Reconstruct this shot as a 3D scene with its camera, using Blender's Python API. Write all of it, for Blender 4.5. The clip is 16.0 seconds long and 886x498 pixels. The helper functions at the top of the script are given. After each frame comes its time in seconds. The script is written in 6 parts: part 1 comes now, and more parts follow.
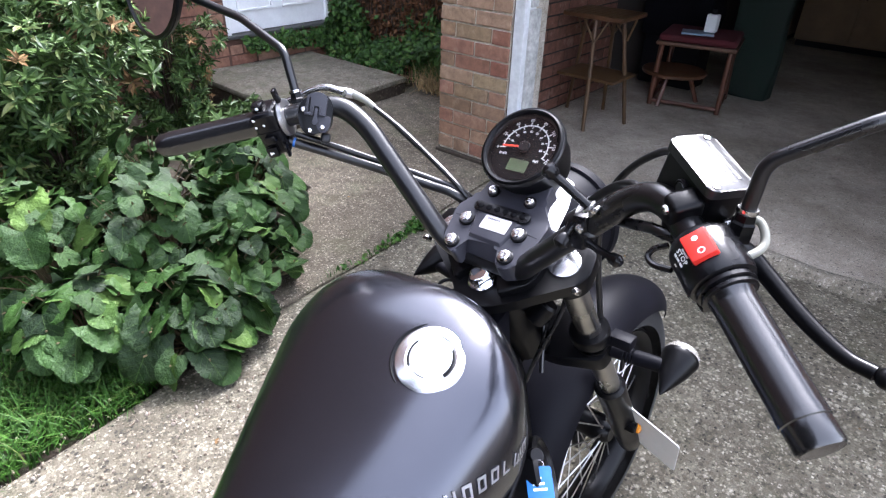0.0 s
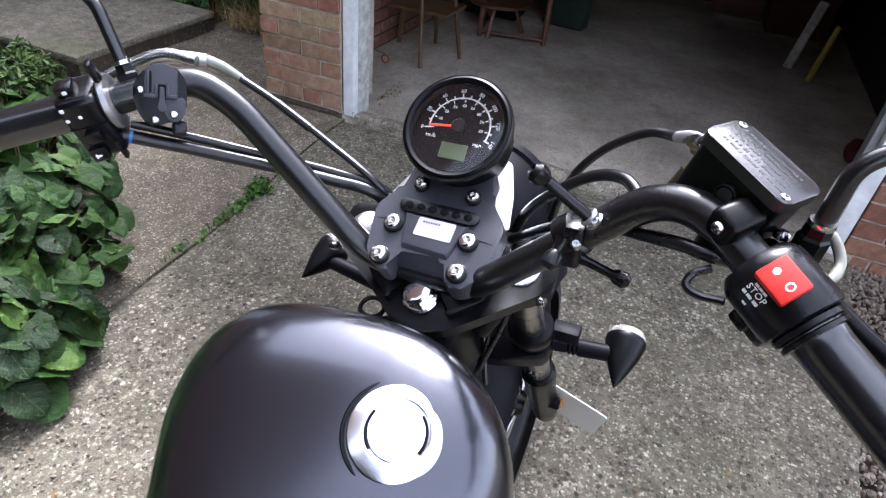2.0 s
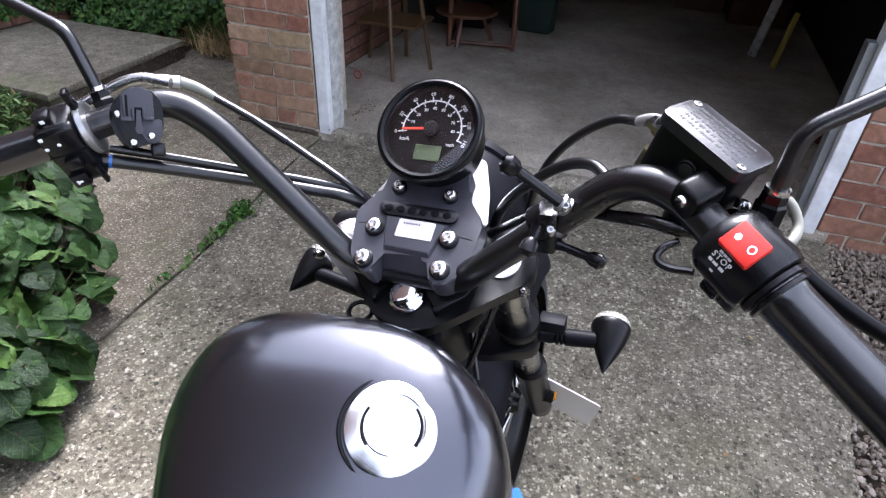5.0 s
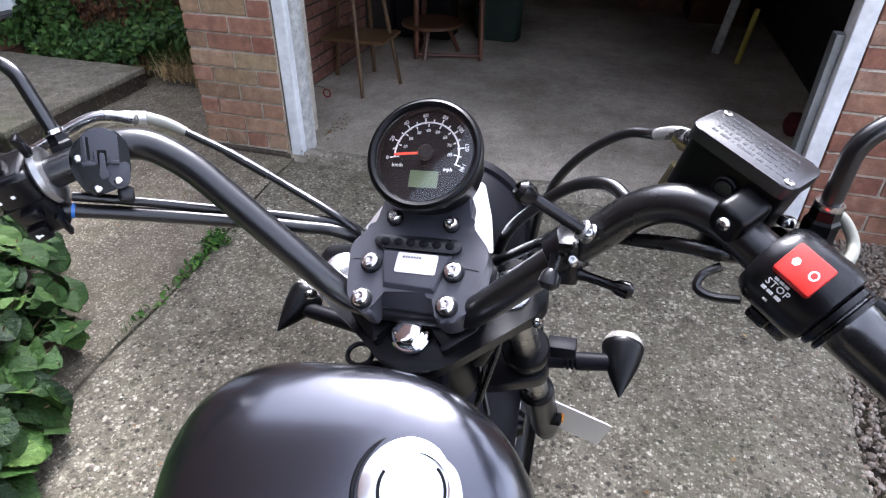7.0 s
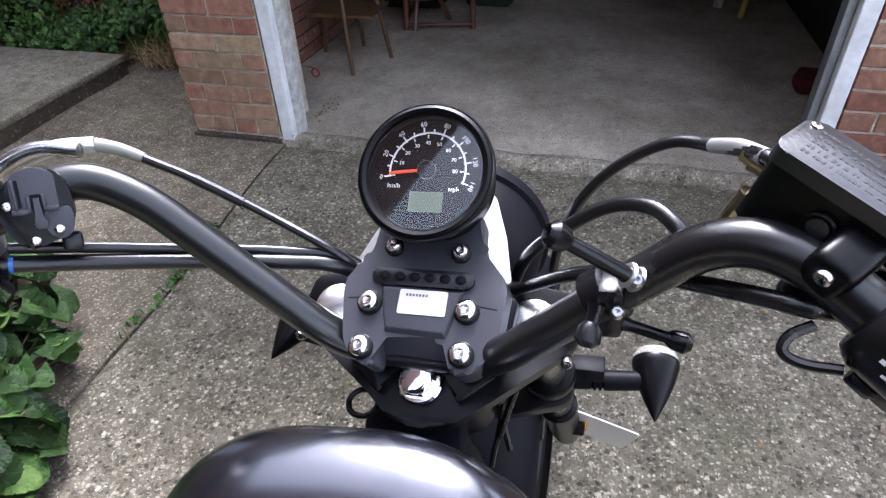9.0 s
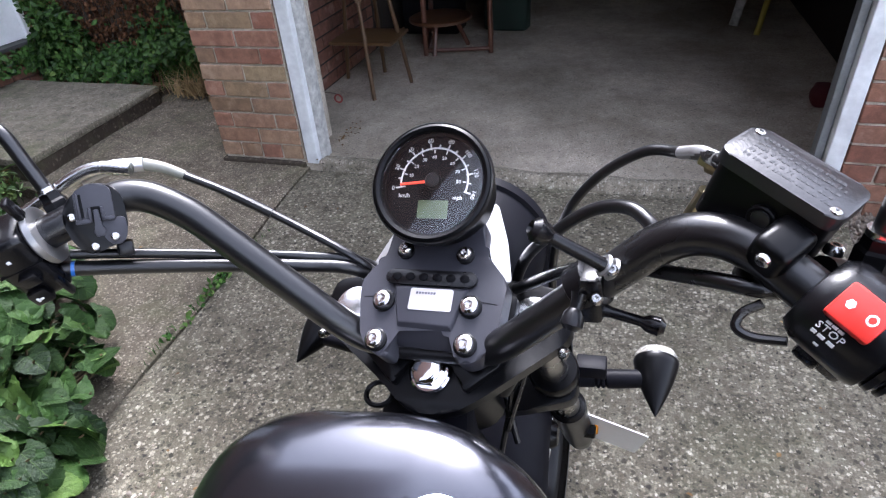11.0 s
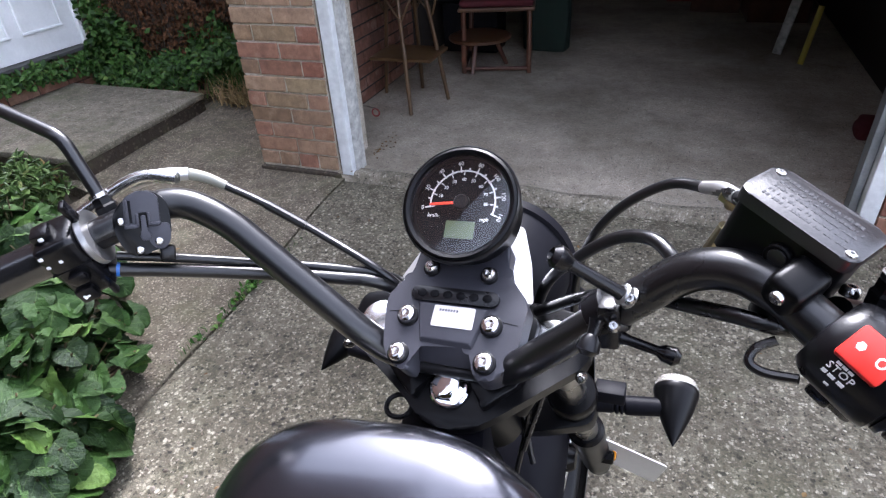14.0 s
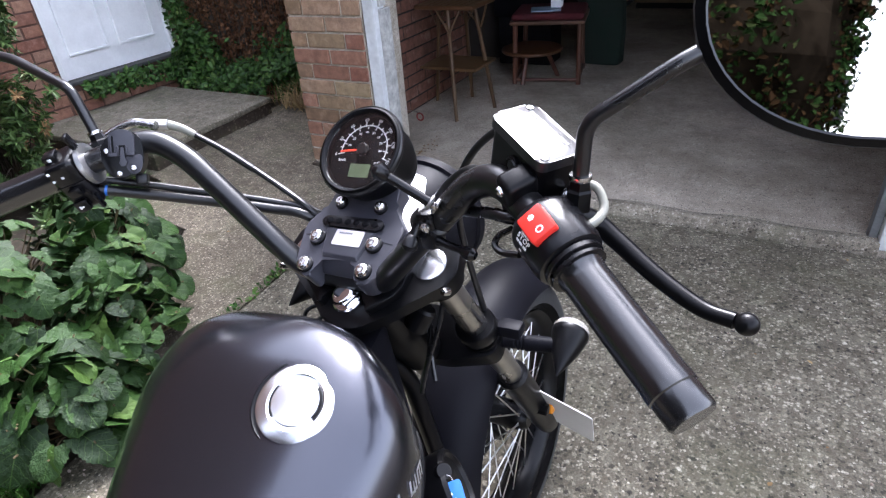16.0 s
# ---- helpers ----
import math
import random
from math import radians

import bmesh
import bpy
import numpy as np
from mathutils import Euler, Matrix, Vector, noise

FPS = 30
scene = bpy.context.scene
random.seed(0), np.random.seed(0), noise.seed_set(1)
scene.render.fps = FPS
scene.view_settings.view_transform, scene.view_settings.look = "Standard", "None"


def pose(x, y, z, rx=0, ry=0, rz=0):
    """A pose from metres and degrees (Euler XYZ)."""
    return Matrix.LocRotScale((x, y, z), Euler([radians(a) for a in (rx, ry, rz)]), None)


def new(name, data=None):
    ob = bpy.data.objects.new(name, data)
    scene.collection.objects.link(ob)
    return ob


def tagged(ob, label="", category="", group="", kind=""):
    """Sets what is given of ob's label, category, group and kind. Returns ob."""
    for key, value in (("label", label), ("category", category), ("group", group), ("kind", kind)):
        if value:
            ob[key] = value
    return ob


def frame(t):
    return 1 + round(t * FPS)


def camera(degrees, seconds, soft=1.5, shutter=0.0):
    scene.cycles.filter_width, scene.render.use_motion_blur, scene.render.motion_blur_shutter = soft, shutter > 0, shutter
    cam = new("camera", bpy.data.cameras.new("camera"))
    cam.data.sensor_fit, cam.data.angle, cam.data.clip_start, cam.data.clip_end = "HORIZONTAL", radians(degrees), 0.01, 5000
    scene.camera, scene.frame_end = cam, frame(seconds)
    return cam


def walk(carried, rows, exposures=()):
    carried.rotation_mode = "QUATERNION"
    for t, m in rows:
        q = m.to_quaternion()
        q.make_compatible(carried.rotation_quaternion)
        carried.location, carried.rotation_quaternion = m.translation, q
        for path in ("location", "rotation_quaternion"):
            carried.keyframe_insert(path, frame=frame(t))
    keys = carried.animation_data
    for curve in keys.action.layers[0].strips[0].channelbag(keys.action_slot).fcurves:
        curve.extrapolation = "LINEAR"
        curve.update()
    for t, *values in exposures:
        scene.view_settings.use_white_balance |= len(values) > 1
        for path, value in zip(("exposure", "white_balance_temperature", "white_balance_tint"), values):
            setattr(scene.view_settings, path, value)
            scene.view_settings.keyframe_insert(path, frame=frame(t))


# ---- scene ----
cam = camera(73.51, 16.0, soft=1.25)
# seconds, eye, and turns about x, y and z
PATH = [
    (0.0, 1.6476, -2.4119, 1.2445, 58.881, -1.399, 41.001),
    (0.5, 1.6060, -2.3918, 1.2331, 57.254, -2.715, 39.581),
    (1.0, 1.5406, -2.3653, 1.2335, 56.273, -3.256, 34.345),
    (1.5, 1.4835, -2.3364, 1.2275, 54.815, -3.585, 27.804),
    (2.0, 1.4465, -2.3177, 1.2185, 53.638, -5.181, 23.991),
    (2.5, 1.4436, -2.3180, 1.2148, 53.171, -4.958, 22.976),
    (3.0, 1.4486, -2.3278, 1.2109, 52.677, -4.066, 21.846),
    (3.5, 1.4508, -2.3258, 1.2138, 53.238, -3.900, 20.578),
    (4.0, 1.4511, -2.3312, 1.2136, 53.731, -4.101, 20.455),
    (6.5, 1.4723, -2.3361, 1.2240, 56.562, 1.498, 19.249),
    (7.0, 1.4177, -2.2933, 1.2066, 56.099, -0.513, 16.407),
    (7.5, 1.3804, -2.1694, 1.1944, 53.089, 2.065, 15.066),
    (8.0, 1.3772, -2.1081, 1.1644, 50.452, 0.971, 15.275),
    (8.5, 1.3787, -2.1591, 1.1867, 51.872, 1.592, 14.522),
    (11.0, 1.4143, -2.2449, 1.2204, 55.298, 3.854, 16.235),
    (11.5, 1.4178, -2.2888, 1.2336, 57.321, 3.822, 17.262),
    (12.0, 1.4252, -2.3381, 1.2539, 59.881, 3.875, 16.877),
    (12.5, 1.4346, -2.3433, 1.2392, 59.661, 0.719, 15.336),
    (13.0, 1.4292, -2.2617, 1.2267, 56.739, 3.983, 17.854),
    (13.5, 1.4150, -2.2021, 1.2230, 56.321, 3.176, 21.258),
    (14.0, 1.4221, -2.2551, 1.2334, 56.957, 3.039, 20.188),
    (14.5, 1.4656, -2.3321, 1.2308, 58.398, 1.706, 16.236),
    (15.0, 1.5320, -2.3324, 1.2371, 59.772, 3.039, 19.218),
    (15.5, 1.6541, -2.2940, 1.2190, 58.551, 3.206, 24.558),
    (16.0, 1.6684, -2.3306, 1.2208, 58.915, 4.079, 27.609),
]
walk(cam, [(t, pose(x, y, z, rx, ry, rz)) for t, x, y, z, rx, ry, rz in PATH],
     exposures=[(0.0, 3.25, 5900, 17), (1.5, 3.1, 5900, 17), (3.0, 2.9, 5900, 17), (4.0, 2.9, 5900, 17), (6.5, 3.2, 5900, 17), (8.0, 3.02, 5900, 17), (12.5, 3.1, 5900, 17), (16.0, 3.1, 5900, 17)])

# ---- light ----
world = bpy.data.worlds.new("world")
scene.world = world
world.use_nodes = True
wn, wl = world.node_tree.nodes, world.node_tree.links
sky = wn.new("ShaderNodeTexSky")
sky.sky_type = "NISHITA"
sky.sun_disc = False
SUN_EL, SUN_ROT = radians(54), radians(-12)
sky.sun_elevation, sky.sun_rotation = SUN_EL, SUN_ROT
sky.air_density, sky.dust_density, sky.ozone_density = 1.0, 3.0, 1.0
pale = wn.new("ShaderNodeHueSaturation")
pale.inputs["Saturation"].default_value = 0.35
wl.new(sky.outputs["Color"], pale.inputs["Color"])
wl.new(pale.outputs["Color"], wn["Background"].inputs["Color"])
wn["Background"].inputs["Strength"].default_value = 0.14
sun = new("sun", bpy.data.lights.new("sun", "SUN"))
sun.data.energy, sun.data.angle, sun.data.color = 1.4, radians(22), (1.0, 0.98, 0.95)
sun.rotation_euler = Vector((math.sin(SUN_ROT) * math.cos(SUN_EL), math.cos(SUN_ROT) * math.cos(SUN_EL), math.sin(SUN_EL))).to_track_quat("Z", "Y").to_euler()


# ---- materials ----
def material(name, rough=0.5, metal=0.0, **principled):
    m = bpy.data.materials.new(name)
    m.use_nodes = True
    b = m.node_tree.nodes["Principled BSDF"]
    b.inputs["Roughness"].default_value, b.inputs["Metallic"].default_value = rough, metal
    for key, value in principled.items():
        b.inputs[key.replace("_", " ").title().replace("Ior", "IOR")].default_value = value
    return m, m.node_tree.nodes, m.node_tree.links, b


def coords(n, l, scale=(1, 1, 1), kind="Object"):
    tc, mp = n.new("ShaderNodeTexCoord"), n.new("ShaderNodeMapping")
    mp.inputs["Scale"].default_value = scale
    l.new(tc.outputs[kind], mp.inputs["Vector"])
    return mp.outputs["Vector"]


def noise_node(n, l, vec, scale, detail=4.0, rough=0.55):
    t = n.new("ShaderNodeTexNoise")
    t.inputs["Scale"].default_value, t.inputs["Detail"].default_value, t.inputs["Roughness"].default_value = scale, detail, rough
    l.new(vec, t.inputs["Vector"])
    return t.outputs["Fac"]


def ramp(n, l, fac, *stops):
    r = n.new("ShaderNodeValToRGB")
    e = r.color_ramp.elements
    while len(e) < len(stops):
        e.new(0.5)
    for el, (pos, col) in zip(e, stops):
        el.position, el.color = pos, (*col, 1)
    l.new(fac, r.inputs["Fac"])
    return r.outputs["Color"]


def blend(n, l, fac, a, b, mode="MIX"):
    x = n.new("ShaderNodeMix")
    x.data_type, x.blend_type = "RGBA", mode
    for sock, val in ((x.inputs[0], fac), (x.inputs[6], a), (x.inputs[7], b)):
        if isinstance(val, (int, float)):
            sock.default_value = val
        elif isinstance(val, tuple):
            sock.default_value = (*val, 1)
        else:
            l.new(val, sock)
    return x.outputs[2]


def bump(n, l, b, height, strength=0.3, dist=0.002):
    k = n.new("ShaderNodeBump")
    k.inputs["Strength"].default_value, k.inputs["Distance"].default_value = strength, dist
    l.new(height, k.inputs["Height"])
    l.new(k.outputs["Normal"], b.inputs["Normal"])


def plain(name, col, rough=0.5, metal=0.0, grain=120.0, vary=0.18, wear=7.0, relief=0.15, rough_vary=0.12, **kw):
    """A surface of one colour with fine grain, broad stains and uneven gloss."""
    m, n, l, b = material(name, rough, metal, **kw)
    v = coords(n, l)
    fine, broad = noise_node(n, l, v, grain, 3), noise_node(n, l, v, wear, 5, 0.6)
    dark, light = tuple(c * (1 - vary) for c in col), tuple(min(1, c * (1 + vary)) for c in col)
    c1 = ramp(n, l, broad, (0.3, dark), (0.7, light))
    c2 = ramp(n, l, fine, (0.3, (1 - vary,) * 3), (0.7, (1, 1, 1)))
    l.new(blend(n, l, 0.6, c1, c2, "MULTIPLY"), b.inputs["Base Color"])
    mr = n.new("ShaderNodeMapRange")
    mr.inputs["To Min"].default_value, mr.inputs["To Max"].default_value = max(0.02, rough - rough_vary), min(1, rough + rough_vary)
    l.new(broad, mr.inputs["Value"])
    l.new(mr.outputs["Result"], b.inputs["Roughness"])
    if relief:
        bump(n, l, b, fine, relief, 0.001)
    return m


def aggregate(name, matrix_lo, matrix_hi, stone_cols, scale=95.0, share=0.5, moss=0.3, coarse=0.0, stained=0.62, patchy=0.75):
    """Weathered concrete with the stones of its aggregate showing."""
    m, n, l, b = material(name, 0.88)
    v = coords(n, l)
    broad, mid, fine = noise_node(n, l, v, 1.3, 5, 0.6), noise_node(n, l, v, 9, 5, 0.65), noise_node(n, l, v, 260, 2)
    base = blend(n, l, mid, matrix_lo, matrix_hi)
    warp = n.new("ShaderNodeTexNoise")
    warp.inputs["Scale"].default_value = scale * 1.3
    l.new(v, warp.inputs["Vector"])
    shift = n.new("ShaderNodeVectorMath")
    shift.operation = "MULTIPLY_ADD"
    l.new(warp.outputs["Color"], shift.inputs[0])
    shift.inputs[1].default_value = (1.3 / scale, 1.3 / scale, 1.3 / scale)
    l.new(v, shift.inputs[2])
    vw = shift.outputs["Vector"]
    vo = n.new("ShaderNodeTexVoronoi")
    vo.inputs["Scale"].default_value = scale
    l.new(vw, vo.inputs["Vector"])
    sep = n.new("ShaderNodeSeparateColor")
    l.new(vo.outputs["Color"], sep.inputs["Color"])
    stones = ramp(n, l, sep.outputs["Red"], *stone_cols)
    pick = ramp(n, l, sep.outputs["Green"], (share, (0, 0, 0)), (share + 0.03, (1, 1, 1)))
    inside = ramp(n, l, vo.outputs["Distance"], (0.36, (1, 1, 1)), (0.62, (0, 0, 0)))
    mask = blend(n, l, 1.0, pick, inside, "MULTIPLY")
    col = blend(n, l, mask, base, stones)
    if coarse:
        vb = n.new("ShaderNodeTexVoronoi")
        vb.inputs["Scale"].default_value = coarse
        l.new(vw, vb.inputs["Vector"])
        sb = n.new("ShaderNodeSeparateColor")
        l.new(vb.outputs["Color"], sb.inputs["Color"])
        big = blend(n, l, 1.0, ramp(n, l, sb.outputs["Green"], (0.6, (0, 0, 0)), (0.63, (1, 1, 1))), ramp(n, l, vb.outputs["Distance"], (0.3, (1, 1, 1)), (0.6, (0, 0, 0))), "MULTIPLY")
        col = blend(n, l, big, col, ramp(n, l, sb.outputs["Blue"], *stone_cols))
    grit = ramp(n, l, fine, (0.35, (0.55, 0.55, 0.55)), (0.65, (1.15, 1.15, 1.15)))
    col = blend(n, l, 0.75, col, grit, "MULTIPLY")
    stain = ramp(n, l, broad, (0.35, (stained, stained * 0.97, stained * 0.9)), (0.62, (1, 1, 1)))
    col = blend(n, l, 0.8, col, stain, "MULTIPLY")
    patch = ramp(n, l, noise_node(n, l, v, 17, 6, 0.75), (0.36, (stained, stained * 0.95, stained * 0.86)), (0.58, (1.12, 1.11, 1.1)))
    col = blend(n, l, patchy, col, patch, "MULTIPLY")
    green = ramp(n, l, noise_node(n, l, v, 3.1, 6, 0.7), (0.5, (0, 0, 0)), (0.72, (moss, moss, moss)))
    col = blend(n, l, green, col, (0.09, 0.1, 0.04))
    l.new(col, b.inputs["Base Color"])
    h = blend(n, l, 0.5, mask, grit, "ADD")
    bump(n, l, b, h, 0.55, 0.003)
    return m


def brick_material(name, stops):
    m, n, l, b = material(name, 0.9)
    v = coords(n, l)
    info = n.new("ShaderNodeObjectInfo")
    base = ramp(n, l, info.outputs["Random"], *stops)
    add = n.new("ShaderNodeVectorMath")
    add.operation = "ADD"
    l.new(v, add.inputs[0])
    l.new(info.outputs["Location"], add.inputs[1])
    v2 = add.outputs["Vector"]
    fine, mid = noise_node(n, l, v2, 300, 3), noise_node(n, l, v2, 22, 5, 0.65)
    c = blend(n, l, 0.8, base, ramp(n, l, mid, (0.3, (0.5, 0.48, 0.46)), (0.7, (1.2, 1.16, 1.1))), "MULTIPLY")
    c = blend(n, l, 0.6, c, ramp(n, l, fine, (0.3, (0.6, 0.6, 0.6)), (0.65, (1.1, 1.1, 1.1))), "MULTIPLY")
    bloom = ramp(n, l, noise_node(n, l, v2, 11, 6, 0.7), (0.55, (0, 0, 0)), (0.75, (0.3, 0.3, 0.3)))
    c = blend(n, l, bloom, c, (0.42, 0.36, 0.3))
    l.new(c, b.inputs["Base Color"])
    bump(n, l, b, blend(n, l, 0.5, ramp(n, l, fine, (0, (0, 0, 0)), (1, (1, 1, 1))), ramp(n, l, mid, (0, (0, 0, 0)), (1, (1, 1, 1)))), 0.5, 0.002)
    return m


def leaf_material(name, lo, hi, vein, gloss=0.42, veins=0.0):
    m, n, l, b = material(name, gloss)
    v = coords(n, l)
    info, geo = n.new("ShaderNodeObjectInfo"), n.new("ShaderNodeNewGeometry")

    def calc(op, a, b_=None):
        k = n.new("ShaderNodeMath")
        k.operation = op
        for i, q in enumerate((a, b_)):
            if isinstance(q, (int, float)):
                k.inputs[i].default_value = q
            elif q is not None:
                l.new(q, k.inputs[i])
        return k.outputs[0]

    rand = calc("FRACT", calc("ADD", info.outputs["Random"], geo.outputs["Random Per Island"]))
    c = ramp(n, l, rand, (0.0, lo), (0.7, hi), (0.9, hi), (0.98, vein))
    blot, crinkle = noise_node(n, l, v, 38, 5, 0.65), noise_node(n, l, v, 120, 3, 0.6)
    c = blend(n, l, 0.75, c, ramp(n, l, blot, (0.28, (0.5, 0.55, 0.45)), (0.72, (1.2, 1.2, 1.1))), "MULTIPLY")
    height = crinkle
    if veins:
        xyz = n.new("ShaderNodeSeparateXYZ")
        l.new(v, xyz.inputs[0])
        ax = calc("ABSOLUTE", xyz.outputs["X"])
        wob = noise_node(n, l, v, 26, 3, 0.6)
        side = calc("PINGPONG", calc("ADD", calc("SUBTRACT", xyz.outputs["Y"], calc("MULTIPLY", ax, 0.85)), calc("MULTIPLY", wob, 0.022)), veins)
        line = calc("MAXIMUM", calc("LESS_THAN", side, 0.0007), calc("LESS_THAN", ax, 0.0012))
        c = blend(n, l, calc("MULTIPLY", line, 0.4), c, vein)
        height = calc("SUBTRACT", calc("ADD", calc("MULTIPLY", side, 22.0), calc("MULTIPLY", crinkle, 1.6)), calc("MULTIPLY", line, 0.3))
        spots = ramp(n, l, noise_node(n, l, v, 75, 4, 0.7), (0.66, (0, 0, 0)), (0.7, (0.8, 0.8, 0.8)))
        c = blend(n, l, spots, c, (0.05, 0.035, 0.015))
    l.new(c, b.inputs["Base Color"])
    b.inputs["Specular IOR Level"].default_value = 0.28 if veins else 0.18
    bump(n, l, b, height, 0.7 if veins else 0.4, 0.004 if veins else 0.002)
    return m


M_DRIVE = aggregate("drive concrete", (0.062, 0.055, 0.038), (0.245, 0.222, 0.162), ((0.0, (0.025, 0.022, 0.017)), (0.26, (0.11, 0.094, 0.063)), (0.5, (0.225, 0.2, 0.145)), (0.8, (0.35, 0.32, 0.245)), (1.0, (0.54, 0.5, 0.41))), 125, 0.3, 0.25, 68, 0.5, 0.85)
M_PATH = aggregate("path concrete", (0.07, 0.057, 0.037), (0.27, 0.232, 0.168), ((0.0, (0.025, 0.02, 0.014)), (0.45, (0.2, 0.168, 0.12)), (0.9, (0.56, 0.5, 0.4))), 150, 0.4, 0.5, 0.0, 0.5)
M_SLAB = aggregate("step concrete", (0.15, 0.137, 0.098), (0.33, 0.3, 0.235), ((0.0, (0.06, 0.05, 0.034)), (0.5, (0.26, 0.225, 0.17)), (0.9, (0.46, 0.42, 0.34))), 120, 0.45, 0.75, 0.0, 0.5)
M_FLOOR = aggregate("garage floor", (0.36, 0.31, 0.245), (0.68, 0.6, 0.485), ((0.0, (0.13, 0.11, 0.085)), (0.5, (0.52, 0.465, 0.385)), (0.9, (0.76, 0.69, 0.58))), 150, 0.6, 0.0, 0.0, 0.38, 0.22)
M_MORTAR = aggregate("mortar", (0.62, 0.56, 0.47), (0.8, 0.74, 0.64), ((0.0, (0.25, 0.213, 0.163)), (0.9, (0.625, 0.575, 0.5))), 400, 0.6, 0.2)
M_SOIL = aggregate("soil", (0.03, 0.022, 0.014), (0.075, 0.055, 0.036), ((0.0, (0.04, 0.03, 0.02)), (0.9, (0.16, 0.13, 0.1))), 60, 0.6, 0.5)
M_BRICK = brick_material("buff red brick", ((0.0, (0.37, 0.2, 0.135)), (0.16, (0.27, 0.115, 0.077)), (0.32, (0.42, 0.3, 0.195)), (0.48, (0.33, 0.18, 0.115)), (0.64, (0.38, 0.285, 0.17)), (0.8, (0.25, 0.155, 0.095)), (1.0, (0.41, 0.27, 0.18))))
# darker copy of the brick, with the garage's inside shade in its colour
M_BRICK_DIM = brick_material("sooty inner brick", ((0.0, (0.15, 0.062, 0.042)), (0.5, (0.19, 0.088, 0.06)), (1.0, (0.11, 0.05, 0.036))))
M_BRICK_RED = brick_material("red brick", ((0.0, (0.29, 0.135, 0.088)), (0.35, (0.33, 0.185, 0.125)), (0.7, (0.24, 0.1, 0.068)), (1.0, (0.34, 0.21, 0.15))))
M_LIP = aggregate("threshold concrete", (0.2, 0.175, 0.13), (0.42, 0.38, 0.3), ((0.0, (0.07, 0.06, 0.045)), (0.5, (0.36, 0.32, 0.25)), (0.9, (0.58, 0.53, 0.45))), 110, 0.4, 0.35, 0.0, 0.4)
M_BRICK_WALL = plain("plain red brickwork", (0.108, 0.0563, 0.0405), 0.9, grain=30, vary=0.3, relief=0.4)
M_WHITE = plain("white paint", (0.72, 0.74, 0.74), 0.55, grain=45, vary=0.2, wear=9, relief=0.4)
M_DOOR = plain("white door paint", (0.86, 0.87, 0.87), 0.4, grain=60, vary=0.08, wear=6, relief=0.2)
M_WHITE_OLD = plain("weathered white paint", (0.5, 0.5, 0.47), 0.7, grain=70, vary=0.35, wear=25, relief=0.5)
M_STEEL_RAIL = plain("grey galvanised rail", (0.26, 0.28, 0.29), 0.5, 0.6, vary=0.25)
M_LEAF = leaf_material("broad leaf", (0.0045, 0.017, 0.0026), (0.025, 0.065, 0.0095), (0.08, 0.14, 0.028), 0.56, 0.012)
M_LEAF_DARK = leaf_material("shrub leaf", (0.02, 0.045, 0.012), (0.075, 0.125, 0.036), (0.14, 0.16, 0.06), 0.45)
M_IVY = leaf_material("ivy leaf", (0.013, 0.038, 0.0085), (0.062, 0.13, 0.03), (0.14, 0.2, 0.06), 0.36)
M_DRY = leaf_material("dry leaf", (0.09, 0.05, 0.025), (0.22, 0.13, 0.06), (0.34, 0.24, 0.13), 0.8)
M_IVY_DEAD = leaf_material("dead ivy leaf", (0.06, 0.028, 0.015), (0.17, 0.078, 0.042), (0.24, 0.13, 0.075), 0.85)
M_STRAW = leaf_material("withered straw", (0.2, 0.13, 0.065), (0.42, 0.3, 0.16), (0.55, 0.42, 0.25), 0.7)
M_GRASS = leaf_material("grass blade", (0.018, 0.054, 0.00896), (0.048, 0.12, 0.018), (0.108, 0.144, 0.042), 0.5)
M_STEM = plain("stem", (0.14, 0.1, 0.05), 0.8, grain=80, vary=0.3)
# conifer colours lowered and their gloss removed to stand in for backlit shade
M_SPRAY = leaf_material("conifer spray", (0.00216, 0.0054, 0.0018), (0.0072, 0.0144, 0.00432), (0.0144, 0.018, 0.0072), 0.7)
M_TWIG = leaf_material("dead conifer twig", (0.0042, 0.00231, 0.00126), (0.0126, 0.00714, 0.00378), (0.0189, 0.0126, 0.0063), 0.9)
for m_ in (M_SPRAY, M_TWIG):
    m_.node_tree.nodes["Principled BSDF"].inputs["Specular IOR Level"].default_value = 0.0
# near-black core paints the shade between the branches
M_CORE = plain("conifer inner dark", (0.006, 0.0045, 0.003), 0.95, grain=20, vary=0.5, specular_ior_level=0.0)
M_BARK = plain("bark", (0.05, 0.033, 0.021), 0.9, grain=40, vary=0.4, relief=0.6)
M_BAMBOO = plain("bamboo cane", (0.085, 0.046, 0.018), 0.45, grain=50, vary=0.3)
M_WOOD = plain("stained wood", (0.085, 0.038, 0.016), 0.5, grain=30, vary=0.3)
M_WOOD_RED = plain("red-brown wood", (0.0856, 0.0292, 0.0137), 0.45, grain=30, vary=0.3)
M_CARD = plain("cardboard", (0.192, 0.132, 0.078), 0.85, vary=0.15)
M_REDPLASTIC = plain("dull red plastic", (0.224, 0.028, 0.021), 0.5)
M_DARKBOX = plain("dark box", (0.008, 0.008, 0.01), 0.7, specular_ior_level=0.1)
# near-black base colour carries the deep shade of the garage interior
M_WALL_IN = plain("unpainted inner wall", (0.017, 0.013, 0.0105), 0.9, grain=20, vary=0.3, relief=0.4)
M_RED_CLOTH = plain("maroon cloth", (0.075, 0.006, 0.0105), 0.85, vary=0.25)
M_GREEN_CLOTH = plain("dark green cloth", (0.002, 0.013, 0.008), 0.8, vary=0.3)
M_BLACK_CLOTH = plain("black cloth", (0.005, 0.005, 0.007), 0.95, specular_ior_level=0.05)
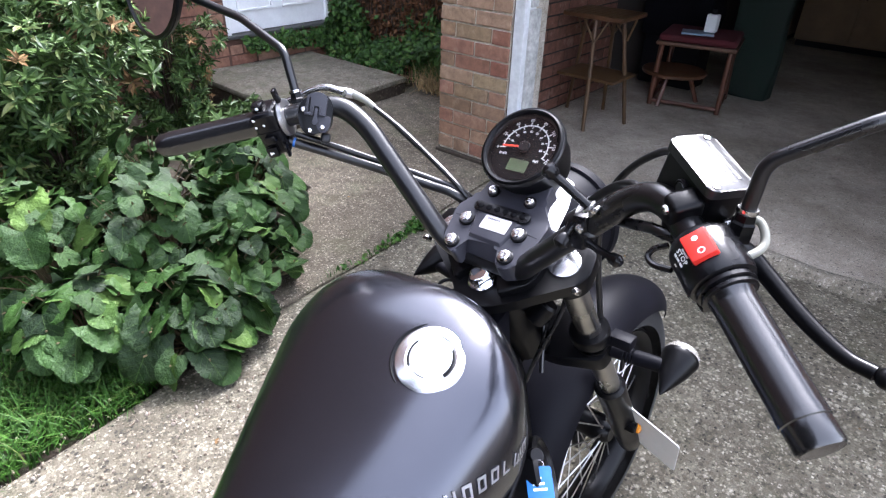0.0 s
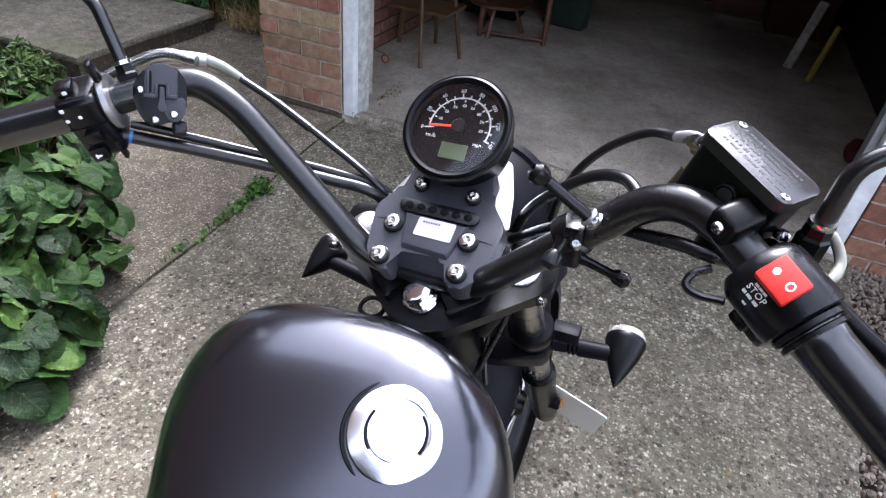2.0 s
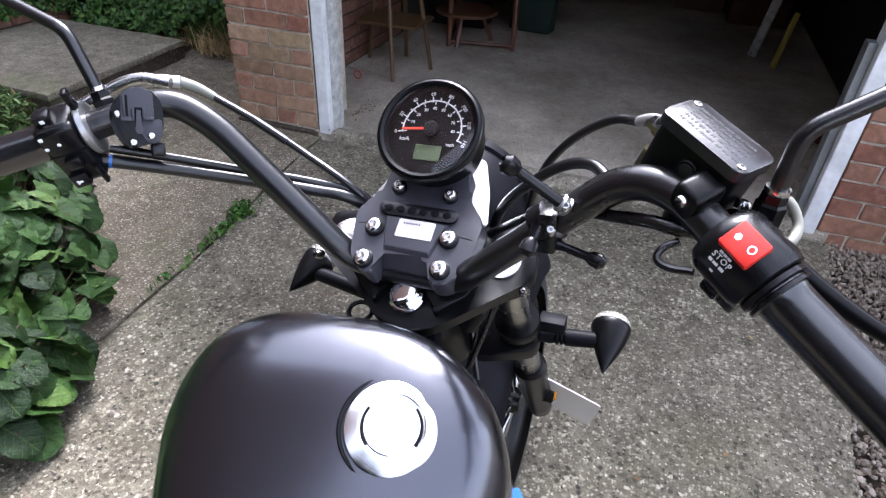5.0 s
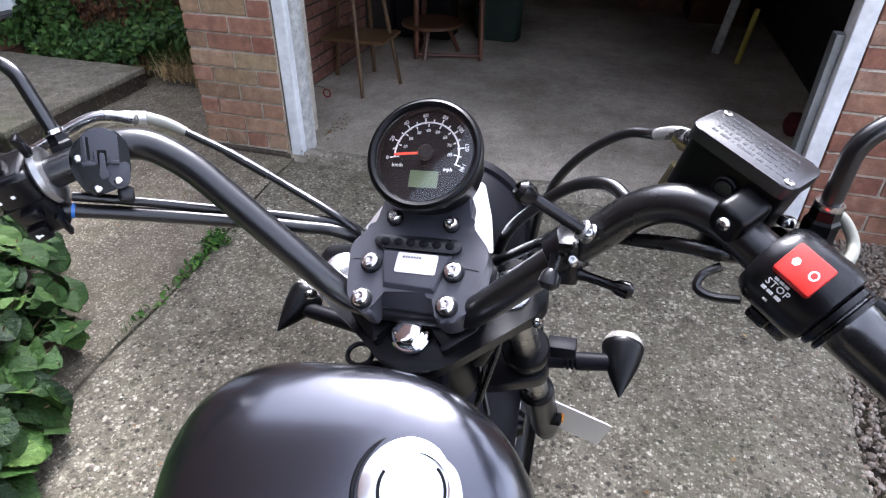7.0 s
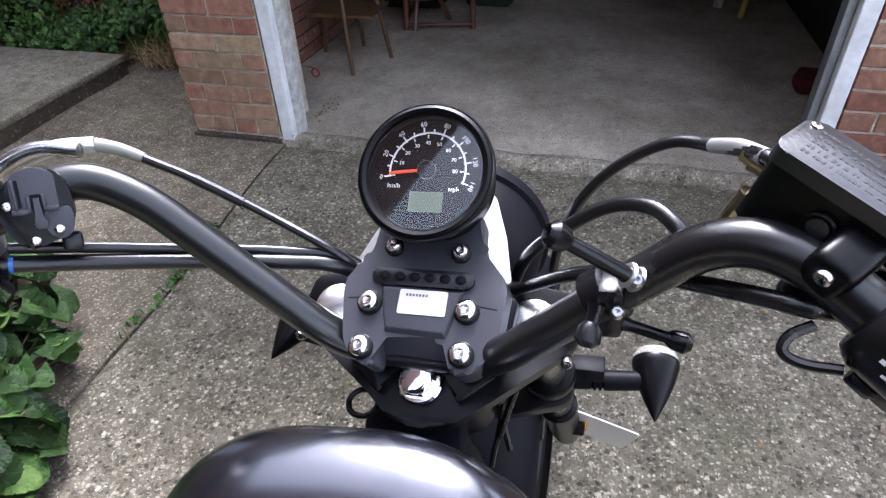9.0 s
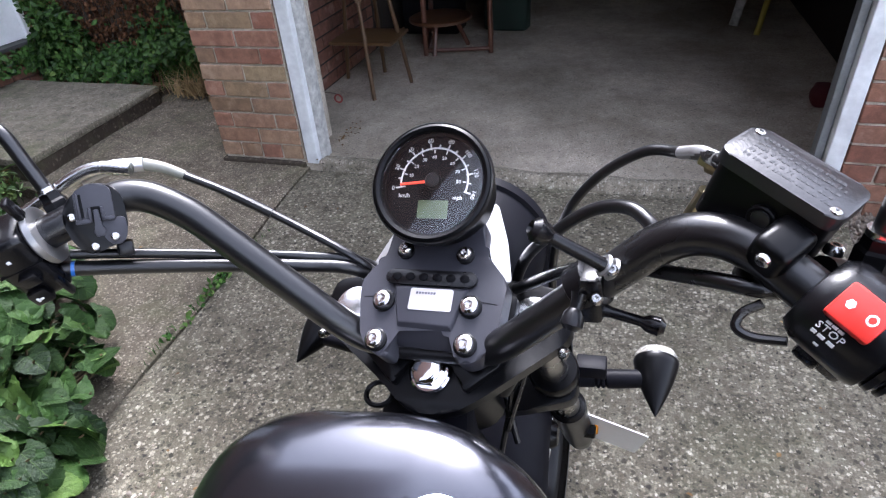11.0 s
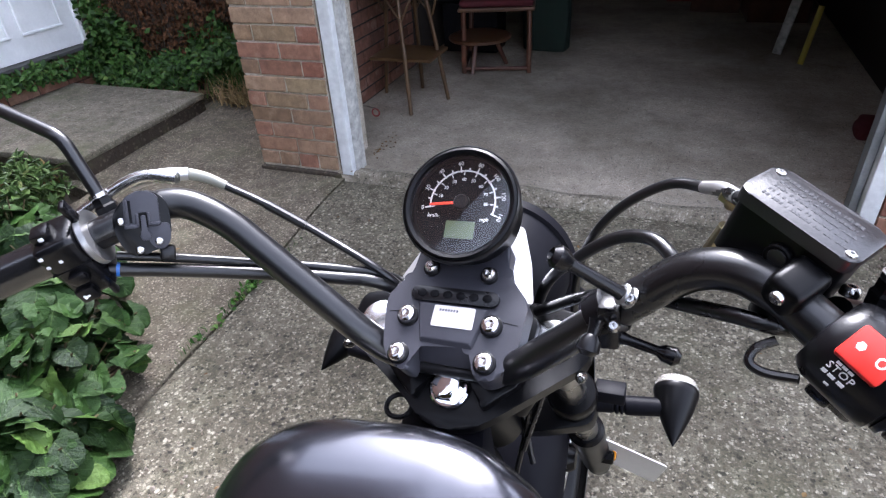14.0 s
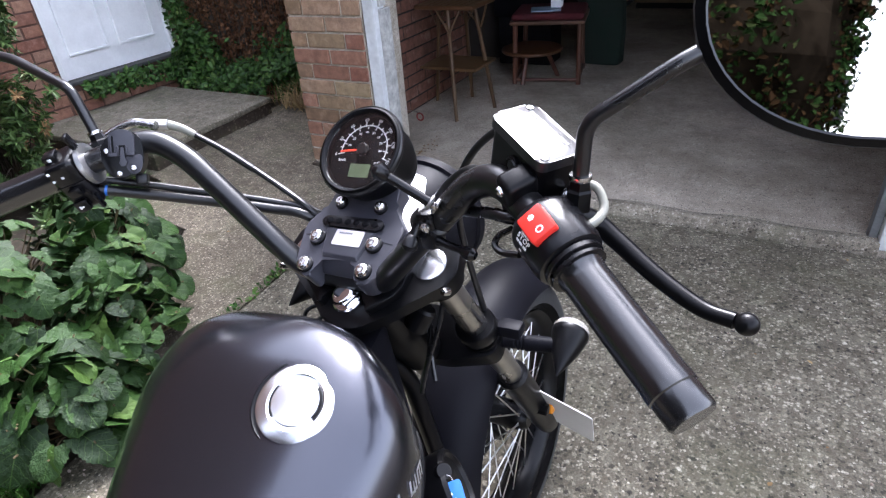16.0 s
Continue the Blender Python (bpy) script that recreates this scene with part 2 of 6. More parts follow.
M_PAPER = plain("paper", (0.75, 0.78, 0.78), 0.7, vary=0.06)
M_BLUEPAPER = plain("blue cover", (0.2, 0.28, 0.4), 0.4)
M_ROOF = plain("roof felt", (0.06, 0.06, 0.06), 0.9)


# ---- mesh helpers ----
def link(name, bm, mat, parent=None, label="", smooth=False):
    me = bpy.data.meshes.new(name)
    bm.to_mesh(me)
    bm.free()
    if mat is not None:
        me.materials.append(mat)
    if smooth:
        me.polygons.foreach_set("use_smooth", [True] * len(me.polygons))
    ob = new(name, me)
    if parent is not None:
        ob.parent = parent
    if label:
        ob["label"] = label
    return ob


part = link


def soften(ob, degrees=35):
    """Smooth shading with creases kept past that angle."""
    me = ob.data
    me.polygons.foreach_set("use_smooth", [True] * len(me.polygons))
    me.set_sharp_from_angle(angle=radians(degrees))
    return ob


def add_box(bm, lo, hi, bevel=0.0, segs=2, m=None):
    c, s = [(a + b) / 2 for a, b in zip(lo, hi)], [b - a for a, b in zip(lo, hi)]
    r = bmesh.ops.create_cube(bm, size=1, matrix=Matrix.Translation(c) @ Matrix.Diagonal((*s, 1)))
    vs = r["verts"]
    if bevel:
        es = list({e for v in vs for e in v.link_edges})
        out = bmesh.ops.bevel(bm, geom=es, offset=bevel, segments=segs, affect="EDGES", profile=0.5)
        vs = list({v for f in out["faces"] for v in f.verts} | {v for v in vs if v.is_valid})
    if m is not None:
        bmesh.ops.transform(bm, matrix=m, verts=vs)
    return vs


def add_lathe(bm, profile, segs=32, m=Matrix(), cap=True):
    """A turned body: profile of (radius, height) from bottom to top about z."""
    rings = []
    for r, h in profile:
        rings.append([bm.verts.new(m @ Vector((r * math.cos(2 * math.pi * i / segs), r * math.sin(2 * math.pi * i / segs), h))) for i in range(segs)])
    for a, b in zip(rings, rings[1:]):
        for i in range(segs):
            bm.faces.new((a[i], a[(i + 1) % segs], b[(i + 1) % segs], b[i]))
    if cap:
        bm.faces.new(list(reversed(rings[0])))
        bm.faces.new(rings[-1])
    return rings


def smooth_path(points, steps=8):
    """A Catmull-Rom line through the points."""
    p = [Vector(q) for q in points]
    p = [p[0] * 2 - p[1]] + p + [p[-1] * 2 - p[-2]]
    out = []
    for i in range(1, len(p) - 2):
        a, b, c, d = p[i - 1:i + 3]
        for k in range(steps):
            t = k / steps
            out.append(0.5 * ((2 * b) + (c - a) * t + (2 * a - 5 * b + 4 * c - d) * t * t + (3 * b - a - 3 * c + d) * t ** 3))
    out.append(p[-2])
    return out


def round_corners(points, radius, steps=8):
    """A line with its corners turned into arcs."""
    p = [Vector(q) for q in points]
    out = [p[0]]
    for a, b, c in zip(p, p[1:], p[2:]):
        r = min(radius, (b - a).length * 0.49, (c - b).length * 0.49)
        s, e = b + (a - b).normalized() * r, b + (c - b).normalized() * r
        for k in range(steps + 1):
            t = k / steps
            out.append(s * (1 - t) ** 2 + b * 2 * t * (1 - t) + e * t * t)
    out.append(p[-1])
    return out


def add_tube(bm, line, radius, segs=12, cap=True):
    """A round tube along a line; radius a number or one a point."""
    line = [Vector(q) for q in line]
    rad = radius if isinstance(radius, (list, tuple)) else [radius] * len(line)
    side, rings = None, []
    for i, q in enumerate(line):
        t = (line[min(i + 1, len(line) - 1)] - line[max(i - 1, 0)]).normalized()
        if side is None:
            side = t.orthogonal().normalized()
        side = (side - t * side.dot(t)).normalized()
        up = t.cross(side)
        rings.append([bm.verts.new(q + (side * math.cos(2 * math.pi * k / segs) + up * math.sin(2 * math.pi * k / segs)) * rad[i]) for k in range(segs)])
    for a, b in zip(rings, rings[1:]):
        for i in range(segs):
            bm.faces.new((a[i], a[(i + 1) % segs], b[(i + 1) % segs], b[i]))
    if cap:
        bm.faces.new(list(reversed(rings[0])))
        bm.faces.new(rings[-1])
    return rings


def add_prism(bm, outline, z0, z1, m=Matrix()):
    """A plate from its outline (x, y), between two heights."""
    lo, hi = [bm.verts.new(m @ Vector((x, y, z0))) for x, y in outline], [bm.verts.new(m @ Vector((x, y, z1))) for x, y in outline]
    n = len(outline)
    faces = [bm.faces.new(list(reversed(lo))), bm.faces.new(hi)]
    for i in range(n):
        faces.append(bm.faces.new((lo[i], lo[(i + 1) % n], hi[(i + 1) % n], hi[i])))
    return lo, hi, faces


def bm_box(lo, hi, bevel=0.0, segs=2, m=None):
    bm = bmesh.new()
    add_box(bm, lo, hi, bevel, segs, m)
    return bm


def bm_tube(line, radius, segs=12):
    bm = bmesh.new()
    add_tube(bm, line, radius, segs)
    return bm


def bm_lathe(profile, segs=32, m=Matrix(), cap=True):
    bm = bmesh.new()
    add_lathe(bm, profile, segs, m, cap)
    return bm


def along(a, b):
    """A pose at a whose z points to b."""
    a, b = Vector(a), Vector(b)
    return Matrix.Translation(a) @ (b - a).to_track_quat("Z", "Y").to_matrix().to_4x4()


def empty(name, m=Matrix(), label="", category="", group="", kind=""):
    ob = new(name)
    ob.matrix_world = m
    ob.matrix_basis = m
    return tagged(ob, label, category, group, kind)


def structure(ob, label, category):
    return tagged(ob, label, category, kind="structure")

# ---- ground ----
def drive_height(y):
    return -0.012 + 0.016 * min(y, 0.0)


ground = link("ground", bm_box((-300, -300, -0.5), (300, 300, -0.1)), M_SOIL)
structure(ground, "bare earth and leaf litter around the drive", "ground")


def joint_x(y):
    """The open joint between the drive and the path."""
    return 0.02 - 0.075 * y + 0.012 * math.sin(y * 5)


def slab_sheet(name, left, right, y0, y1, mat, rough, seed, step=0.07):
    """A cast slab with an uneven top, thick edges, between two side lines."""
    bm = bmesh.new()
    ny = int((y1 - y0) / step)
    rows_ = []
    for j in range(ny + 1):
        y = y0 + (y1 - y0) * j / ny
        a, b = left(y), right(y)
        nx = max(6, int(2.2 / step))
        row = []
        for i in range(nx + 1):
            x = a + (b - a) * i / nx
            z = drive_height(y) + rough * noise.noise(Vector((x * 3 + seed, y * 3, 0)))
            if i in (0, nx) or j in (0, ny):
                z -= 0.008
            row.append(bm.verts.new((x, y, z)))
        rows_.append(row)
    for r0, r1 in zip(rows_, rows_[1:]):
        for i in range(len(r0) - 1):
            bm.faces.new((r0[i], r0[i + 1], r1[i + 1], r1[i]))
    rim = [e for e in bm.edges if e.is_boundary]
    ext = bmesh.ops.extrude_edge_only(bm, edges=rim)
    for v in ext["geom"]:
        if isinstance(v, bmesh.types.BMVert):
            v.co.z = -0.16
    bmesh.ops.recalc_face_normals(bm, faces=bm.faces)
    ob = link(name, bm, mat)
    return soften(ob, 50)


def drive_edge(y):
    """Where the drive's right side meets the gravel."""
    return 2.25 + 0.07 * max(y, -1.6) + 0.012 * math.sin(y * 7) + 0.01 * noise.noise(Vector((y * 16, 2, 0)))


drive = slab_sheet("road", lambda y: joint_x(y) + 0.006, drive_edge, -4.8, -0.034, M_DRIVE, 0.004, 3)
structure(drive, "weathered exposed-aggregate concrete drive", "driveway")
path_ob = slab_sheet("pavement", lambda y: -1.42 if y > -0.4 else min(joint_x(y) - 0.03, -1.2 + 0.05 * math.sin(y * 9) if y > -0.75 else -0.62 - 0.7 * (y + 0.75)), lambda y: joint_x(y) - 0.006, -1.8, 1.25, M_PATH, 0.005, 9)
structure(path_ob, "brownish mossy concrete path beside the garage", "path")

# the door step
bm = bmesh.new()
add_box(bm, (-2.44, -0.38, 0.062), (-1.33, 0.66, 0.1), 0.010, 2, None)
bmesh.ops.subdivide_edges(bm, edges=[e for e in bm.edges if e.calc_length() > 0.3], cuts=10, use_grid_fill=True)
for v in bm.verts:
    k = noise.noise(v.co * 7)
    v.co.x += 0.006 * k + (0.06 * (0.66 - v.co.y) if v.co.x > -2.0 else 0.0)
    v.co.z += 0.005 * noise.noise(v.co * 5 + Vector((3, 1, 2)))
step = soften(link("concrete_step", bm, M_SLAB), 40)
tagged(step, "thick worn concrete step slab by the house door", "step", kind="structure")
# everything below the slab's lip takes the dark soil material
bm = bm_box((-2.44, -0.37, -0.12), (-1.337, 0.652, 0.062), 0.006)
bmesh.ops.subdivide_edges(bm, edges=[e for e in bm.edges if e.calc_length() > 0.3], cuts=8, use_grid_fill=True)
for v in bm.verts:
    v.co.x += (0.06 * (0.66 - v.co.y) if v.co.x > -2.0 else 0.0) + 0.005 * noise.noise(v.co * 9)
footing = link("step_footing", bm, M_SOIL)
structure(footing, "dark earth-coloured, moss-blotched footing under the worn step slab", "footing")

# garage floor with its worn sill
bm = bmesh.new()
NX, NY = 60, 44
grid = []
for j in range(NY + 1):
    y = 5.2 * (j / NY) ** 1.8
    grid.append([])
    for i in range(NX + 1):
        x = -0.02 + 2.26 * i / NX if y < 0.1 else -0.34 + 2.9 * i / NX
        y2 = y + (0.012 * noise.noise(Vector((x * 6, 0, 3))) - 0.004 if j == 0 else 0)
        z = 0.012 + 0.003 * noise.noise(Vector((x * 4, y * 4, 1))) + (0.006 * noise.noise(Vector((x * 9, 5, 1))) - 0.008 if j == 0 else 0)
        grid[-1].append(bm.verts.new((x, y2, z)))
for r0, r1 in zip(grid, grid[1:]):
    for i in range(NX):
        bm.faces.new((r0[i], r0[i + 1], r1[i + 1], r1[i]))
ext = bmesh.ops.extrude_edge_only(bm, edges=[e for e in bm.edges if e.is_boundary])
for v in ext["geom"]:
    if isinstance(v, bmesh.types.BMVert):
        v.co.z = -0.15
bmesh.ops.recalc_face_normals(bm, faces=bm.faces)
floor = soften(link("floor", bm, M_FLOOR), 40)
structure(floor, "dusty scuffed concrete garage floor", "floor")


# rough cast lip along the garage threshold
bm = bmesh.new()
rows_ = []
for i in range(150):
    x = 0.09 + 2.05 * i / 149
    a, b = noise.noise(Vector((x * 14, 1, 0))), noise.noise(Vector((x * 5, 7, 0)))
    front, back, top = -0.016 + 0.011 * a, 0.05 + 0.012 * b, 0.026 + 0.006 * b
    rows_.append([bm.verts.new((x, y, z)) for y, z in ((front, -0.12), (front - 0.002, 0.004 + 0.006 * b), (front + 0.008, top - 0.004 + 0.003 * a), (front + 0.02, top), (back - 0.012, top - 0.002), (back, 0.008))])
for r0, r1 in zip(rows_, rows_[1:]):
    for k in range(5):
        bm.faces.new((r0[k], r1[k], r1[k + 1], r0[k + 1]))
bmesh.ops.recalc_face_normals(bm, faces=bm.faces)
structure(soften(link("threshold", bm, M_LIP), 50), "chipped pale concrete lip across the garage opening", "threshold")


# ---- brickwork ----
COURSE, BED = 0.075, 0.0105
BRICK_MESH = {}


def brick_mesh(w, h, d, mat, variant):
    key = (round(w, 3), round(h, 3), round(d, 3), mat.name, variant)
    if key not in BRICK_MESH:
        bm = bmesh.new()
        add_box(bm, (0, 0, 0), (w, d, h), 0.0024, 1)
        rnd = random.Random(str(key))
        for v in bm.verts:
            v.co += Vector((rnd.uniform(-1, 1), rnd.uniform(-1, 1), rnd.uniform(-1, 1))) * 0.0012
        me = bpy.data.meshes.new("brick")
        bm.to_mesh(me)
        bm.free()
        me.materials.append(mat)
        BRICK_MESH[key] = me
    return BRICK_MESH[key]


def lay_bricks(parent, x0, x1, z0, courses, pattern, mat, to_world, proud=0.0042, depth=0.03, seed=1):
    """Courses of separate bricks on a face: x along the wall, y into it."""
    rnd = random.Random(seed)
    for c in range(courses):
        x = x0
        lens = pattern(c)
        i = 0
        while x < x1 - 0.02:
            w = min(lens[i % len(lens)], x1 - x)
            i += 1
            if w > 0.03:
                ob = new("brick", brick_mesh(w - 0.0105, COURSE - BED, depth, mat, rnd.randrange(3)))
                ob.parent = parent
                ob.matrix_basis = to_world @ Matrix.Translation((x, -proud + rnd.uniform(-0.0022, 0.0018), z0 + c * COURSE)) @ pose(0, 0, 0, rnd.uniform(-0.5, 0.5), 0, rnd.uniform(-0.35, 0.35))
            x += w


# left pier and the side wall behind it
wall_left = link("wall_left", bm_box((-0.436, 0.004, -0.14), (-0.004, 0.3, 2.28)), M_MORTAR)
structure(wall_left, "buff and red brick garage pier with pale mortar", "wall")
HALF_ROWS = {0: [0.108, 0.112, 0.108, 0.112]}
lay_bricks(wall_left, -0.44, 0.0, 0.017, 30, lambda c: HALF_ROWS.get(c, [0.225, 0.225] if c % 2 else [0.102, 0.226, 0.122]), M_BRICK, Matrix(), seed=4)
plinth = link("wall_left_footing", bm_box((-0.452, -0.022, -0.14), (0.0, 0.05, 0.004), 0.008), M_SOIL)
structure(plinth, "rough concrete footing under the brick pier", "footing")
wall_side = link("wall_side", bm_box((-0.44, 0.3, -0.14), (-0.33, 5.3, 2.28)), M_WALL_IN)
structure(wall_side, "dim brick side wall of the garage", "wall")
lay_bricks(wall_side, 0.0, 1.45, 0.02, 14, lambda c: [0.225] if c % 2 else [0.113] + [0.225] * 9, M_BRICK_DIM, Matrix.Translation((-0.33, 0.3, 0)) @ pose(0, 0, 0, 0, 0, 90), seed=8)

# right wall
wall_right = link("wall_right", bm_box((2.202, 0.004, -0.3), (4.2, 0.3, 2.28)), M_MORTAR)
structure(wall_right, "red brick front wall beside the garage opening", "wall")
lay_bricks(wall_right, 2.198, 3.2, 0.017 - 3 * COURSE, 33, lambda c: [0.225] if c % 2 else [0.113] + [0.225] * 9, M_BRICK_RED, Matrix(), seed=5)
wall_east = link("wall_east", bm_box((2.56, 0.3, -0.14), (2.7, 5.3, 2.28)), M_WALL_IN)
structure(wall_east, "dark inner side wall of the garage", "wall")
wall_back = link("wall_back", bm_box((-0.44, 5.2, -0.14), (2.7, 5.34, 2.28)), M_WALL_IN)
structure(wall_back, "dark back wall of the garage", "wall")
lintel = link("wall_lintel", bm_box((-0.436, 0.004, 1.98), (4.2, 0.3, 2.28)), M_MORTAR)
structure(lintel, "brick wall over the garage opening", "wall")
ceiling = link("ceiling", bm_box((-0.33, 0.3, 2.16), (2.56, 5.2, 2.22)), M_WOOD)
structure(ceiling, "dark boarded garage ceiling", "ceiling")
roof = link("roof", bm_box((-0.6, -0.12, 2.28), (4.3, 5.5, 2.36), 0.02), M_ROOF)
structure(roof, "flat felt garage roof", "roof")

# jambs of the opening
jamb_left = empty("door_jamb_left", label="white painted timber door post, chipped at its foot", category="door post", kind="structure")
part("post", bm_box((0.008, -0.006, 0.0), (0.066, 0.085, 1.98), 0.004), M_WHITE, jamb_left)
part("stop_strip", bm_box((0.066, 0.03, 0.01), (0.088, 0.1, 0.79), 0.003), M_WHITE_OLD, jamb_left, "weathered grey-white timber strip")
part("upper_strip", bm_box((0.066, 0.03, 0.8), (0.078, 0.085, 1.98), 0.003), M_WHITE_OLD, jamb_left)
part("gap_packing", bm_box((-0.006, 0.012, 0.0), (0.008, 0.06, 1.98)), M_WOOD, jamb_left, "dark shrunken joint beside the post")
jamb_right = empty("door_jamb_right", label="white painted timber door post by the brick wall", category="door post", kind="structure")
part("post", bm_box((2.135, -0.006, -0.005), (2.192, 0.085, 1.98), 0.004), M_WHITE, jamb_right)
part("rail", bm_box((2.104, 0.03, 0.0), (2.133, 0.09, 0.71), 0.003), M_STEEL_RAIL, jamb_right, "grey metal door guide")
part("gap_packing", bm_box((2.192, 0.012, -0.02), (2.202, 0.06, 1.98)), M_WOOD, jamb_right, "dark joint beside the post")
head = link("door_head", bm_box((0.008, -0.006, 1.92), (2.192, 0.085, 1.98), 0.004), M_WHITE)
structure(head, "white painted timber head of the opening", "door frame")

# ---- house at the left ----
house_wall = link("wall_house", bm_box((-2.8, -2.0, -0.15), (-2.45, -0.04, 4.6)), M_BRICK_WALL)
structure(house_wall, "red brick house wall", "wall")
# unseen upper house, its height made up to darken dial and tank reflections
house_main = link("wall_house_main", bm_box((-2.8, -6.0, -0.15), (-2.45, -2.0, 12.5)), M_BRICK_WALL)
structure(house_main, "unseen tall red brick gable, raised to darken reflections", "wall")
house_wall_b = link("wall_house_far", bm_box((-2.8, 0.92, -0.15), (-2.45, 4.0, 4.6)), M_BRICK_WALL)
structure(house_wall_b, "red brick house wall grown over with ivy", "wall")
house_sill = link("wall_house_sill", bm_box((-2.8, -0.04, -0.15), (-2.45, 0.92, 0.28)), M_BRICK_WALL)
structure(house_sill, "low red brick wall under the door", "wall")
house_over = link("wall_house_over", bm_box((-2.8, -0.04, 2.36), (-2.45, 0.92, 4.6)), M_BRICK_WALL)
structure(house_over, "brick wall over the white door", "wall")
face = Matrix.Translation((-2.45, 0, 0)) @ pose(0, 0, 0, 0, 0, 90)
lay_bricks(house_wall, -1.4, -0.04, 0.02, 16, lambda c: [0.225] if c % 2 else [0.113] + [0.225] * 9, M_BRICK_RED, face, seed=11)
lay_bricks(house_sill, -0.04, 0.92, 0.02, 3, lambda c: [0.225] if c % 2 else [0.113] + [0.225] * 9, M_BRICK_RED, face, seed=12)
lay_bricks(house_wall_b, 0.92, 1.1, 0.02, 16, lambda c: [0.225] if c % 2 else [0.113] + [0.225] * 9, M_BRICK_RED, face, seed=13)

door = empty("door_1", label="closed white panelled house door with a sill", category="door", kind="structure")
part("door_leaf", bm_box((-2.53, 0.0, 0.31), (-2.485, 0.88, 2.32), 0.003), M_DOOR, door)
for ya, yb in ((0.1, 0.37), (0.49, 0.76)):
    for za, zb in ((0.47, 1.06), (1.24, 1.95)):
        bm = bm_box((-2.487, ya, za), (-2.479, yb, zb), 0.003)
        part("panel", bm, M_DOOR, door)
        bm = bmesh.new()
        for lo, hi in (((ya - 0.018, za - 0.018), (yb + 0.018, za)), ((ya - 0.018, zb), (yb + 0.018, zb + 0.018)), ((ya - 0.018, za), (ya, zb)), ((yb, za), (yb + 0.018, zb))):
            add_box(bm, (-2.486, *lo), (-2.472, *hi), 0.004)
        part("moulding", bm, M_DOOR, door)
for lo, hi in (((-0.04, 0.30), (0.0, 2.36)), ((0.88, 0.30), (0.92, 2.36)), ((0.0, 2.32), (0.88, 2.36))):
    part("frame", bm_box((-2.55, *lo), (-2.46, *hi), 0.004), M_DOOR, door)
part("sill", bm_box((-2.55, -0.06, 0.28), (-2.42, 0.94, 0.303), 0.004), M_ROOF, door, "dark timber sill")

# garden wall behind the step
wall_ivy = link("wall_garden", bm_box((-2.45, 1.15, -0.15), (-0.44, 1.35, 3.0)), M_BRICK_RED)
structure(wall_ivy, "garden wall covered with ivy", "wall")

# ---- motorcycle ----
M_BLACK = plain("satin black paint", (0.0025, 0.0025, 0.003), 0.3, grain=500, vary=0.2, relief=0.03, rough_vary=0.05, specular_ior_level=0.16)
M_BAR = plain("satin black handlebar", (0.007, 0.007, 0.008), 0.29, grain=300, vary=0.25, relief=0.05, rough_vary=0.06, specular_ior_level=0.55)
M_TANK = plain("satin graphite tank paint", (0.046, 0.048, 0.061), 0.25, 0.95, grain=1200, vary=0.12, wear=4, relief=0.02, rough_vary=0.03, coat_weight=1.0, coat_roughness=0.17)
M_FENDER = plain("satin black fender paint", (0.005, 0.005, 0.007), 0.48, grain=600, vary=0.2, relief=0.03, rough_vary=0.05, specular_ior_level=0.07)
M_COVER = plain("dark grey moulded plastic", (0.032, 0.032, 0.04), 0.42, grain=900, vary=0.2, relief=0.12, rough_vary=0.05, specular_ior_level=0.3)
M_RUBBER = plain("black rubber", (0.006, 0.006, 0.007), 0.3, grain=350, vary=0.3, relief=0.12, specular_ior_level=0.5)
M_GRIP = plain("smooth grip vinyl", (0.007, 0.007, 0.008), 0.24, grain=500, vary=0.2, relief=0.04, rough_vary=0.04, specular_ior_level=0.95)
M_TYRE = plain("tyre rubber", (0.018, 0.018, 0.018), 0.8, grain=120, vary=0.3, relief=0.3)
M_SWITCH = plain("black switch plastic", (0.004, 0.004, 0.005), 0.28, grain=700, vary=0.2, relief=0.1, specular_ior_level=0.3)
M_LID = plain("satin black lid paint", (0.012, 0.012, 0.014), 0.3, grain=350, vary=0.25, relief=0.25, rough_vary=0.06, specular_ior_level=0.5)
M_BOLT = plain("bright steel screw", (0.72, 0.7, 0.69), 0.2, 1.0, vary=0.06, relief=0.0)
M_CHROME = plain("chrome", (0.75, 0.76, 0.78), 0.06, 1.0, vary=0.04, relief=0.0, rough_vary=0.03)
M_CAP = plain("satin chrome", (0.78, 0.79, 0.8), 0.24, 1.0, vary=0.05, relief=0.0, rough_vary=0.04)
M_STEEL = plain("brushed steel", (0.5, 0.5, 0.5), 0.24, 1.0, vary=0.1, relief=0.02)
M_STANCHION = plain("worn fork tube", (0.42, 0.41, 0.39), 0.28, 1.0, grain=60, vary=0.2, relief=0.03)
M_ALLOY = plain("cast alloy", (0.42, 0.42, 0.42), 0.42, 0.9, vary=0.12)
M_SATIN = plain("satin bright metal", (0.55, 0.55, 0.56), 0.42, 0.9, vary=0.06)
M_BRASS = plain("gold zinc bolt", (0.42, 0.36, 0.23), 0.32, 1.0)
M_RED = plain("red switch plastic", (0.62, 0.03, 0.02), 0.3, vary=0.08, relief=0.03)
M_BOOT = plain("pale rubber boot", (0.2, 0.2, 0.165), 0.5, vary=0.15)
M_SILVER = plain("silver lettering", (0.62, 0.63, 0.66), 0.3, 0.7, vary=0.06)
M_MARK = plain("white marking", (0.8, 0.8, 0.8), 0.5, vary=0.05)
M_LABEL = plain("white label", (0.6, 0.56, 0.55), 0.35, vary=0.05)
M_INK = plain("grey print", (0.1, 0.1, 0.12), 0.6)
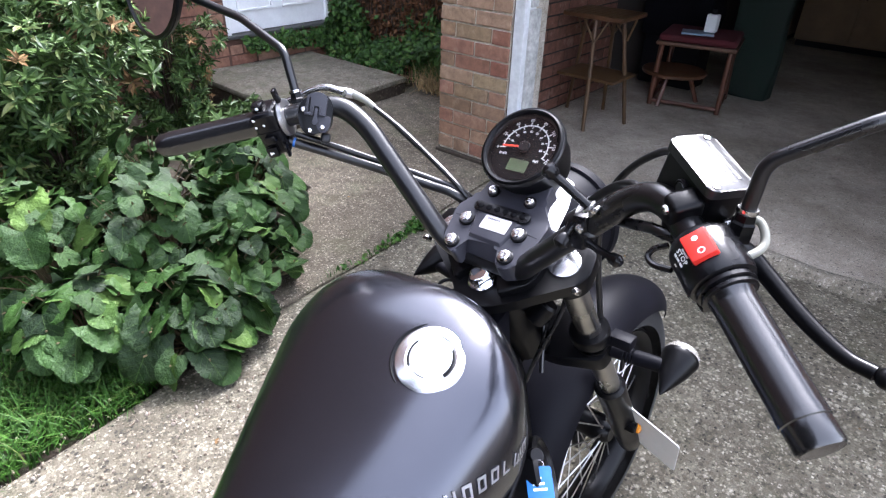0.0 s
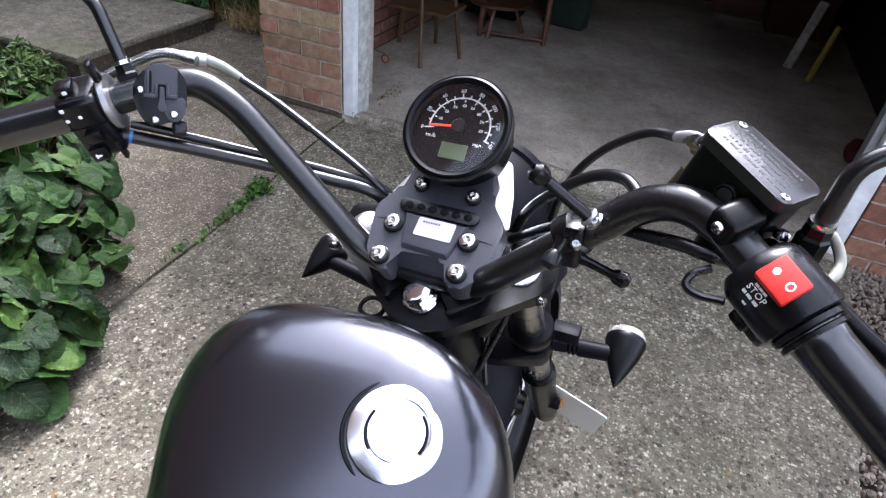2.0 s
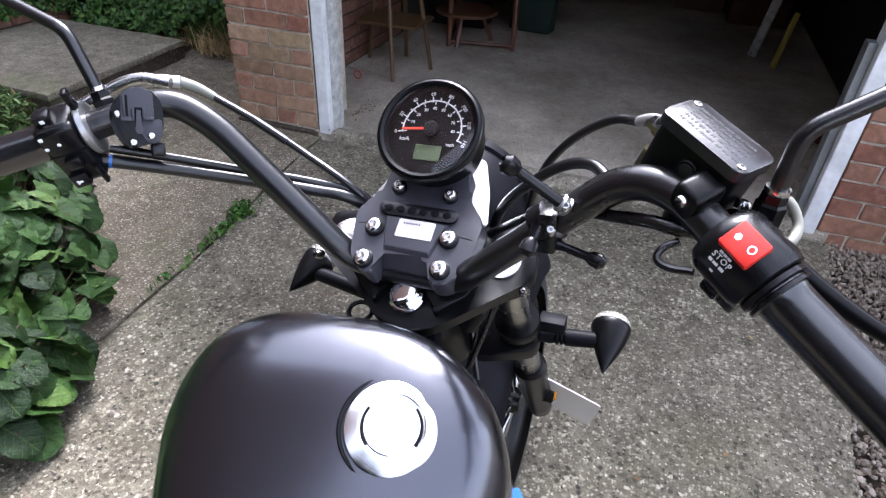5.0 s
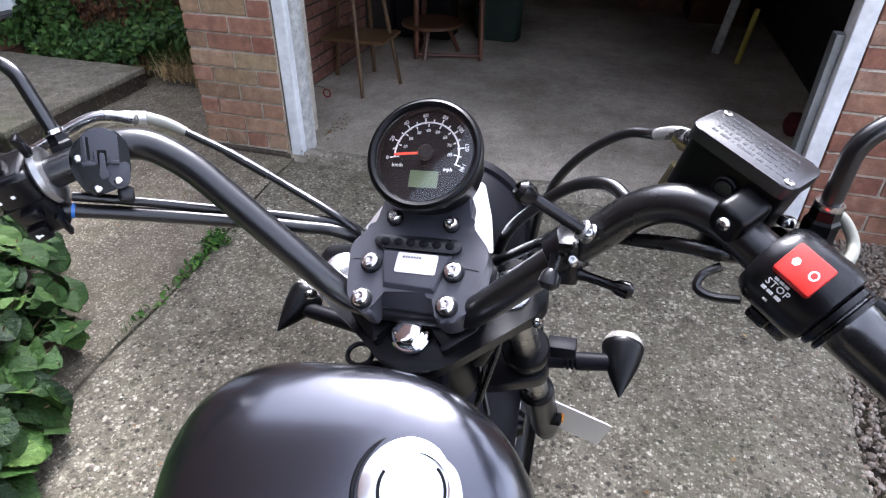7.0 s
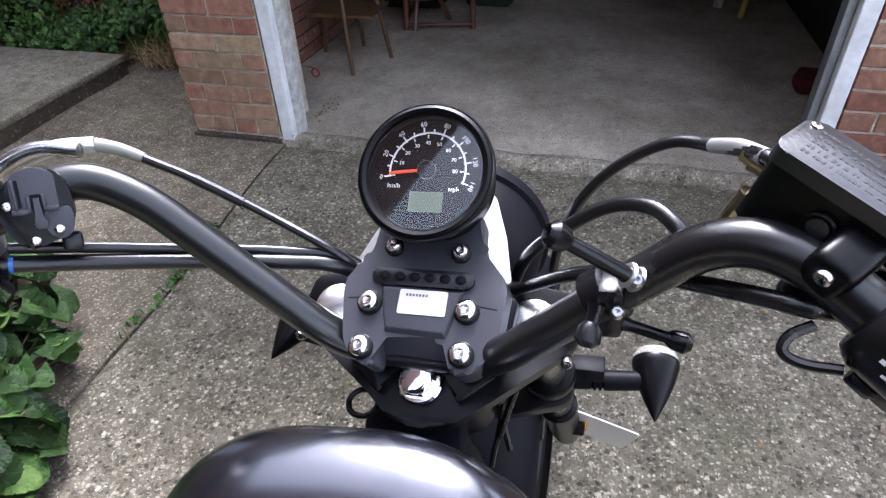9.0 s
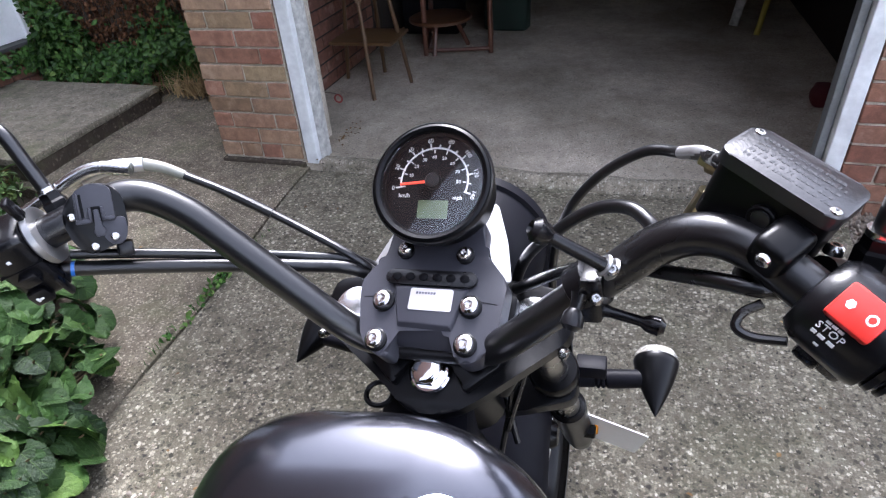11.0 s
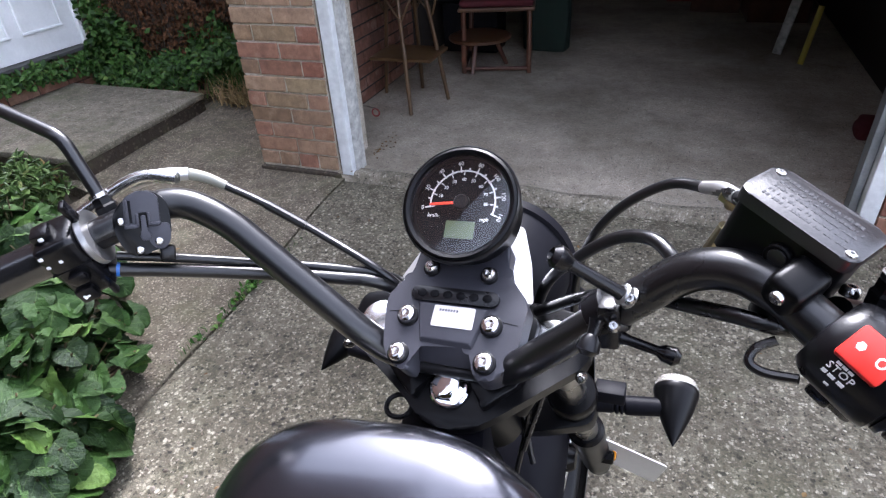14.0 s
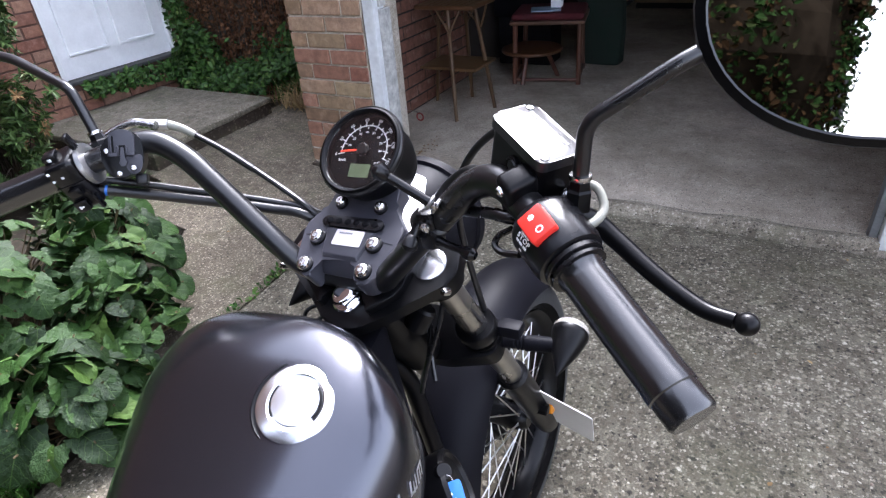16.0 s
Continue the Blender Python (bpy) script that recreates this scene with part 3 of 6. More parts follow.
M_DIAL = plain("dial face", (0.004, 0.004, 0.005), 0.5, relief=0.0, specular_ior_level=0.08)
M_LCD = plain("green display", (0.075, 0.105, 0.055), 0.3, vary=0.08, relief=0.0)
M_NEEDLE = plain("red needle", (0.85, 0.06, 0.02), 0.45, vary=0.05)
M_ORANGE = plain("amber reflector", (0.7, 0.26, 0.02), 0.2)
M_BLUE = plain("blue tag plastic", (0.02, 0.13, 0.45), 0.35, vary=0.15)
M_SPOKE = plain("spoke", (0.55, 0.55, 0.55), 0.3, 1.0)
M_PLATE = plain("white plate", (0.55, 0.54, 0.52), 0.5, vary=0.08)
M_GLASS, gn, gl_, gb = material("clear glass", 0.02)
gb.inputs["Transmission Weight"].default_value = 1.0
gb.inputs["IOR"].default_value = 1.45
M_LENS, gn, gl_, gb = material("smoked clear lens", 0.12)
gb.inputs["Base Color"].default_value = (0.75, 0.72, 0.66, 1)
gb.inputs["Transmission Weight"].default_value = 0.75
M_MIRROR, gn, gl_, gb = material("mirror glass", 0.015, 1.0)
gb.inputs["Base Color"].default_value = (0.86, 0.87, 0.88, 1)

BIKE = Matrix.Translation((1.337, -1.84, -0.045))
STEER = BIKE @ pose(0, 0, 0, 0, -5.0, 0)
BODY = BIKE @ pose(0, 0, 0, 0, 0, 13.75) @ pose(0, 0, 0, 0, -6.45, 0)
COVER = STEER @ pose(0.002, -0.02, 0.925, 31, 0, 0)
bike = empty("motorcycle", BIKE, "satin black cruiser motorcycle parked before an open garage", "motorcycle")
bike_in = BIKE.inverted()


def bpart(name, bm, mat, frame_m, label="", parent=None, crease=35):
    bm.transform(bike_in @ frame_m)
    bmesh.ops.recalc_face_normals(bm, faces=bm.faces)
    ob = link(name, bm, mat, parent or bike, label)
    return soften(ob, crease)


def rounded(pts, r, steps=3):
    """An outline (x, y) with rounded corners."""
    n = len(pts)
    out = []
    for i in range(n):
        a, b, c = Vector(pts[i - 1]), Vector(pts[i]), Vector(pts[(i + 1) % n])
        k = min(r, (b - a).length * 0.45, (c - b).length * 0.45)
        s, e = b + (a - b).normalized() * k, b + (c - b).normalized() * k
        for j in range(steps + 1):
            t = j / steps
            q = s * (1 - t) ** 2 + b * 2 * t * (1 - t) + e * t * t
            out.append((q.x, q.y))
    return out


def plate(outline, z0, z1, bevel=0.0, m=Matrix(), segs=2):
    """A plate with a bevelled upper rim."""
    bm = bmesh.new()
    lo, hi, faces = add_prism(bm, outline, z0, z1)
    if bevel:
        top = faces[1]
        bmesh.ops.bevel(bm, geom=list(top.edges), offset=bevel, segments=segs, affect="EDGES", profile=0.6)
    bm.transform(m)
    return bm


def rect(w, h):
    return [(-w / 2, -h / 2), (w / 2, -h / 2), (w / 2, h / 2), (-w / 2, h / 2)]


def bolt(frame_m, x, y, z, r, h, parent=None, mat=None, name="bolt"):
    """A domed screw with a hollow hexagon."""
    k = pose(x, y, z)
    prof = [(r, 0), (r, h * 0.35), (r * 0.9, h * 0.75), (r * 0.62, h), (r * 0.45, h)]
    bm = bm_lathe(prof, 20, k, cap=False)
    rings = add_lathe(bm, [(r * 0.42, h), (r * 0.38, h * 0.45), (0.0005, h * 0.42)], 6, k, cap=False)
    rim = add_lathe(bm, [(r * 0.46, h), (r * 0.41, h)], 6, k, cap=False)
    return bpart(name, bm, mat or M_STEEL, frame_m, "", parent)


# -- tank --
def tank_section(v):
    u = -0.0594 - v
    f = (1 - (1 - min(u / 0.122, 1)) ** 2.6) ** (1 / 2.6)
    w = 0.174 * f * (1 - 0.55 * max(0, u - 0.125) / 0.4)
    top = 0.8547 + 0.43 * (v + 0.19) if v > -0.42 else 0.8547 + 0.43 * -0.23 + 0.18 * (v + 0.42)
    return w, top, f


def skew(v, x):
    """The tank's nose is cut a little on the slant."""
    return v - 0.16 * x * math.exp((v + 0.06) / 0.15)


bm = bmesh.new()
SEG, rings = 48, []
for k in range(34):
    v = -0.0598 - 0.6 * (k / 33) ** 1.9
    w, top, f = tank_section(v)
    hz, ring = 0.118, []
    h = hz * (0.3 + 0.7 * f)
    for j in range(SEG):
        a = 2 * math.pi * j / SEG
        c, s = math.cos(a), math.sin(a)
        x = w * math.copysign(abs(c) ** (2 / 3.5), c)
        z = top - hz + h * math.copysign(abs(s) ** (2 / 2.7), s)
        ring.append(bm.verts.new((x - 0.04, skew(v, x), z)))
    rings.append(ring)
for a, b in zip(rings, rings[1:]):
    for j in range(SEG):
        bm.faces.new((a[j], a[(j + 1) % SEG], b[(j + 1) % SEG], b[j]))
bm.faces.new(rings[0])
bm.faces.new(rings[-1])
tank = bpart("tank", bm, M_TANK, BODY, "satin graphite teardrop fuel tank", crease=60)
# seam lip round the tank's lower edge
bm = bmesh.new()
line = [(-0.04 + tank_section(v)[0] * s * 1.0, skew(v, tank_section(v)[0] * s), tank_section(v)[1] - 0.118 - 0.03) for s, vs in ((-1, [-0.5, -0.4, -0.3, -0.2, -0.12, -0.08, -0.065]), (1, [-0.065, -0.08, -0.12, -0.2, -0.3, -0.4, -0.5])) for v in vs]
add_tube(bm, smooth_path(line, 4), 0.0035, 8)
bpart("seam", bm, M_BLACK, BODY, "", tank)

# filler cap, sunk in the tank
CAPM = BODY @ pose(0.033, -0.190, 0.8475, 23.3, 11, 0)
bpart("cap_recess", bm_lathe([(0.0462, -0.02), (0.0468, 0.0022), (0.0455, 0.003), (0.0432, 0.0016), (0.0422, -0.004)], 48, cap=False), M_BLACK, CAPM, "", tank)
cap = bpart("filler_cap", bm_lathe([(0.0412, -0.012), (0.0415, 0.0035), (0.0402, 0.0062), (0.0375, 0.0074), (0.029, 0.0092), (0.0272, 0.0082), (0.0248, 0.0082), (0.0238, 0.0102), (0.012, 0.0112), (0.0004, 0.0114)], 56), M_CAP, CAPM, "polished chrome filler cap")
for a0 in (150, -30):
    bm = bmesh.new()
    pts = [(0.0255 * math.cos(radians(a0 + d)), 0.0255 * math.sin(radians(a0 + d)), 0.0088) for d in range(0, 76, 5)]
    add_tube(bm, pts, 0.0011, 6)
    bpart("slot", bm, M_DIAL, CAPM, "", cap)

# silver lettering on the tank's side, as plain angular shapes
def tank_point(v, s, lift):
    w, top, f = tank_section(v)
    h = 0.118 * (0.3 + 0.7 * f)
    c = max(0.0, 1 - abs(s) ** 2.7) ** (1 / 3.5)
    return Vector((-0.04 + (w + lift) * c, skew(v, (w + lift) * c), top - 0.118 + (h + lift) * s))


bm = bmesh.new()
GLYPHS = (((0, 0, 1, 5), (0, 4, 6, 5), (2.5, 0, 3.5, 5), (5, 0, 6, 5)), ((0, 0, 1, 5), (0, 0, 5, 1), (4, 0, 5, 5), (2, 0, 3, 4)), ((0, 0, 1, 5), (0, 0, 4, 1)), ((0, 0, 1, 5), (0, 0, 4, 1), (0, 4, 4, 5), (3, 1, 4, 4)), ((0, 0, 1, 5), (0, 0, 4, 1), (0, 4, 4, 5), (3, 0, 4, 5)), ((0, 0, 1, 5), (0, 0, 4, 1), (0, 4, 4, 5), (3, 0, 4, 5)), ((0, 0, 1, 5), (0, 2, 4, 3), (3, 0, 4, 5)))
for i, strokes in enumerate(GLYPHS):
    for a0, b0, a1, b1 in strokes:
        quad = []
        for a, b in ((a0, b0), (a1, b0), (a1, b1), (a0, b1)):
            v = -0.156 - i * 0.0195 - (6 - a) * 0.0030 + b * 0.0008
            s_ = -0.12 + 4.9 * (-0.156 - v) + b * 0.030
            quad.append(bm.verts.new(tank_point(v, min(0.97, s_), 0.0012)))
        bm.faces.new(quad)
bmesh.ops.solidify(bm, geom=bm.faces[:], thickness=0.001)
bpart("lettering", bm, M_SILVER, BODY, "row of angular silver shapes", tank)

# neck, frame and what shows under the tank
bm = bmesh.new()
add_tube(bm, [(0, -0.005, 0.86), (0, 0.085, 0.68)], 0.036, 20)
bpart("steering_neck", bm, M_BLACK, STEER)
bm = bm_box((-0.048, -0.17, 0.56), (0.048, 0.012, 0.80), 0.014)
bpart("neck_cover", bm, M_FENDER, BODY, "satin black cover behind the steering head")
for i in range(4):
    bpart("neck_rib", bm_box((0.0455, -0.065 + i * 0.012, 0.70), (0.0475, -0.06 + i * 0.012, 0.76), 0.0006), M_BLACK, BODY)
for s in (-1, 1):
    bpart("frame_tube", bm_tube(round_corners([(0.0, 0.03, 0.72), (s * 0.03, 0.06, 0.66), (s * 0.07, 0.03, 0.35), (s * 0.09, -0.1, 0.22), (s * 0.09, -0.5, 0.22)], 0.06), 0.014, 12), M_BLACK, BODY)
bpart("backbone", bm_tube([(-0.02, -0.03, 0.74), (-0.04, -0.62, 0.62)], 0.022, 14), M_BLACK, BODY)
# engine, mostly hidden
bm = bmesh.new()
add_box(bm, (-0.11, -0.5, 0.2), (0.11, -0.14, 0.42), 0.04, 3)
bpart("crankcase", bm, M_BLACK, BODY, "black engine case")
bm = bmesh.new()
for i in range(9):
    add_box(bm, (-0.075, -0.3, 0.42 + i * 0.018), (0.075, -0.14, 0.428 + i * 0.018), 0.004, 1)
add_box(bm, (-0.05, -0.28, 0.4), (0.05, -0.16, 0.6), 0.01)
bpart("cylinder", bm, M_BLACK, BODY, "finned black cylinder")
# horn with key and blue tag hanging at it
HORN = BODY @ pose(0.116, -0.08, 0.588, 0, 72, 20) @ Matrix.Scale(1.25, 4)
bpart("horn", bm_lathe([(0.02, -0.05), (0.036, -0.04), (0.042, -0.01), (0.043, 0.008), (0.040, 0.012), (0.037, 0.012), (0.034, 0.008), (0.01, 0.012)], 36), M_BLACK, HORN, "round black horn")
TAG = BODY @ pose(0.132, -0.116, 0.62, 30, -5, 25)
tag_ob = bpart("tag", plate(rounded(rect(0.034, 0.042), 0.004), 0, 0.002, 0.0006), M_BLUE, TAG, "bright blue plastic tag")
for i in range(3):
    bpart("print_bar", bm_box((-0.009, -0.009 + i * 0.007, 0.002), (0.009 - i * 0.003, -0.006 + i * 0.007, 0.0024)), M_MARK, TAG, "", tag_ob)
bpart("key_ring", bm_tube([(0.008 * math.cos(a), 0.022 + 0.008 * math.sin(a), 0.001) for a in [i * math.pi / 8 for i in range(17)]], 0.0009, 6), M_STEEL, TAG)
bpart("lock", bm_lathe([(0.012, -0.03), (0.012, 0.0), (0.010, 0.003)], 20, pose(0, 0.035, 0.0, 0, 30, 0)), M_BLACK, TAG)

# -- steering head: triple clamp and cover --
clamp_out = rounded([(-0.125, 0.042), (-0.13, -0.005), (-0.105, -0.025), (-0.045, -0.066), (-0.02, -0.088), (0.022, -0.088), (0.05, -0.07), (0.105, -0.025), (0.13, -0.005), (0.125, 0.042), (0.06, 0.05), (-0.06, 0.05)], 0.014)
clamp = bpart("triple_clamp", plate(clamp_out, -0.078, -0.058, 0.004), M_BLACK, COVER, "satin black upper fork clamp")
bpart("clamp_step", plate(rounded([(-0.075, 0.03), (-0.07, -0.035), (-0.032, -0.068), (-0.024, -0.04), (0.026, -0.04), (0.036, -0.068), (0.072, -0.035), (0.078, 0.03)], 0.008), -0.058, -0.046, 0.003), M_BLACK, COVER, "", clamp)
low_out = rounded([(-0.118, 0.03), (-0.118, -0.022), (-0.04, -0.045), (0.04, -0.045), (0.118, -0.022), (0.118, 0.03), (0.04, 0.04), (-0.04, 0.04)], 0.015)
bpart("lower_clamp", plate(low_out, -0.30, -0.268, 0.005), M_BLACK, COVER)
# stem nut
NUT = COVER @ pose(0.0, -0.05, -0.057)
nut = bpart("stem_nut", bm_lathe([(0.0205, 0), (0.0205, 0.004), (0.0185, 0.0055)], 36), M_CHROME, NUT, "chrome steering stem nut")
bm = bmesh.new()
add_lathe(bm, [(0.0168, 0.005), (0.0168, 0.013), (0.0148, 0.0148)], 6)
add_lathe(bm, [(0.0140, 0.0144), (0.0138, 0.0156), (0.0125, 0.0164), (0.0085, 0.0170), (0.0004, 0.0173)], 32)
bpart("hexagon", bm, M_CHROME, NUT, "", nut, 25)
# dash cover: a faceted shell with a notch for the nut
cover_out = rounded([(-0.0455, 0.088), (-0.046, 0.055), (-0.05, 0.042), (-0.064, 0.030), (-0.067, 0.014), (-0.058, -0.03), (-0.049, -0.043), (-0.036, -0.05), (-0.027, -0.05), (-0.0235, -0.022), (0.026, -0.022), (0.037, -0.049), (0.047, -0.0505), (0.060, -0.0445), (0.0715, -0.018), (0.0745, 0.027), (0.058, 0.046), (0.050, 0.056), (0.0465, 0.088)], 0.006)
cover = bpart("dash_cover", plate(cover_out, -0.034, -0.006, 0.0035, segs=3), M_COVER, COVER, "dark grey moulded dash cover")
# raised middle panel that folds down over the stem nut
bm = bmesh.new()
for q in ((-0.030, 0.016, -0.0022), (0.037, 0.015, -0.0022), (0.0285, -0.0195, -0.0016), (-0.0215, -0.018, -0.0016), (-0.034, 0.021, -0.0068), (0.041, 0.020, -0.0068), (0.0355, -0.0365, -0.024), (-0.0265, -0.0355, -0.024), (0.033, -0.0335, -0.040), (-0.025, -0.0325, -0.040)):
    bm.verts.new(q)
bmesh.ops.convex_hull(bm, input=bm.verts)
bmesh.ops.dissolve_limit(bm, angle_limit=radians(4), verts=bm.verts, edges=bm.edges)
bmesh.ops.bevel(bm, geom=bm.edges[:], offset=0.0014, segments=2, affect="EDGES", profile=0.5)
bpart("raised_panel", bm, M_COVER, COVER, "", cover, 25)
for s in (-1, 1):
    bm = bm_box((-0.009, -0.00035, -0.0066), (0.009, 0.00035, -0.0057), m=pose(0.0555 * s + 0.0035, 0.0058, 0, 0, 0, -6 * s))
    bpart("seam", bm, M_DIAL, COVER, "", cover)
for x, y in ((-0.040, 0.002), (-0.040, -0.036), (0.044, 0.001), (0.0445, -0.034), (-0.0275, 0.0535), (0.032, 0.051)):
    big = y < 0.04
    r = 0.0088 if big else 0.0068
    bm = bm_lathe([(r + 0.0018, -0.008), (r + 0.0018, -0.0035), (r + 0.0006, -0.0028)], 24, pose(x, y, 0), cap=True)
    bpart("washer", bm, M_BLACK, COVER, "", cover)
    bolt(COVER, x, y, -0.0032, r, 0.0065, cover, M_BOLT, "cover_bolt")
# telltale strip with six lamps
pill = [(0.040 + 0.0075 * math.cos(a), 0.0258 + 0.0075 * math.sin(a)) for a in [radians(-90 + i * 15) for i in range(13)]] + [(-0.034 + 0.0075 * math.cos(a), 0.0258 + 0.0075 * math.sin(a)) for a in [radians(90 + i * 15) for i in range(13)]]
strip = bpart("telltale_strip", plate(pill, -0.004, -0.0012, 0.0008), M_SWITCH, COVER, "black strip of six unlit lamps", cover)
for i in range(6):
    bpart("telltale_lamp", bm_lathe([(0.0046, -0.0012), (0.0046, -0.0004), (0.003, 0.0002), (0.0004, 0.0003)], 18, pose(-0.030 + i * 0.0132, 0.0258, 0) @ Matrix.Diagonal((1, 0.85, 1, 1))), M_DIAL, COVER, "", strip)
label = bpart("label", plate(rounded(rect(0.041, 0.021), 0.002), -0.0024, -0.0010, 0.0002, pose(0.0068, 0.0045, 0)), M_LABEL, COVER, "white printed warning label", cover)


def text_part(name, body, size, mat, m, parent, label="", depth=0.0002, spacing=1.0):
    cu = bpy.data.curves.new(name, "FONT")
    cu.body, cu.size, cu.align_x, cu.align_y, cu.extrude, cu.space_character = body, size, "CENTER", "CENTER", depth, spacing
    cu.resolution_u = 2
    tmp = bpy.data.objects.new(name, cu)
    scene.collection.objects.link(tmp)
    me = bpy.data.meshes.new_from_object(tmp.evaluated_get(bpy.context.evaluated_depsgraph_get()))
    bpy.data.objects.remove(tmp)
    me.transform(bike_in @ m)
    me.materials.clear()
    me.materials.append(mat)
    ob = new(name, me)
    ob.parent = parent
    if label:
        ob["label"] = label
    return ob


for i in range(7):
    bpart("print_bar", bm_box((-0.008 + i * 0.0028, 0.0092, -0.0011), (-0.0061 + i * 0.0028, 0.0114, -0.00085)), M_INK, COVER, "", label)
for i in range(3):
    bpart("print_bar", bm_box((-0.010, 0.004 - i * 0.0038, -0.0011), (0.022 - 0.006 * (i == 2), 0.0047 - i * 0.0038, -0.00088)), M_LABEL, COVER, "", label)

# -- gauge --
GAUGE = STEER @ pose(0.004, 0.056, 1.004, 44, 0, 0)
gauge = bpart("speedometer", bm_lathe([(0.030, -0.058), (0.045, -0.052), (0.052, -0.03), (0.054, -0.004), (0.0565, 0.002), (0.0572, 0.008), (0.0562, 0.0125), (0.0535, 0.0138), (0.0505, 0.0125), (0.0485, 0.0085), (0.0478, 0.0015)], 64, cap=False), M_BLACK, GAUGE, "round speedometer in a black housing")
bpart("bezel", bm_lathe([(0.0576, 0.004), (0.0588, 0.006), (0.0586, 0.0105), (0.0572, 0.0126)], 64, cap=False), M_BAR, GAUGE, "", gauge)
bpart("dial", bm_lathe([(0.0485, -0.001), (0.0485, 0.002), (0.0004, 0.002)], 64), M_DIAL, GAUGE, "black dial with white scale", gauge)
A0, A1 = 189.0, -18.0


def dial_at(k, r):
    a = radians(A0 + (A1 - A0) * k)
    return r * math.cos(a), r * math.sin(a) + 0.003, a


bm = bmesh.new()
for i in range(64):
    qs = [dial_at(i / 64, 0.0335), dial_at((i + 1) / 64, 0.0335), dial_at((i + 1) / 64, 0.0318), dial_at(i / 64, 0.0318)]
    bm.faces.new([bm.verts.new((q[0], q[1], 0.0026)) for q in qs])
for i in range(15):
    k, big = i / 14, i % 2 == 0
    x, y, a = dial_at(k, 0.0345 if big else 0.0338)
    add_box(bm, (-0.0032 if big else -0.002, -0.0006, -0.0003), (0.0032 if big else 0.002, 0.0006, 0.0003), m=pose(x, y, 0.0026, 0, 0, math.degrees(a)))
for i in range(9):
    x, y, a = dial_at(i * 0.1147, 0.0295)
    add_box(bm, (-0.0015, -0.0005, -0.0003), (0.0015, 0.0005, 0.0003), m=pose(x, y, 0.0026, 0, 0, math.degrees(a)))
scale = bpart("scale", bm, M_MARK, GAUGE, "", gauge)
for i in range(8):
    x, y, a = dial_at(i / 7, 0.0405)
    text_part("scale_number", str(i * 20), 0.0058, M_MARK, GAUGE @ pose(x, y, 0.0026, 0, 0, math.degrees(a) - 90 if i else 0), gauge)
for i in range(1, 9):
    x, y, a = dial_at(i * 0.1147, 0.0238)
    text_part("scale_number", str(i * 10), 0.0046, M_MARK, GAUGE @ pose(x, y, 0.0026), gauge)
text_part("unit", "km/h", 0.0056, M_MARK, GAUGE @ pose(-0.028, -0.0105, 0.0026), gauge)
text_part("unit", "mph", 0.0052, M_MARK, GAUGE @ pose(0.024, -0.0125, 0.0026), gauge)
bm = bmesh.new()
add_box(bm, (-0.004, -0.0012, 0), (0.0325, 0.0012, 0.0012), 0.0003, 1, pose(0, 0.003, 0.0042, 0, 0, 186))
bpart("needle", bm, M_NEEDLE, GAUGE, "red needle at rest", gauge)
bpart("needle_hub", bm_lathe([(0.0078, 0.003), (0.0078, 0.0065), (0.0066, 0.0078), (0.0004, 0.008)], 28, pose(0, 0.003, 0)), M_SWITCH, GAUGE, "", gauge)
bpart("display", plate(rounded(rect(0.029, 0.017), 0.001), 0.002, 0.0027, 0.0002, pose(0.001, -0.0235, 0)), M_LCD, GAUGE, "small green liquid crystal display", gauge)
glass = bpart("glass", bm_lathe([(0.0488, 0.0092), (0.0488, 0.0104), (0.03, 0.0110), (0.0004, 0.0112)], 56), M_GLASS, GAUGE, "", gauge)
glass.visible_shadow = False
bpart("bracket", plate(rounded([(-0.03, -0.03), (0.03, -0.03), (0.036, 0.02), (-0.036, 0.02)], 0.006), -0.012, 0.0, 0.002), M_BLACK, STEER @ pose(0, 0.045, 0.945, 46, 0, 0), "", gauge)

# -- head lamp --
LAMP = STEER @ pose(0, 0.075, 0.862, -90, 0, 0) @ pose(0, 0, 0, 0, 0, 0)
lamp = bpart("headlamp", bm_lathe([(0.012, -0.012), (0.05, 0.0), (0.074, 0.025), (0.083, 0.065), (0.084, 0.1), (0.08, 0.106)], 48), M_FENDER, LAMP, "round black headlamp shell")
bpart("rim", bm_lathe([(0.084, 0.092), (0.0885, 0.094), (0.089, 0.108), (0.082, 0.114)], 48, cap=False), M_FENDER, LAMP, "", lamp)
bpart("lens", bm_lathe([(0.082, 0.11), (0.06, 0.122), (0.03, 0.129), (0.0004, 0.131)], 40), M_GLASS, LAMP, "", lamp)
for s in (-1, 1):
    ey_ = Vector((s * -0.024, 0.077, 0.027)).normalized()
    ez_ = Vector((s * 0.62, -0.15, 0.77))
    ez_ = (ez_ - ey_ * ez_.dot(ey_)).normalized()
    ex_ = ey_.cross(ez_)
    EAR = STEER @ Matrix(((ex_.x, ey_.x, ez_.x, s * 0.053), (ex_.y, ey_.y, ez_.y, 0.068), (ex_.z, ey_.z, ez_.z, 0.936), (0, 0, 0, 1)))
    bm = bmesh.new()
    add_prism(bm, rounded([(-0.009, -0.05), (0.009, -0.05), (0.0125, 0.0), (0.009, 0.05), (-0.009, 0.05), (-0.011, 0.0)], 0.006), -0.002, 0.002)
    bpart("bracket", bm, M_SATIN, EAR, "satin bright side bracket", lamp)

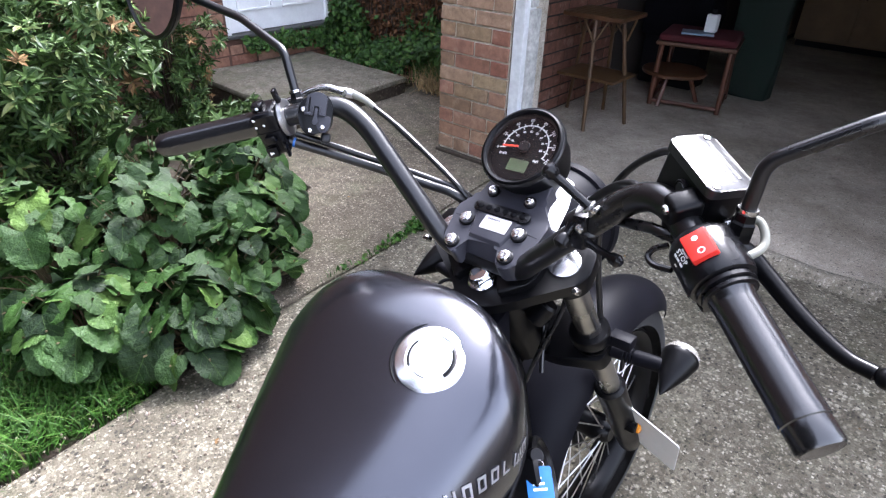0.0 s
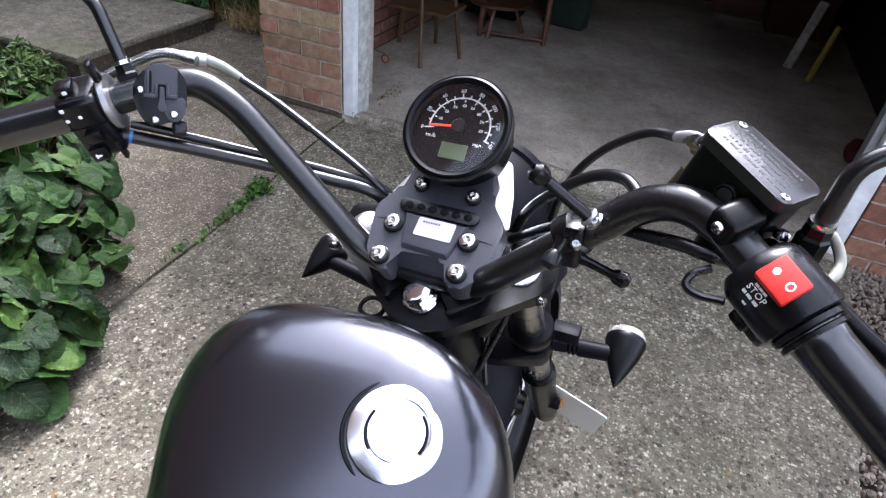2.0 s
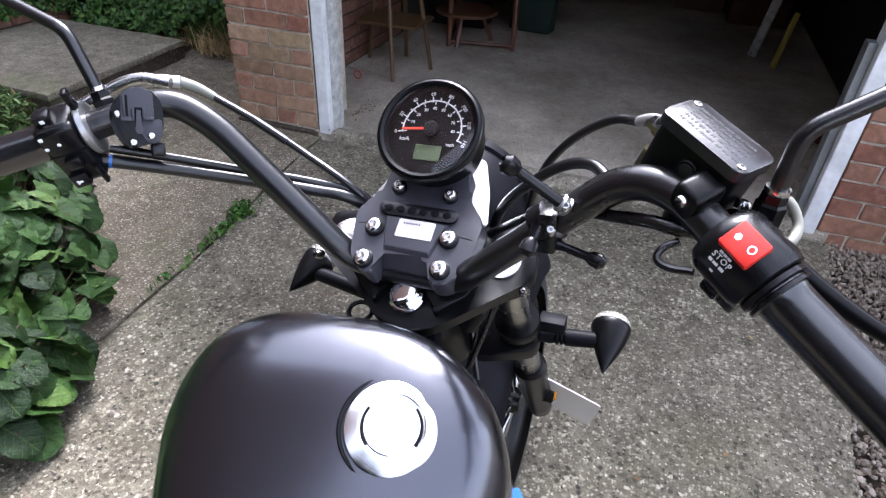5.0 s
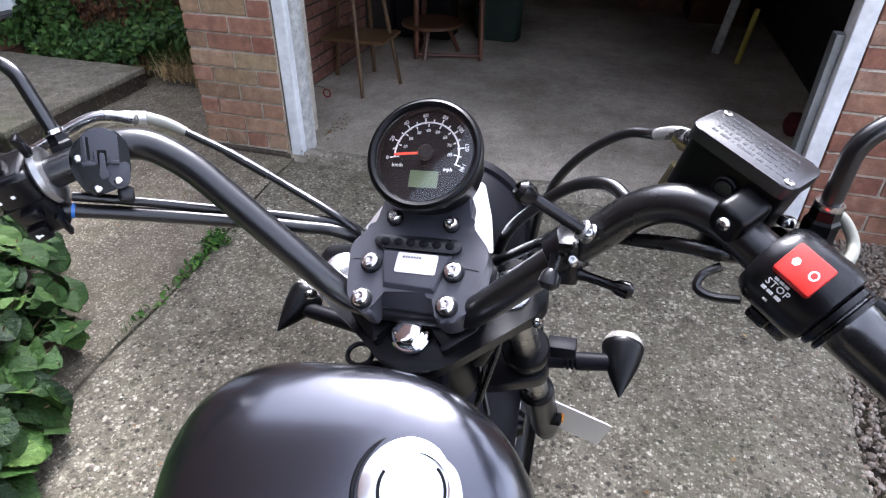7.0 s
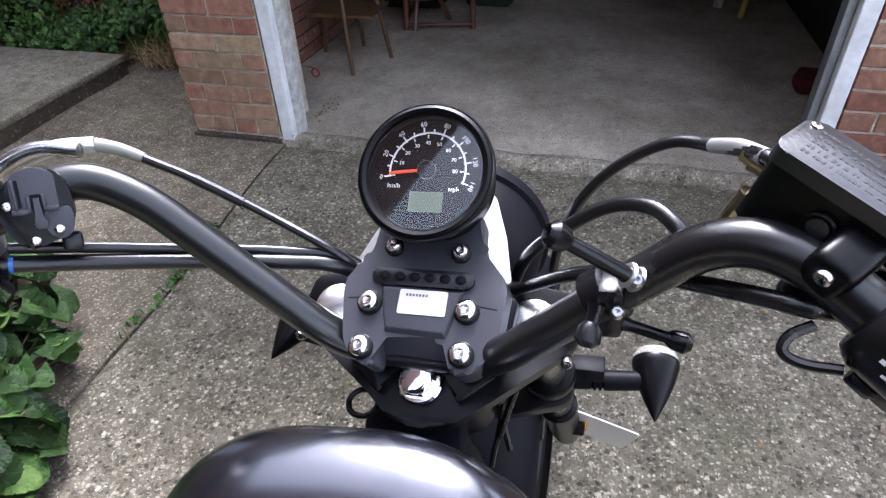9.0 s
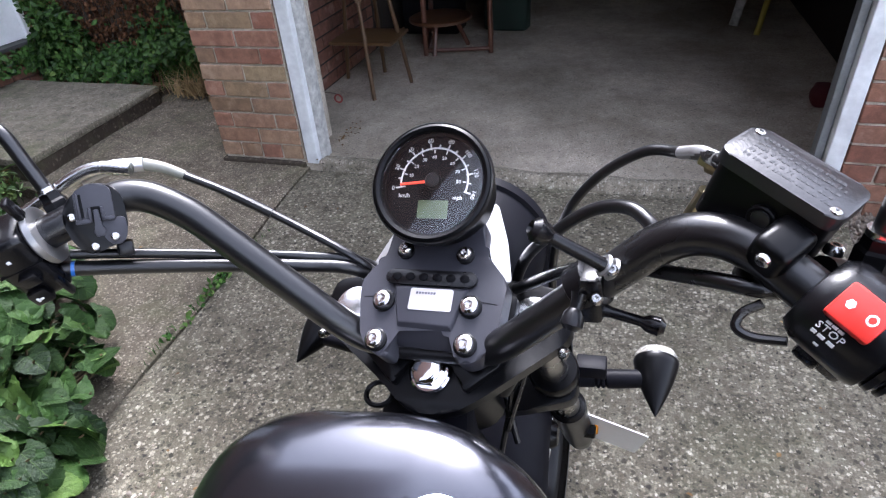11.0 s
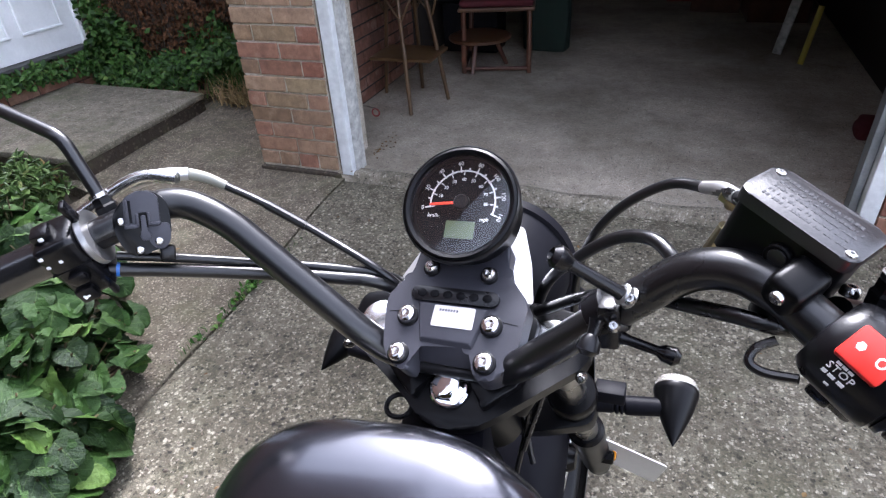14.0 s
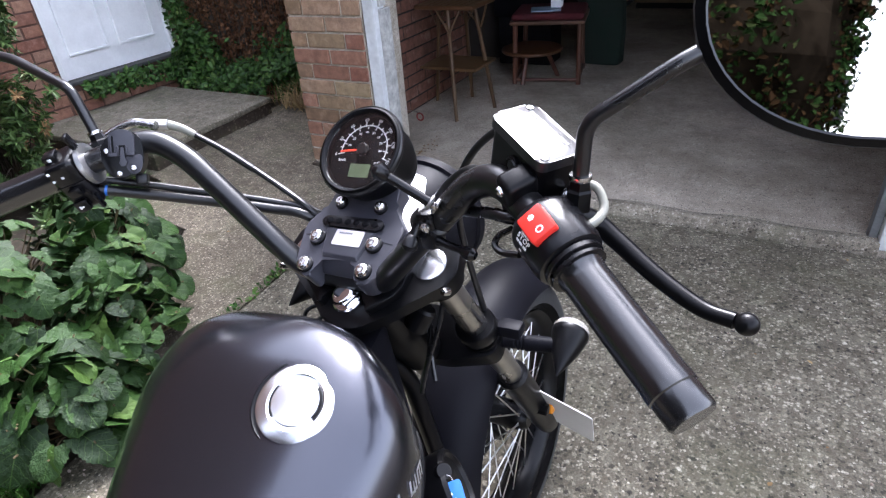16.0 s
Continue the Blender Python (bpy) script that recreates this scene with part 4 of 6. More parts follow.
# -- handlebar --
BAR_R = [(0.03, -0.024, 0.876), (0.060, -0.030, 0.882), (0.082, -0.042, 0.906), (0.228, -0.056, 1.048), (0.409, -0.196, 0.949)]
BAR_L = [(-0.44, -0.212, 1.004), (-0.287, -0.098, 1.043), (-0.24, -0.047, 1.056), (-0.2, -0.036, 1.030), (-0.083, -0.034, 0.910), (-0.060, -0.028, 0.884), (-0.03, -0.024, 0.876)]
bar = bpart("handlebar", bm_tube(round_corners(BAR_L + BAR_R, 0.052, 12), 0.0143, 24), M_BAR, STEER, "wide satin black handlebar")
for s in (-1, 1):
    bpart("riser", bm_lathe([(0.017, -0.07), (0.016, -0.05), (0.018, -0.045), (0.018, -0.034)], 20, pose(s * 0.035, -0.010, 0)), M_BLACK, COVER)


def along_bar(s, d):
    """A pose on the straight end of the bar, z outward; d metres in from the end."""
    e, i = (Vector((0.409, -0.196, 0.949)), Vector((0.29, -0.102, 1.015))) if s > 0 else (Vector((-0.44, -0.212, 1.004)), Vector((-0.287, -0.098, 1.043)))
    z = (e - i).normalized()
    o = e - z * d
    up = Vector((0, -0.35, 0.94))
    y = (up - z * up.dot(z)).normalized()
    x = y.cross(z)
    return STEER @ Matrix(((x.x, y.x, z.x, o.x), (x.y, y.y, z.y, o.y), (x.z, y.z, z.z, o.z), (0, 0, 0, 1)))


for s in (-1, 1):
    G = along_bar(s, 0.0)
    k_ = -0.126 if s > 0 else -0.160
    prof = [(0.0145, k_), (0.0205, k_ + 0.001), (0.021, k_ + 0.006), (0.0185, k_ + 0.010), (0.0178, k_ + 0.018), (0.0178, -0.022), (0.0182, -0.018), (0.0182, -0.012), (0.0172, -0.011), (0.0172, 0.006), (0.0155, 0.0085), (0.004, 0.009)]
    bpart("grip", bm_lathe(prof, 32, pose(0, 0, 0)), M_GRIP, G, "smooth black rubber grip")

# right switch housing
SW = along_bar(1, 0.141)
sw = bpart("switch_housing", bm_lathe([(0.0175, -0.036), (0.0235, -0.035), (0.0265, -0.031), (0.0285, -0.026), (0.0285, 0.006), (0.027, 0.012), (0.021, 0.0145)], 36), M_SWITCH, SW, "black right-hand switch housing")
bpart("flange", bm_lathe([(0.0195, 0.0135), (0.0242, 0.0145), (0.0242, 0.018), (0.02, 0.0195), (0.0228, 0.021), (0.0228, 0.0235), (0.0175, 0.0245)], 32), M_SWITCH, SW, "", sw)
bm = bm_box((-0.012, -0.05, -0.018), (0.016, -0.015, 0.010), 0.005)
bpart("lower_shell", bm, M_SWITCH, SW, "", sw)
bm = bm_box((-0.018, -0.042, -0.02), (-0.006, -0.028, -0.004), 0.003)
bpart("starter_button", bm, M_SWITCH, SW, "", sw)
# red engine switch, a rocker with two white marks
bm = bmesh.new()
add_box(bm, (-0.0125, -0.0095, 0.0), (0.0125, 0.0095, 0.008), 0.0018, 2)
for v in bm.verts:
    if v.co.z > 0.004:
        v.co.z += 0.0016 * abs(v.co.x) / 0.0125
RK = SW @ pose(0, 0, -0.012, 0, 0, 113) @ pose(0.025, 0, 0, 0, 90, 0) @ Matrix.Diagonal((1.0, 1.15, 1, 1))
red = bpart("rocker_switch", bm, M_RED, RK, "red engine stop rocker with white marks", sw)
bpart("mark", bm_tube([(-0.006 + 0.0023 * math.cos(a), 0.0023 * math.sin(a), 0.0092) for a in [i * math.pi / 6 for i in range(13)]], 0.0006, 6), M_MARK, RK, "", red)
bm = bm_lathe([(0.0024, 0.0080), (0.0024, 0.0096)], 6, pose(0.0060, 0, 0))
bpart("mark", bm, M_MARK, RK, "", red)
for a, y0, y1, w in ((139, -0.0085, -0.0055, 0.0016), (139, -0.005, -0.002, 0.0016), (139, -0.0015, 0.0015, 0.0016), (157, -0.0105, -0.0075, 0.0022), (157, -0.0065, -0.0025, 0.002), (157, -0.001, 0.003, 0.0022), (170, -0.005, -0.002, 0.0016)):
    bm = bm_box((0, -w * 0.5, y0), (0.0006, w * 0.5, y1), m=pose(0, 0, -0.011, 0, 0, a) @ Matrix.Translation((0.0283, 0, 0)))
    bpart("print_bar", bm, M_MARK, SW, "white printed marking", sw)
text_part("writing", "STOP", 0.0062, M_MARK, SW @ pose(0, 0, -0.011, 0, 0, 147) @ Matrix(((0, 0, 1, 0.0287), (0, -1, 0, 0), (1, 0, 0, -0.003), (0, 0, 0, 1))), sw, "white lettering", 0.0003, 1.1)

# master cylinder
RES = STEER @ pose(0.270, -0.056, 1.073, -2, 20, -36)
res = bpart("master_cylinder", plate(rounded(rect(0.072, 0.040), 0.009, 4), -0.046, -0.006, 0.0, Matrix()), M_BLACK, RES, "black front brake master cylinder")
bm = plate(rounded(rect(0.076, 0.044), 0.009, 5), -0.006, 0.003, 0.0018)
lid = bpart("lid", bm, M_LID, RES, "dark lid with raised unreadable print", res)
rnd = random.Random(7)
bm = bmesh.new()
for row in range(5):
    x = -0.027
    while x < 0.027:
        w = rnd.choice((0.0009, 0.0016, 0.0022))
        add_box(bm, (x, -0.0136 + row * 0.0062, 0.0029), (x + w, -0.0108 + row * 0.0062, 0.00322))
        x += w + rnd.choice((0.0009, 0.0012, 0.0026))
bpart("embossing", bm, M_LID, RES, "rows of raised marks", lid)
for x, y in ((-0.032, 0.0145), (0.032, -0.0145)):
    bolt(RES, x, y, 0.0028, 0.0035, 0.0015, lid)
SG = RES @ pose(0.004, -0.0201, -0.022, 90, 0, 0)
bpart("sight_glass", bm_lathe([(0.0088, 0.0), (0.0088, 0.0025), (0.0078, 0.0034), (0.0064, 0.0026), (0.0004, 0.0024)], 28), M_BLACK, SG, "", res)
bpart("sight_lens", bm_lathe([(0.0060, 0.0024), (0.0056, 0.0034), (0.0004, 0.0036)], 24), M_LID, SG, "", res)
PC = along_bar(1, 0.205)
bm = bmesh.new()
add_box(bm, (-0.016, -0.022, -0.011), (0.014, 0.026, 0.013), 0.006, 3)
perch = bpart("perch", bm, M_BLACK, PC, "cast clamp round the bar", res)
bm = bmesh.new()
add_box(bm, (-0.014, -0.03, -0.012), (0.016, 0.0, 0.012), 0.006, 3)
bpart("perch_cap", bm, M_BLACK, PC @ pose(0, 0.0, 0.0), "", res)
for y in (0.017, -0.021):
    bolt(PC @ pose(-0.0155, y, 0.001, 0, -90, 0), 0, 0, 0, 0.0048, 0.004, res)
BJ = RES @ pose(-0.0362, 0.004, -0.026, 0, -90, 0)
bj = bpart("banjo_bolt", bm_lathe([(0.0068, 0.0), (0.0068, 0.006), (0.0074, 0.007), (0.0074, 0.010)], 24), M_BRASS, BJ, "gold zinc hose union", res)
bpart("bolt_head", bm_lathe([(0.0060, 0.010), (0.0060, 0.016), (0.005, 0.017)], 6), M_BRASS, BJ, "", res, 25)
# brake lever
LV0 = Vector((0.293, -0.055, 1.02))
line = smooth_path([(0.29, -0.075, 1.018), (0.312, -0.055, 1.0), (0.332, -0.058, 0.986), (0.369, -0.076, 0.966), (0.404, -0.092, 0.953), (0.428, -0.099, 0.951)], 6)
n = len(line)
lever = bpart("brake_lever", bm_tube(line, [0.0095 - 0.0030 * min(1, i / n * 1.2) for i in range(n)], 12), M_BLACK, STEER, "black front brake lever")
bm = bmesh.new()
bmesh.ops.create_uvsphere(bm, u_segments=18, v_segments=12, radius=0.0088, matrix=pose(0.436, -0.101, 0.951))
bpart("ball_end", bm, M_BLACK, STEER, "", lever)
bolt(STEER @ pose(0.296, -0.068, 1.026, -10, 10, 0), 0, 0, 0, 0.006, 0.006, lever)
# throttle cable elbow
line = smooth_path([(0.312, -0.074, 1.042), (0.324, -0.075, 1.038), (0.331, -0.085, 1.026), (0.325, -0.1, 1.02), (0.308, -0.11, 1.018)], 6)
bpart("throttle_elbow", bm_tube(line, 0.0036, 12), M_BOOT, STEER, "pale bent cable elbow")
# mirror right and left
for s in (-1, 1):
    base, bend_p, top = (Vector((0.311, -0.082, 1.035)), Vector((0.318, -0.08, 1.092)), Vector((0.384, -0.066, 1.132)))
    head, tail = Vector((0.495, -0.052, 1.162)), Vector((0.43, -0.028, 1.146))
    if s < 0:
        base, bend_p, top = Vector((-0.288, -0.08, 1.058)), Vector((-0.312, -0.074, 1.126)), Vector((-0.42, -0.066, 1.163))
        head, tail = Vector((-0.61, -0.10, 1.215)), Vector((-0.55, -0.072, 1.19))
    mir = bpart("mirror", bm_tube(round_corners([base, bend_p, top, tail], 0.013), 0.0062, 14), M_BAR, STEER, "round rear-view mirror on a bent black stem")
    bpart("lock_nut", bm_lathe([(0.0105, -0.012), (0.0105, 0.004), (0.009, 0.006), (0.0085, 0.012), (0.0072, 0.014)], 6, along(base, bend_p)), M_BLACK, STEER, "", mir, 25)
    bpart("collar", bm_lathe([(0.0085, 0.013), (0.0088, 0.0145), (0.0085, 0.017)], 20, along(base, bend_p)), M_STEEL, STEER, "bright steel collar", mir)
    HD = STEER @ pose(*head, 81, 0, 3.6 if s > 0 else -4)
    k = Matrix.Diagonal((1.43, 1.16, 1, 1))
    bpart("shell", bm_lathe([(0.01, -0.03), (0.05, -0.024), (0.074, -0.008), (0.078, 0.0), (0.077, 0.004), (0.0725, 0.0052), (0.0715, 0.002)], 48, k, cap=False), M_BLACK, HD, "black mirror shell", mir)
    bpart("mirror_glass", bm_lathe([(0.0718, 0.001), (0.0718, 0.0024), (0.0004, 0.0030)], 48, k), M_MIRROR, HD, "mirror glass", mir)

# left perch, clutch lever, switch gear
# x to the rider's right, y up and z towards the rider, about the bar's middle line
PL = STEER @ Matrix(((0.685, -0.07, 0.726, -0.257), (0.691, 0.38, -0.615, -0.074), (-0.233, 0.922, 0.308, 1.0468), (0, 0, 0, 1)))
body = [(-0.0250, -0.001), (-0.0205, 0.0135), (-0.008, 0.0235), (0.007, 0.0265), (0.0185, 0.021), (0.0225, 0.008), (0.0225, -0.014), (0.0165, -0.0255), (0.006, -0.028), (-0.004, -0.0325), (-0.0125, -0.031), (-0.0205, -0.019)]
pl = bpart("clutch_perch", plate(rounded(body, 0.006, 3), -0.020, 0.0145, 0.0025), M_BLACK, PL, "black clutch lever perch")
lug = [(0.002, -0.004), (0.0215, -0.003), (0.0215, -0.018), (0.0165, -0.0265), (0.0085, -0.0265), (0.003, -0.019)]
bpart("lug", plate(rounded(lug, 0.005, 4), 0.0142, 0.0175, 0.001), M_COVER, PL, "", pl)
arch = [(-0.0148, -0.006), (0.0142, -0.0045), (0.0142, 0.021), (0.007, 0.0262), (-0.003, 0.0265), (-0.0135, 0.0205)]
cpl = bpart("cover_plate", plate(rounded(arch, 0.003, 3), 0.0142, 0.0195, 0.0008), M_COVER, PL, "flat black slotted cover plate", pl)
for x0, y0, x1, y1 in ((-0.0148, -0.006, -0.0045, -0.0022), (0.0058, -0.0048, 0.0142, -0.0014), (-0.0125, -0.004, -0.0103, 0.019), (-0.0052, -0.005, -0.0028, 0.0065), (0.0042, -0.004, 0.0066, 0.007)):
    bpart("slot_rib", bm_box((x0, y0, 0.0193), (x1, y1, 0.0222), 0.0007), M_COVER, PL, "", cpl)
bpart("slot", bm_box((-0.0100, -0.001, 0.0193), (-0.0080, 0.0185, 0.0197)), M_DIAL, PL, "", cpl)
bpart("slot", bm_box((-0.0025, -0.006, 0.0193), (0.0040, 0.0075, 0.0197)), M_DIAL, PL, "", cpl)
tongue = [(-0.0012, 0.005), (0.0028, 0.005), (0.0034, -0.0095), (0.0058, -0.0125), (0.0040, -0.0172), (-0.0012, -0.0178), (-0.0036, -0.0135), (-0.0016, -0.0095)]
bpart("tongue", plate(rounded(tongue, 0.0012, 2), 0.0175, 0.0218, 0.0006), M_COVER, PL, "", pl)
for x, y, z in ((-0.0172, 0.0005, 0.014), (-0.0050, -0.0262, 0.014), (0.0112, -0.0195, 0.017)):
    bolt(PL @ pose(x, y, z), 0, 0, 0, 0.0036, 0.0025, pl)
bpart("cable_clip", bm_box((0.010, -0.040, -0.012), (0.0235, -0.026, 0.006), 0.003), M_SWITCH, PL, "", pl)
SL = along_bar(-1, 0.168) @ Matrix.Diagonal((-1, 1, 1, 1))
sl = bpart("switch_housing", bm_box((-0.024, -0.044, -0.016), (0.021, 0.024, 0.021), 0.007, 3), M_SWITCH, SL, "black left-hand switch housing with white marks")
bpart("seam", bm_box((-0.0245, -0.0055, -0.0155), (0.0215, -0.004, 0.0205), 0.0006), M_DIAL, SL, "", sl)
bpart("choke_disc", bm_lathe([(0.0255, -0.003), (0.0262, 0.002), (0.0225, 0.005)], 32, pose(0, 0, -0.021)), M_ALLOY, SL, "grey alloy clamp ring", sl)
bpart("choke_lever", bm_box((-0.006, 0.022, -0.024), (0.006, 0.044, -0.018), 0.002), M_SWITCH, SL, "", sl)
dip = bpart("dip_switch", bm_box((-0.012, 0.021, 0.0), (0.006, 0.032, 0.017), 0.003), M_SWITCH, SL, "", sl)
ind = bpart("indicator_switch", bm_box((-0.032, -0.020, -0.006), (-0.022, -0.008, 0.010), 0.003), M_SWITCH, SL, "", sl)
hb = bpart("horn_button", bm_box((-0.031, -0.042, 0.000), (-0.022, -0.026, 0.017), 0.003), M_SWITCH, SL, "", sl)
bpart("lower_rib", bm_box((-0.030, -0.046, -0.014), (-0.022, -0.024, -0.010), 0.001), M_SWITCH, SL, "", sl)
for x, y, z, w, hgt in ((-0.0125, 0.027, 0.008, 0.006, 0.005), (-0.0245, 0.017, 0.015, 0.005, 0.005), (-0.0245, 0.006, 0.016, 0.0045, 0.0045), (-0.0245, 0.007, 0.004, 0.0045, 0.0045), (-0.0315, -0.034, 0.009, 0.0075, 0.003), (-0.0315, -0.034, 0.011, 0.003, 0.0065)):
    bpart("mark", bm_box((x - 0.0004, y - hgt * 0.36, z - w * 0.36), (x + 0.001, y + hgt * 0.36, z + w * 0.36), 0.0006), M_MARK, SL, "", sl)
line = smooth_path([(-0.258, -0.02, 1.062), (-0.292, -0.032, 1.068), (-0.33, -0.06, 1.052), (-0.39, -0.105, 1.02), (-0.425, -0.135, 1.003)], 6)
cl = bpart("clutch_lever", bm_tube(line, 0.0062, 12), M_STEEL, STEER, "alloy clutch lever")
bm = bmesh.new()
bmesh.ops.create_uvsphere(bm, u_segments=16, v_segments=10, radius=0.0088, matrix=pose(-0.428, -0.138, 1.002))
bpart("ball_end", bm, M_STEEL, STEER, "", cl)
# cables
line = smooth_path([(-0.312, -0.03, 1.058), (-0.292, -0.012, 1.06), (-0.269, 0.005, 1.055)], 6)
bpart("cable_adjuster", bm_tube(line, 0.0068, 14), M_SATIN, STEER, "bright knurled clutch cable adjuster")
bpart("cable_boot", bm_tube(smooth_path([(-0.269, 0.005, 1.055), (-0.255, 0.013, 1.047), (-0.239, 0.018, 1.036)], 6), [0.0062 - 0.0014 * i / 13 for i in range(13)], 12), M_BOOT, STEER, "grey clutch cable boot")
bpart("clutch_cable", bm_tube(smooth_path([(-0.239, 0.018, 1.036), (-0.2, 0.024, 1.013), (-0.14, 0.026, 0.977), (-0.074, 0.022, 0.938), (-0.045, 0.05, 0.87)], 8), 0.0042, 10), M_RUBBER, STEER, "black clutch cable")
bpart("cable_sleeve", bm_tube(smooth_path([(-0.2, 0.024, 1.013), (-0.18, 0.025, 1.001), (-0.16, 0.0255, 0.989)], 4), 0.0051, 10), M_RUBBER, STEER)
bpart("wiring_sleeve", bm_tube(smooth_path([(-0.292, -0.104, 1.008), (-0.25, -0.072, 0.99), (-0.19, -0.035, 0.968), (-0.12, 0.0, 0.946), (-0.077, 0.017, 0.931), (-0.045, 0.045, 0.88)], 8), 0.0068, 12), M_RUBBER, STEER, "black wiring sleeve")
bpart("wiring_sleeve", bm_tube(smooth_path([(-0.288, -0.092, 1.016), (-0.245, -0.062, 0.998), (-0.19, -0.028, 0.976), (-0.12, 0.008, 0.952), (-0.07, 0.03, 0.93), (-0.04, 0.06, 0.87)], 8), 0.0046, 12), M_RUBBER, STEER, "thin black cable")
bpart("cable_tape", bm_tube([(-0.286, -0.0995, 1.0055), (-0.2838, -0.0978, 1.0046)], 0.0071, 12), M_BLUE, STEER, "blue tape band")
bpart("switch_cable", bm_tube(smooth_path([(0.246, -0.056, 1.068), (0.231, -0.036, 1.073), (0.214, 0.022, 1.050), (0.188, 0.046, 1.040), (0.152, 0.058, 1.012), (0.124, 0.066, 0.972), (0.108, 0.08, 0.92), (0.10, 0.1, 0.85), (0.1, 0.13, 0.72)], 8), 0.0044, 12), M_RUBBER, STEER, "black cable in a wide arc")
bpart("cable_ferrule", bm_tube(smooth_path([(0.232, -0.038, 1.073), (0.224, -0.008, 1.064), (0.214, 0.022, 1.050)], 5), 0.0051, 12), M_SATIN, STEER, "grey sheathed cable end")
bpart("brake_hose", bm_tube(smooth_path([(0.06, 0.075, 0.86), (0.085, 0.05, 0.93), (0.122, 0.034, 0.975), (0.152, 0.026, 0.999), (0.178, 0.008, 1.011), (0.194, -0.010, 1.008), (0.201, -0.020, 0.998)], 8), 0.0056, 12), M_RUBBER, STEER, "black brake hose")
bpart("hose_ferrule", bm_tube(smooth_path([(0.208, -0.026, 1.008), (0.215, -0.03, 1.022), (0.221, -0.034, 1.038), (0.226, -0.038, 1.052)], 6), 0.0042, 10), M_BRASS, STEER, "gold zinc hose pipe")
bpart("wiring_sleeve", bm_tube(smooth_path([(0.268, -0.090, 1.013), (0.252, -0.090, 1.014), (0.236, -0.082, 1.012), (0.21, -0.060, 1.0), (0.175, -0.032, 0.984), (0.13, 0.002, 0.953), (0.075, 0.04, 0.90)], 8), 0.0055, 12), M_RUBBER, STEER, "black wiring sleeve")
bm = bmesh.new()
add_tube(bm, smooth_path([(0.258, -0.094, 1.006), (0.247, -0.097, 1.0), (0.244, -0.102, 0.993), (0.253, -0.107, 0.99), (0.27, -0.112, 0.993)], 6), 0.003, 8)
bpart("switch_wire", bm, M_RUBBER, STEER)

# camera clamp on the right of the bar
CL = STEER @ along((0.152, -0.0517, 0.980), (0.232, -0.056, 1.05))
clp = bpart("bar_clamp", bm_lathe([(0.0162, -0.010), (0.0192, -0.008), (0.0192, 0.008), (0.0162, 0.010)], 24), M_SWITCH, CL, "black clamp with bent rods for a small device")
for i, (a, b, r) in enumerate((((0.166, -0.066, 1.008), (0.122, -0.079, 1.045), 0.0052), ((0.164, -0.062, 0.966), (0.202, -0.068, 0.959), 0.0042), ((0.148, -0.068, 0.985), (0.143, -0.083, 0.968), 0.0050))):
    a, b = Vector(a), Vector(b)
    m_ = along(a, b)
    L = (b - a).length
    rod = bpart("rod", bm_lathe([(r * 1.25, 0.0), (r * 0.95, 0.006), (r * 0.9, L - 0.012), (r * 1.5, L - 0.008), (r * 1.7, L), (r * 0.9, L + 0.004), (r * 0.4, L - 0.003)], 16, m_), M_SWITCH, STEER, "", clp)
for i in range(2):
    p = Vector((0.166, -0.066, 1.008)).lerp(Vector((0.122, -0.079, 1.045)), -0.08 + i * 0.11)
    bpart("knuckle", bm_lathe([(0.0072, -0.0016), (0.0085, 0.0), (0.0072, 0.0016)], 14, along(p, p + Vector((-0.044, -0.013, 0.037)))), M_ALLOY, STEER, "", clp)
for x, y, z in ((0.170, -0.068, 1.006), (0.160, -0.074, 0.985)):
    bolt(STEER @ pose(x, y, z, 40, 0, 0), 0, 0, 0, 0.0045, 0.006, clp)
bm = bm_box((0.147, -0.070, 0.958), (0.164, -0.045, 0.998), 0.004)
bpart("clamp_jaw", bm, M_SWITCH, STEER, "", clp)

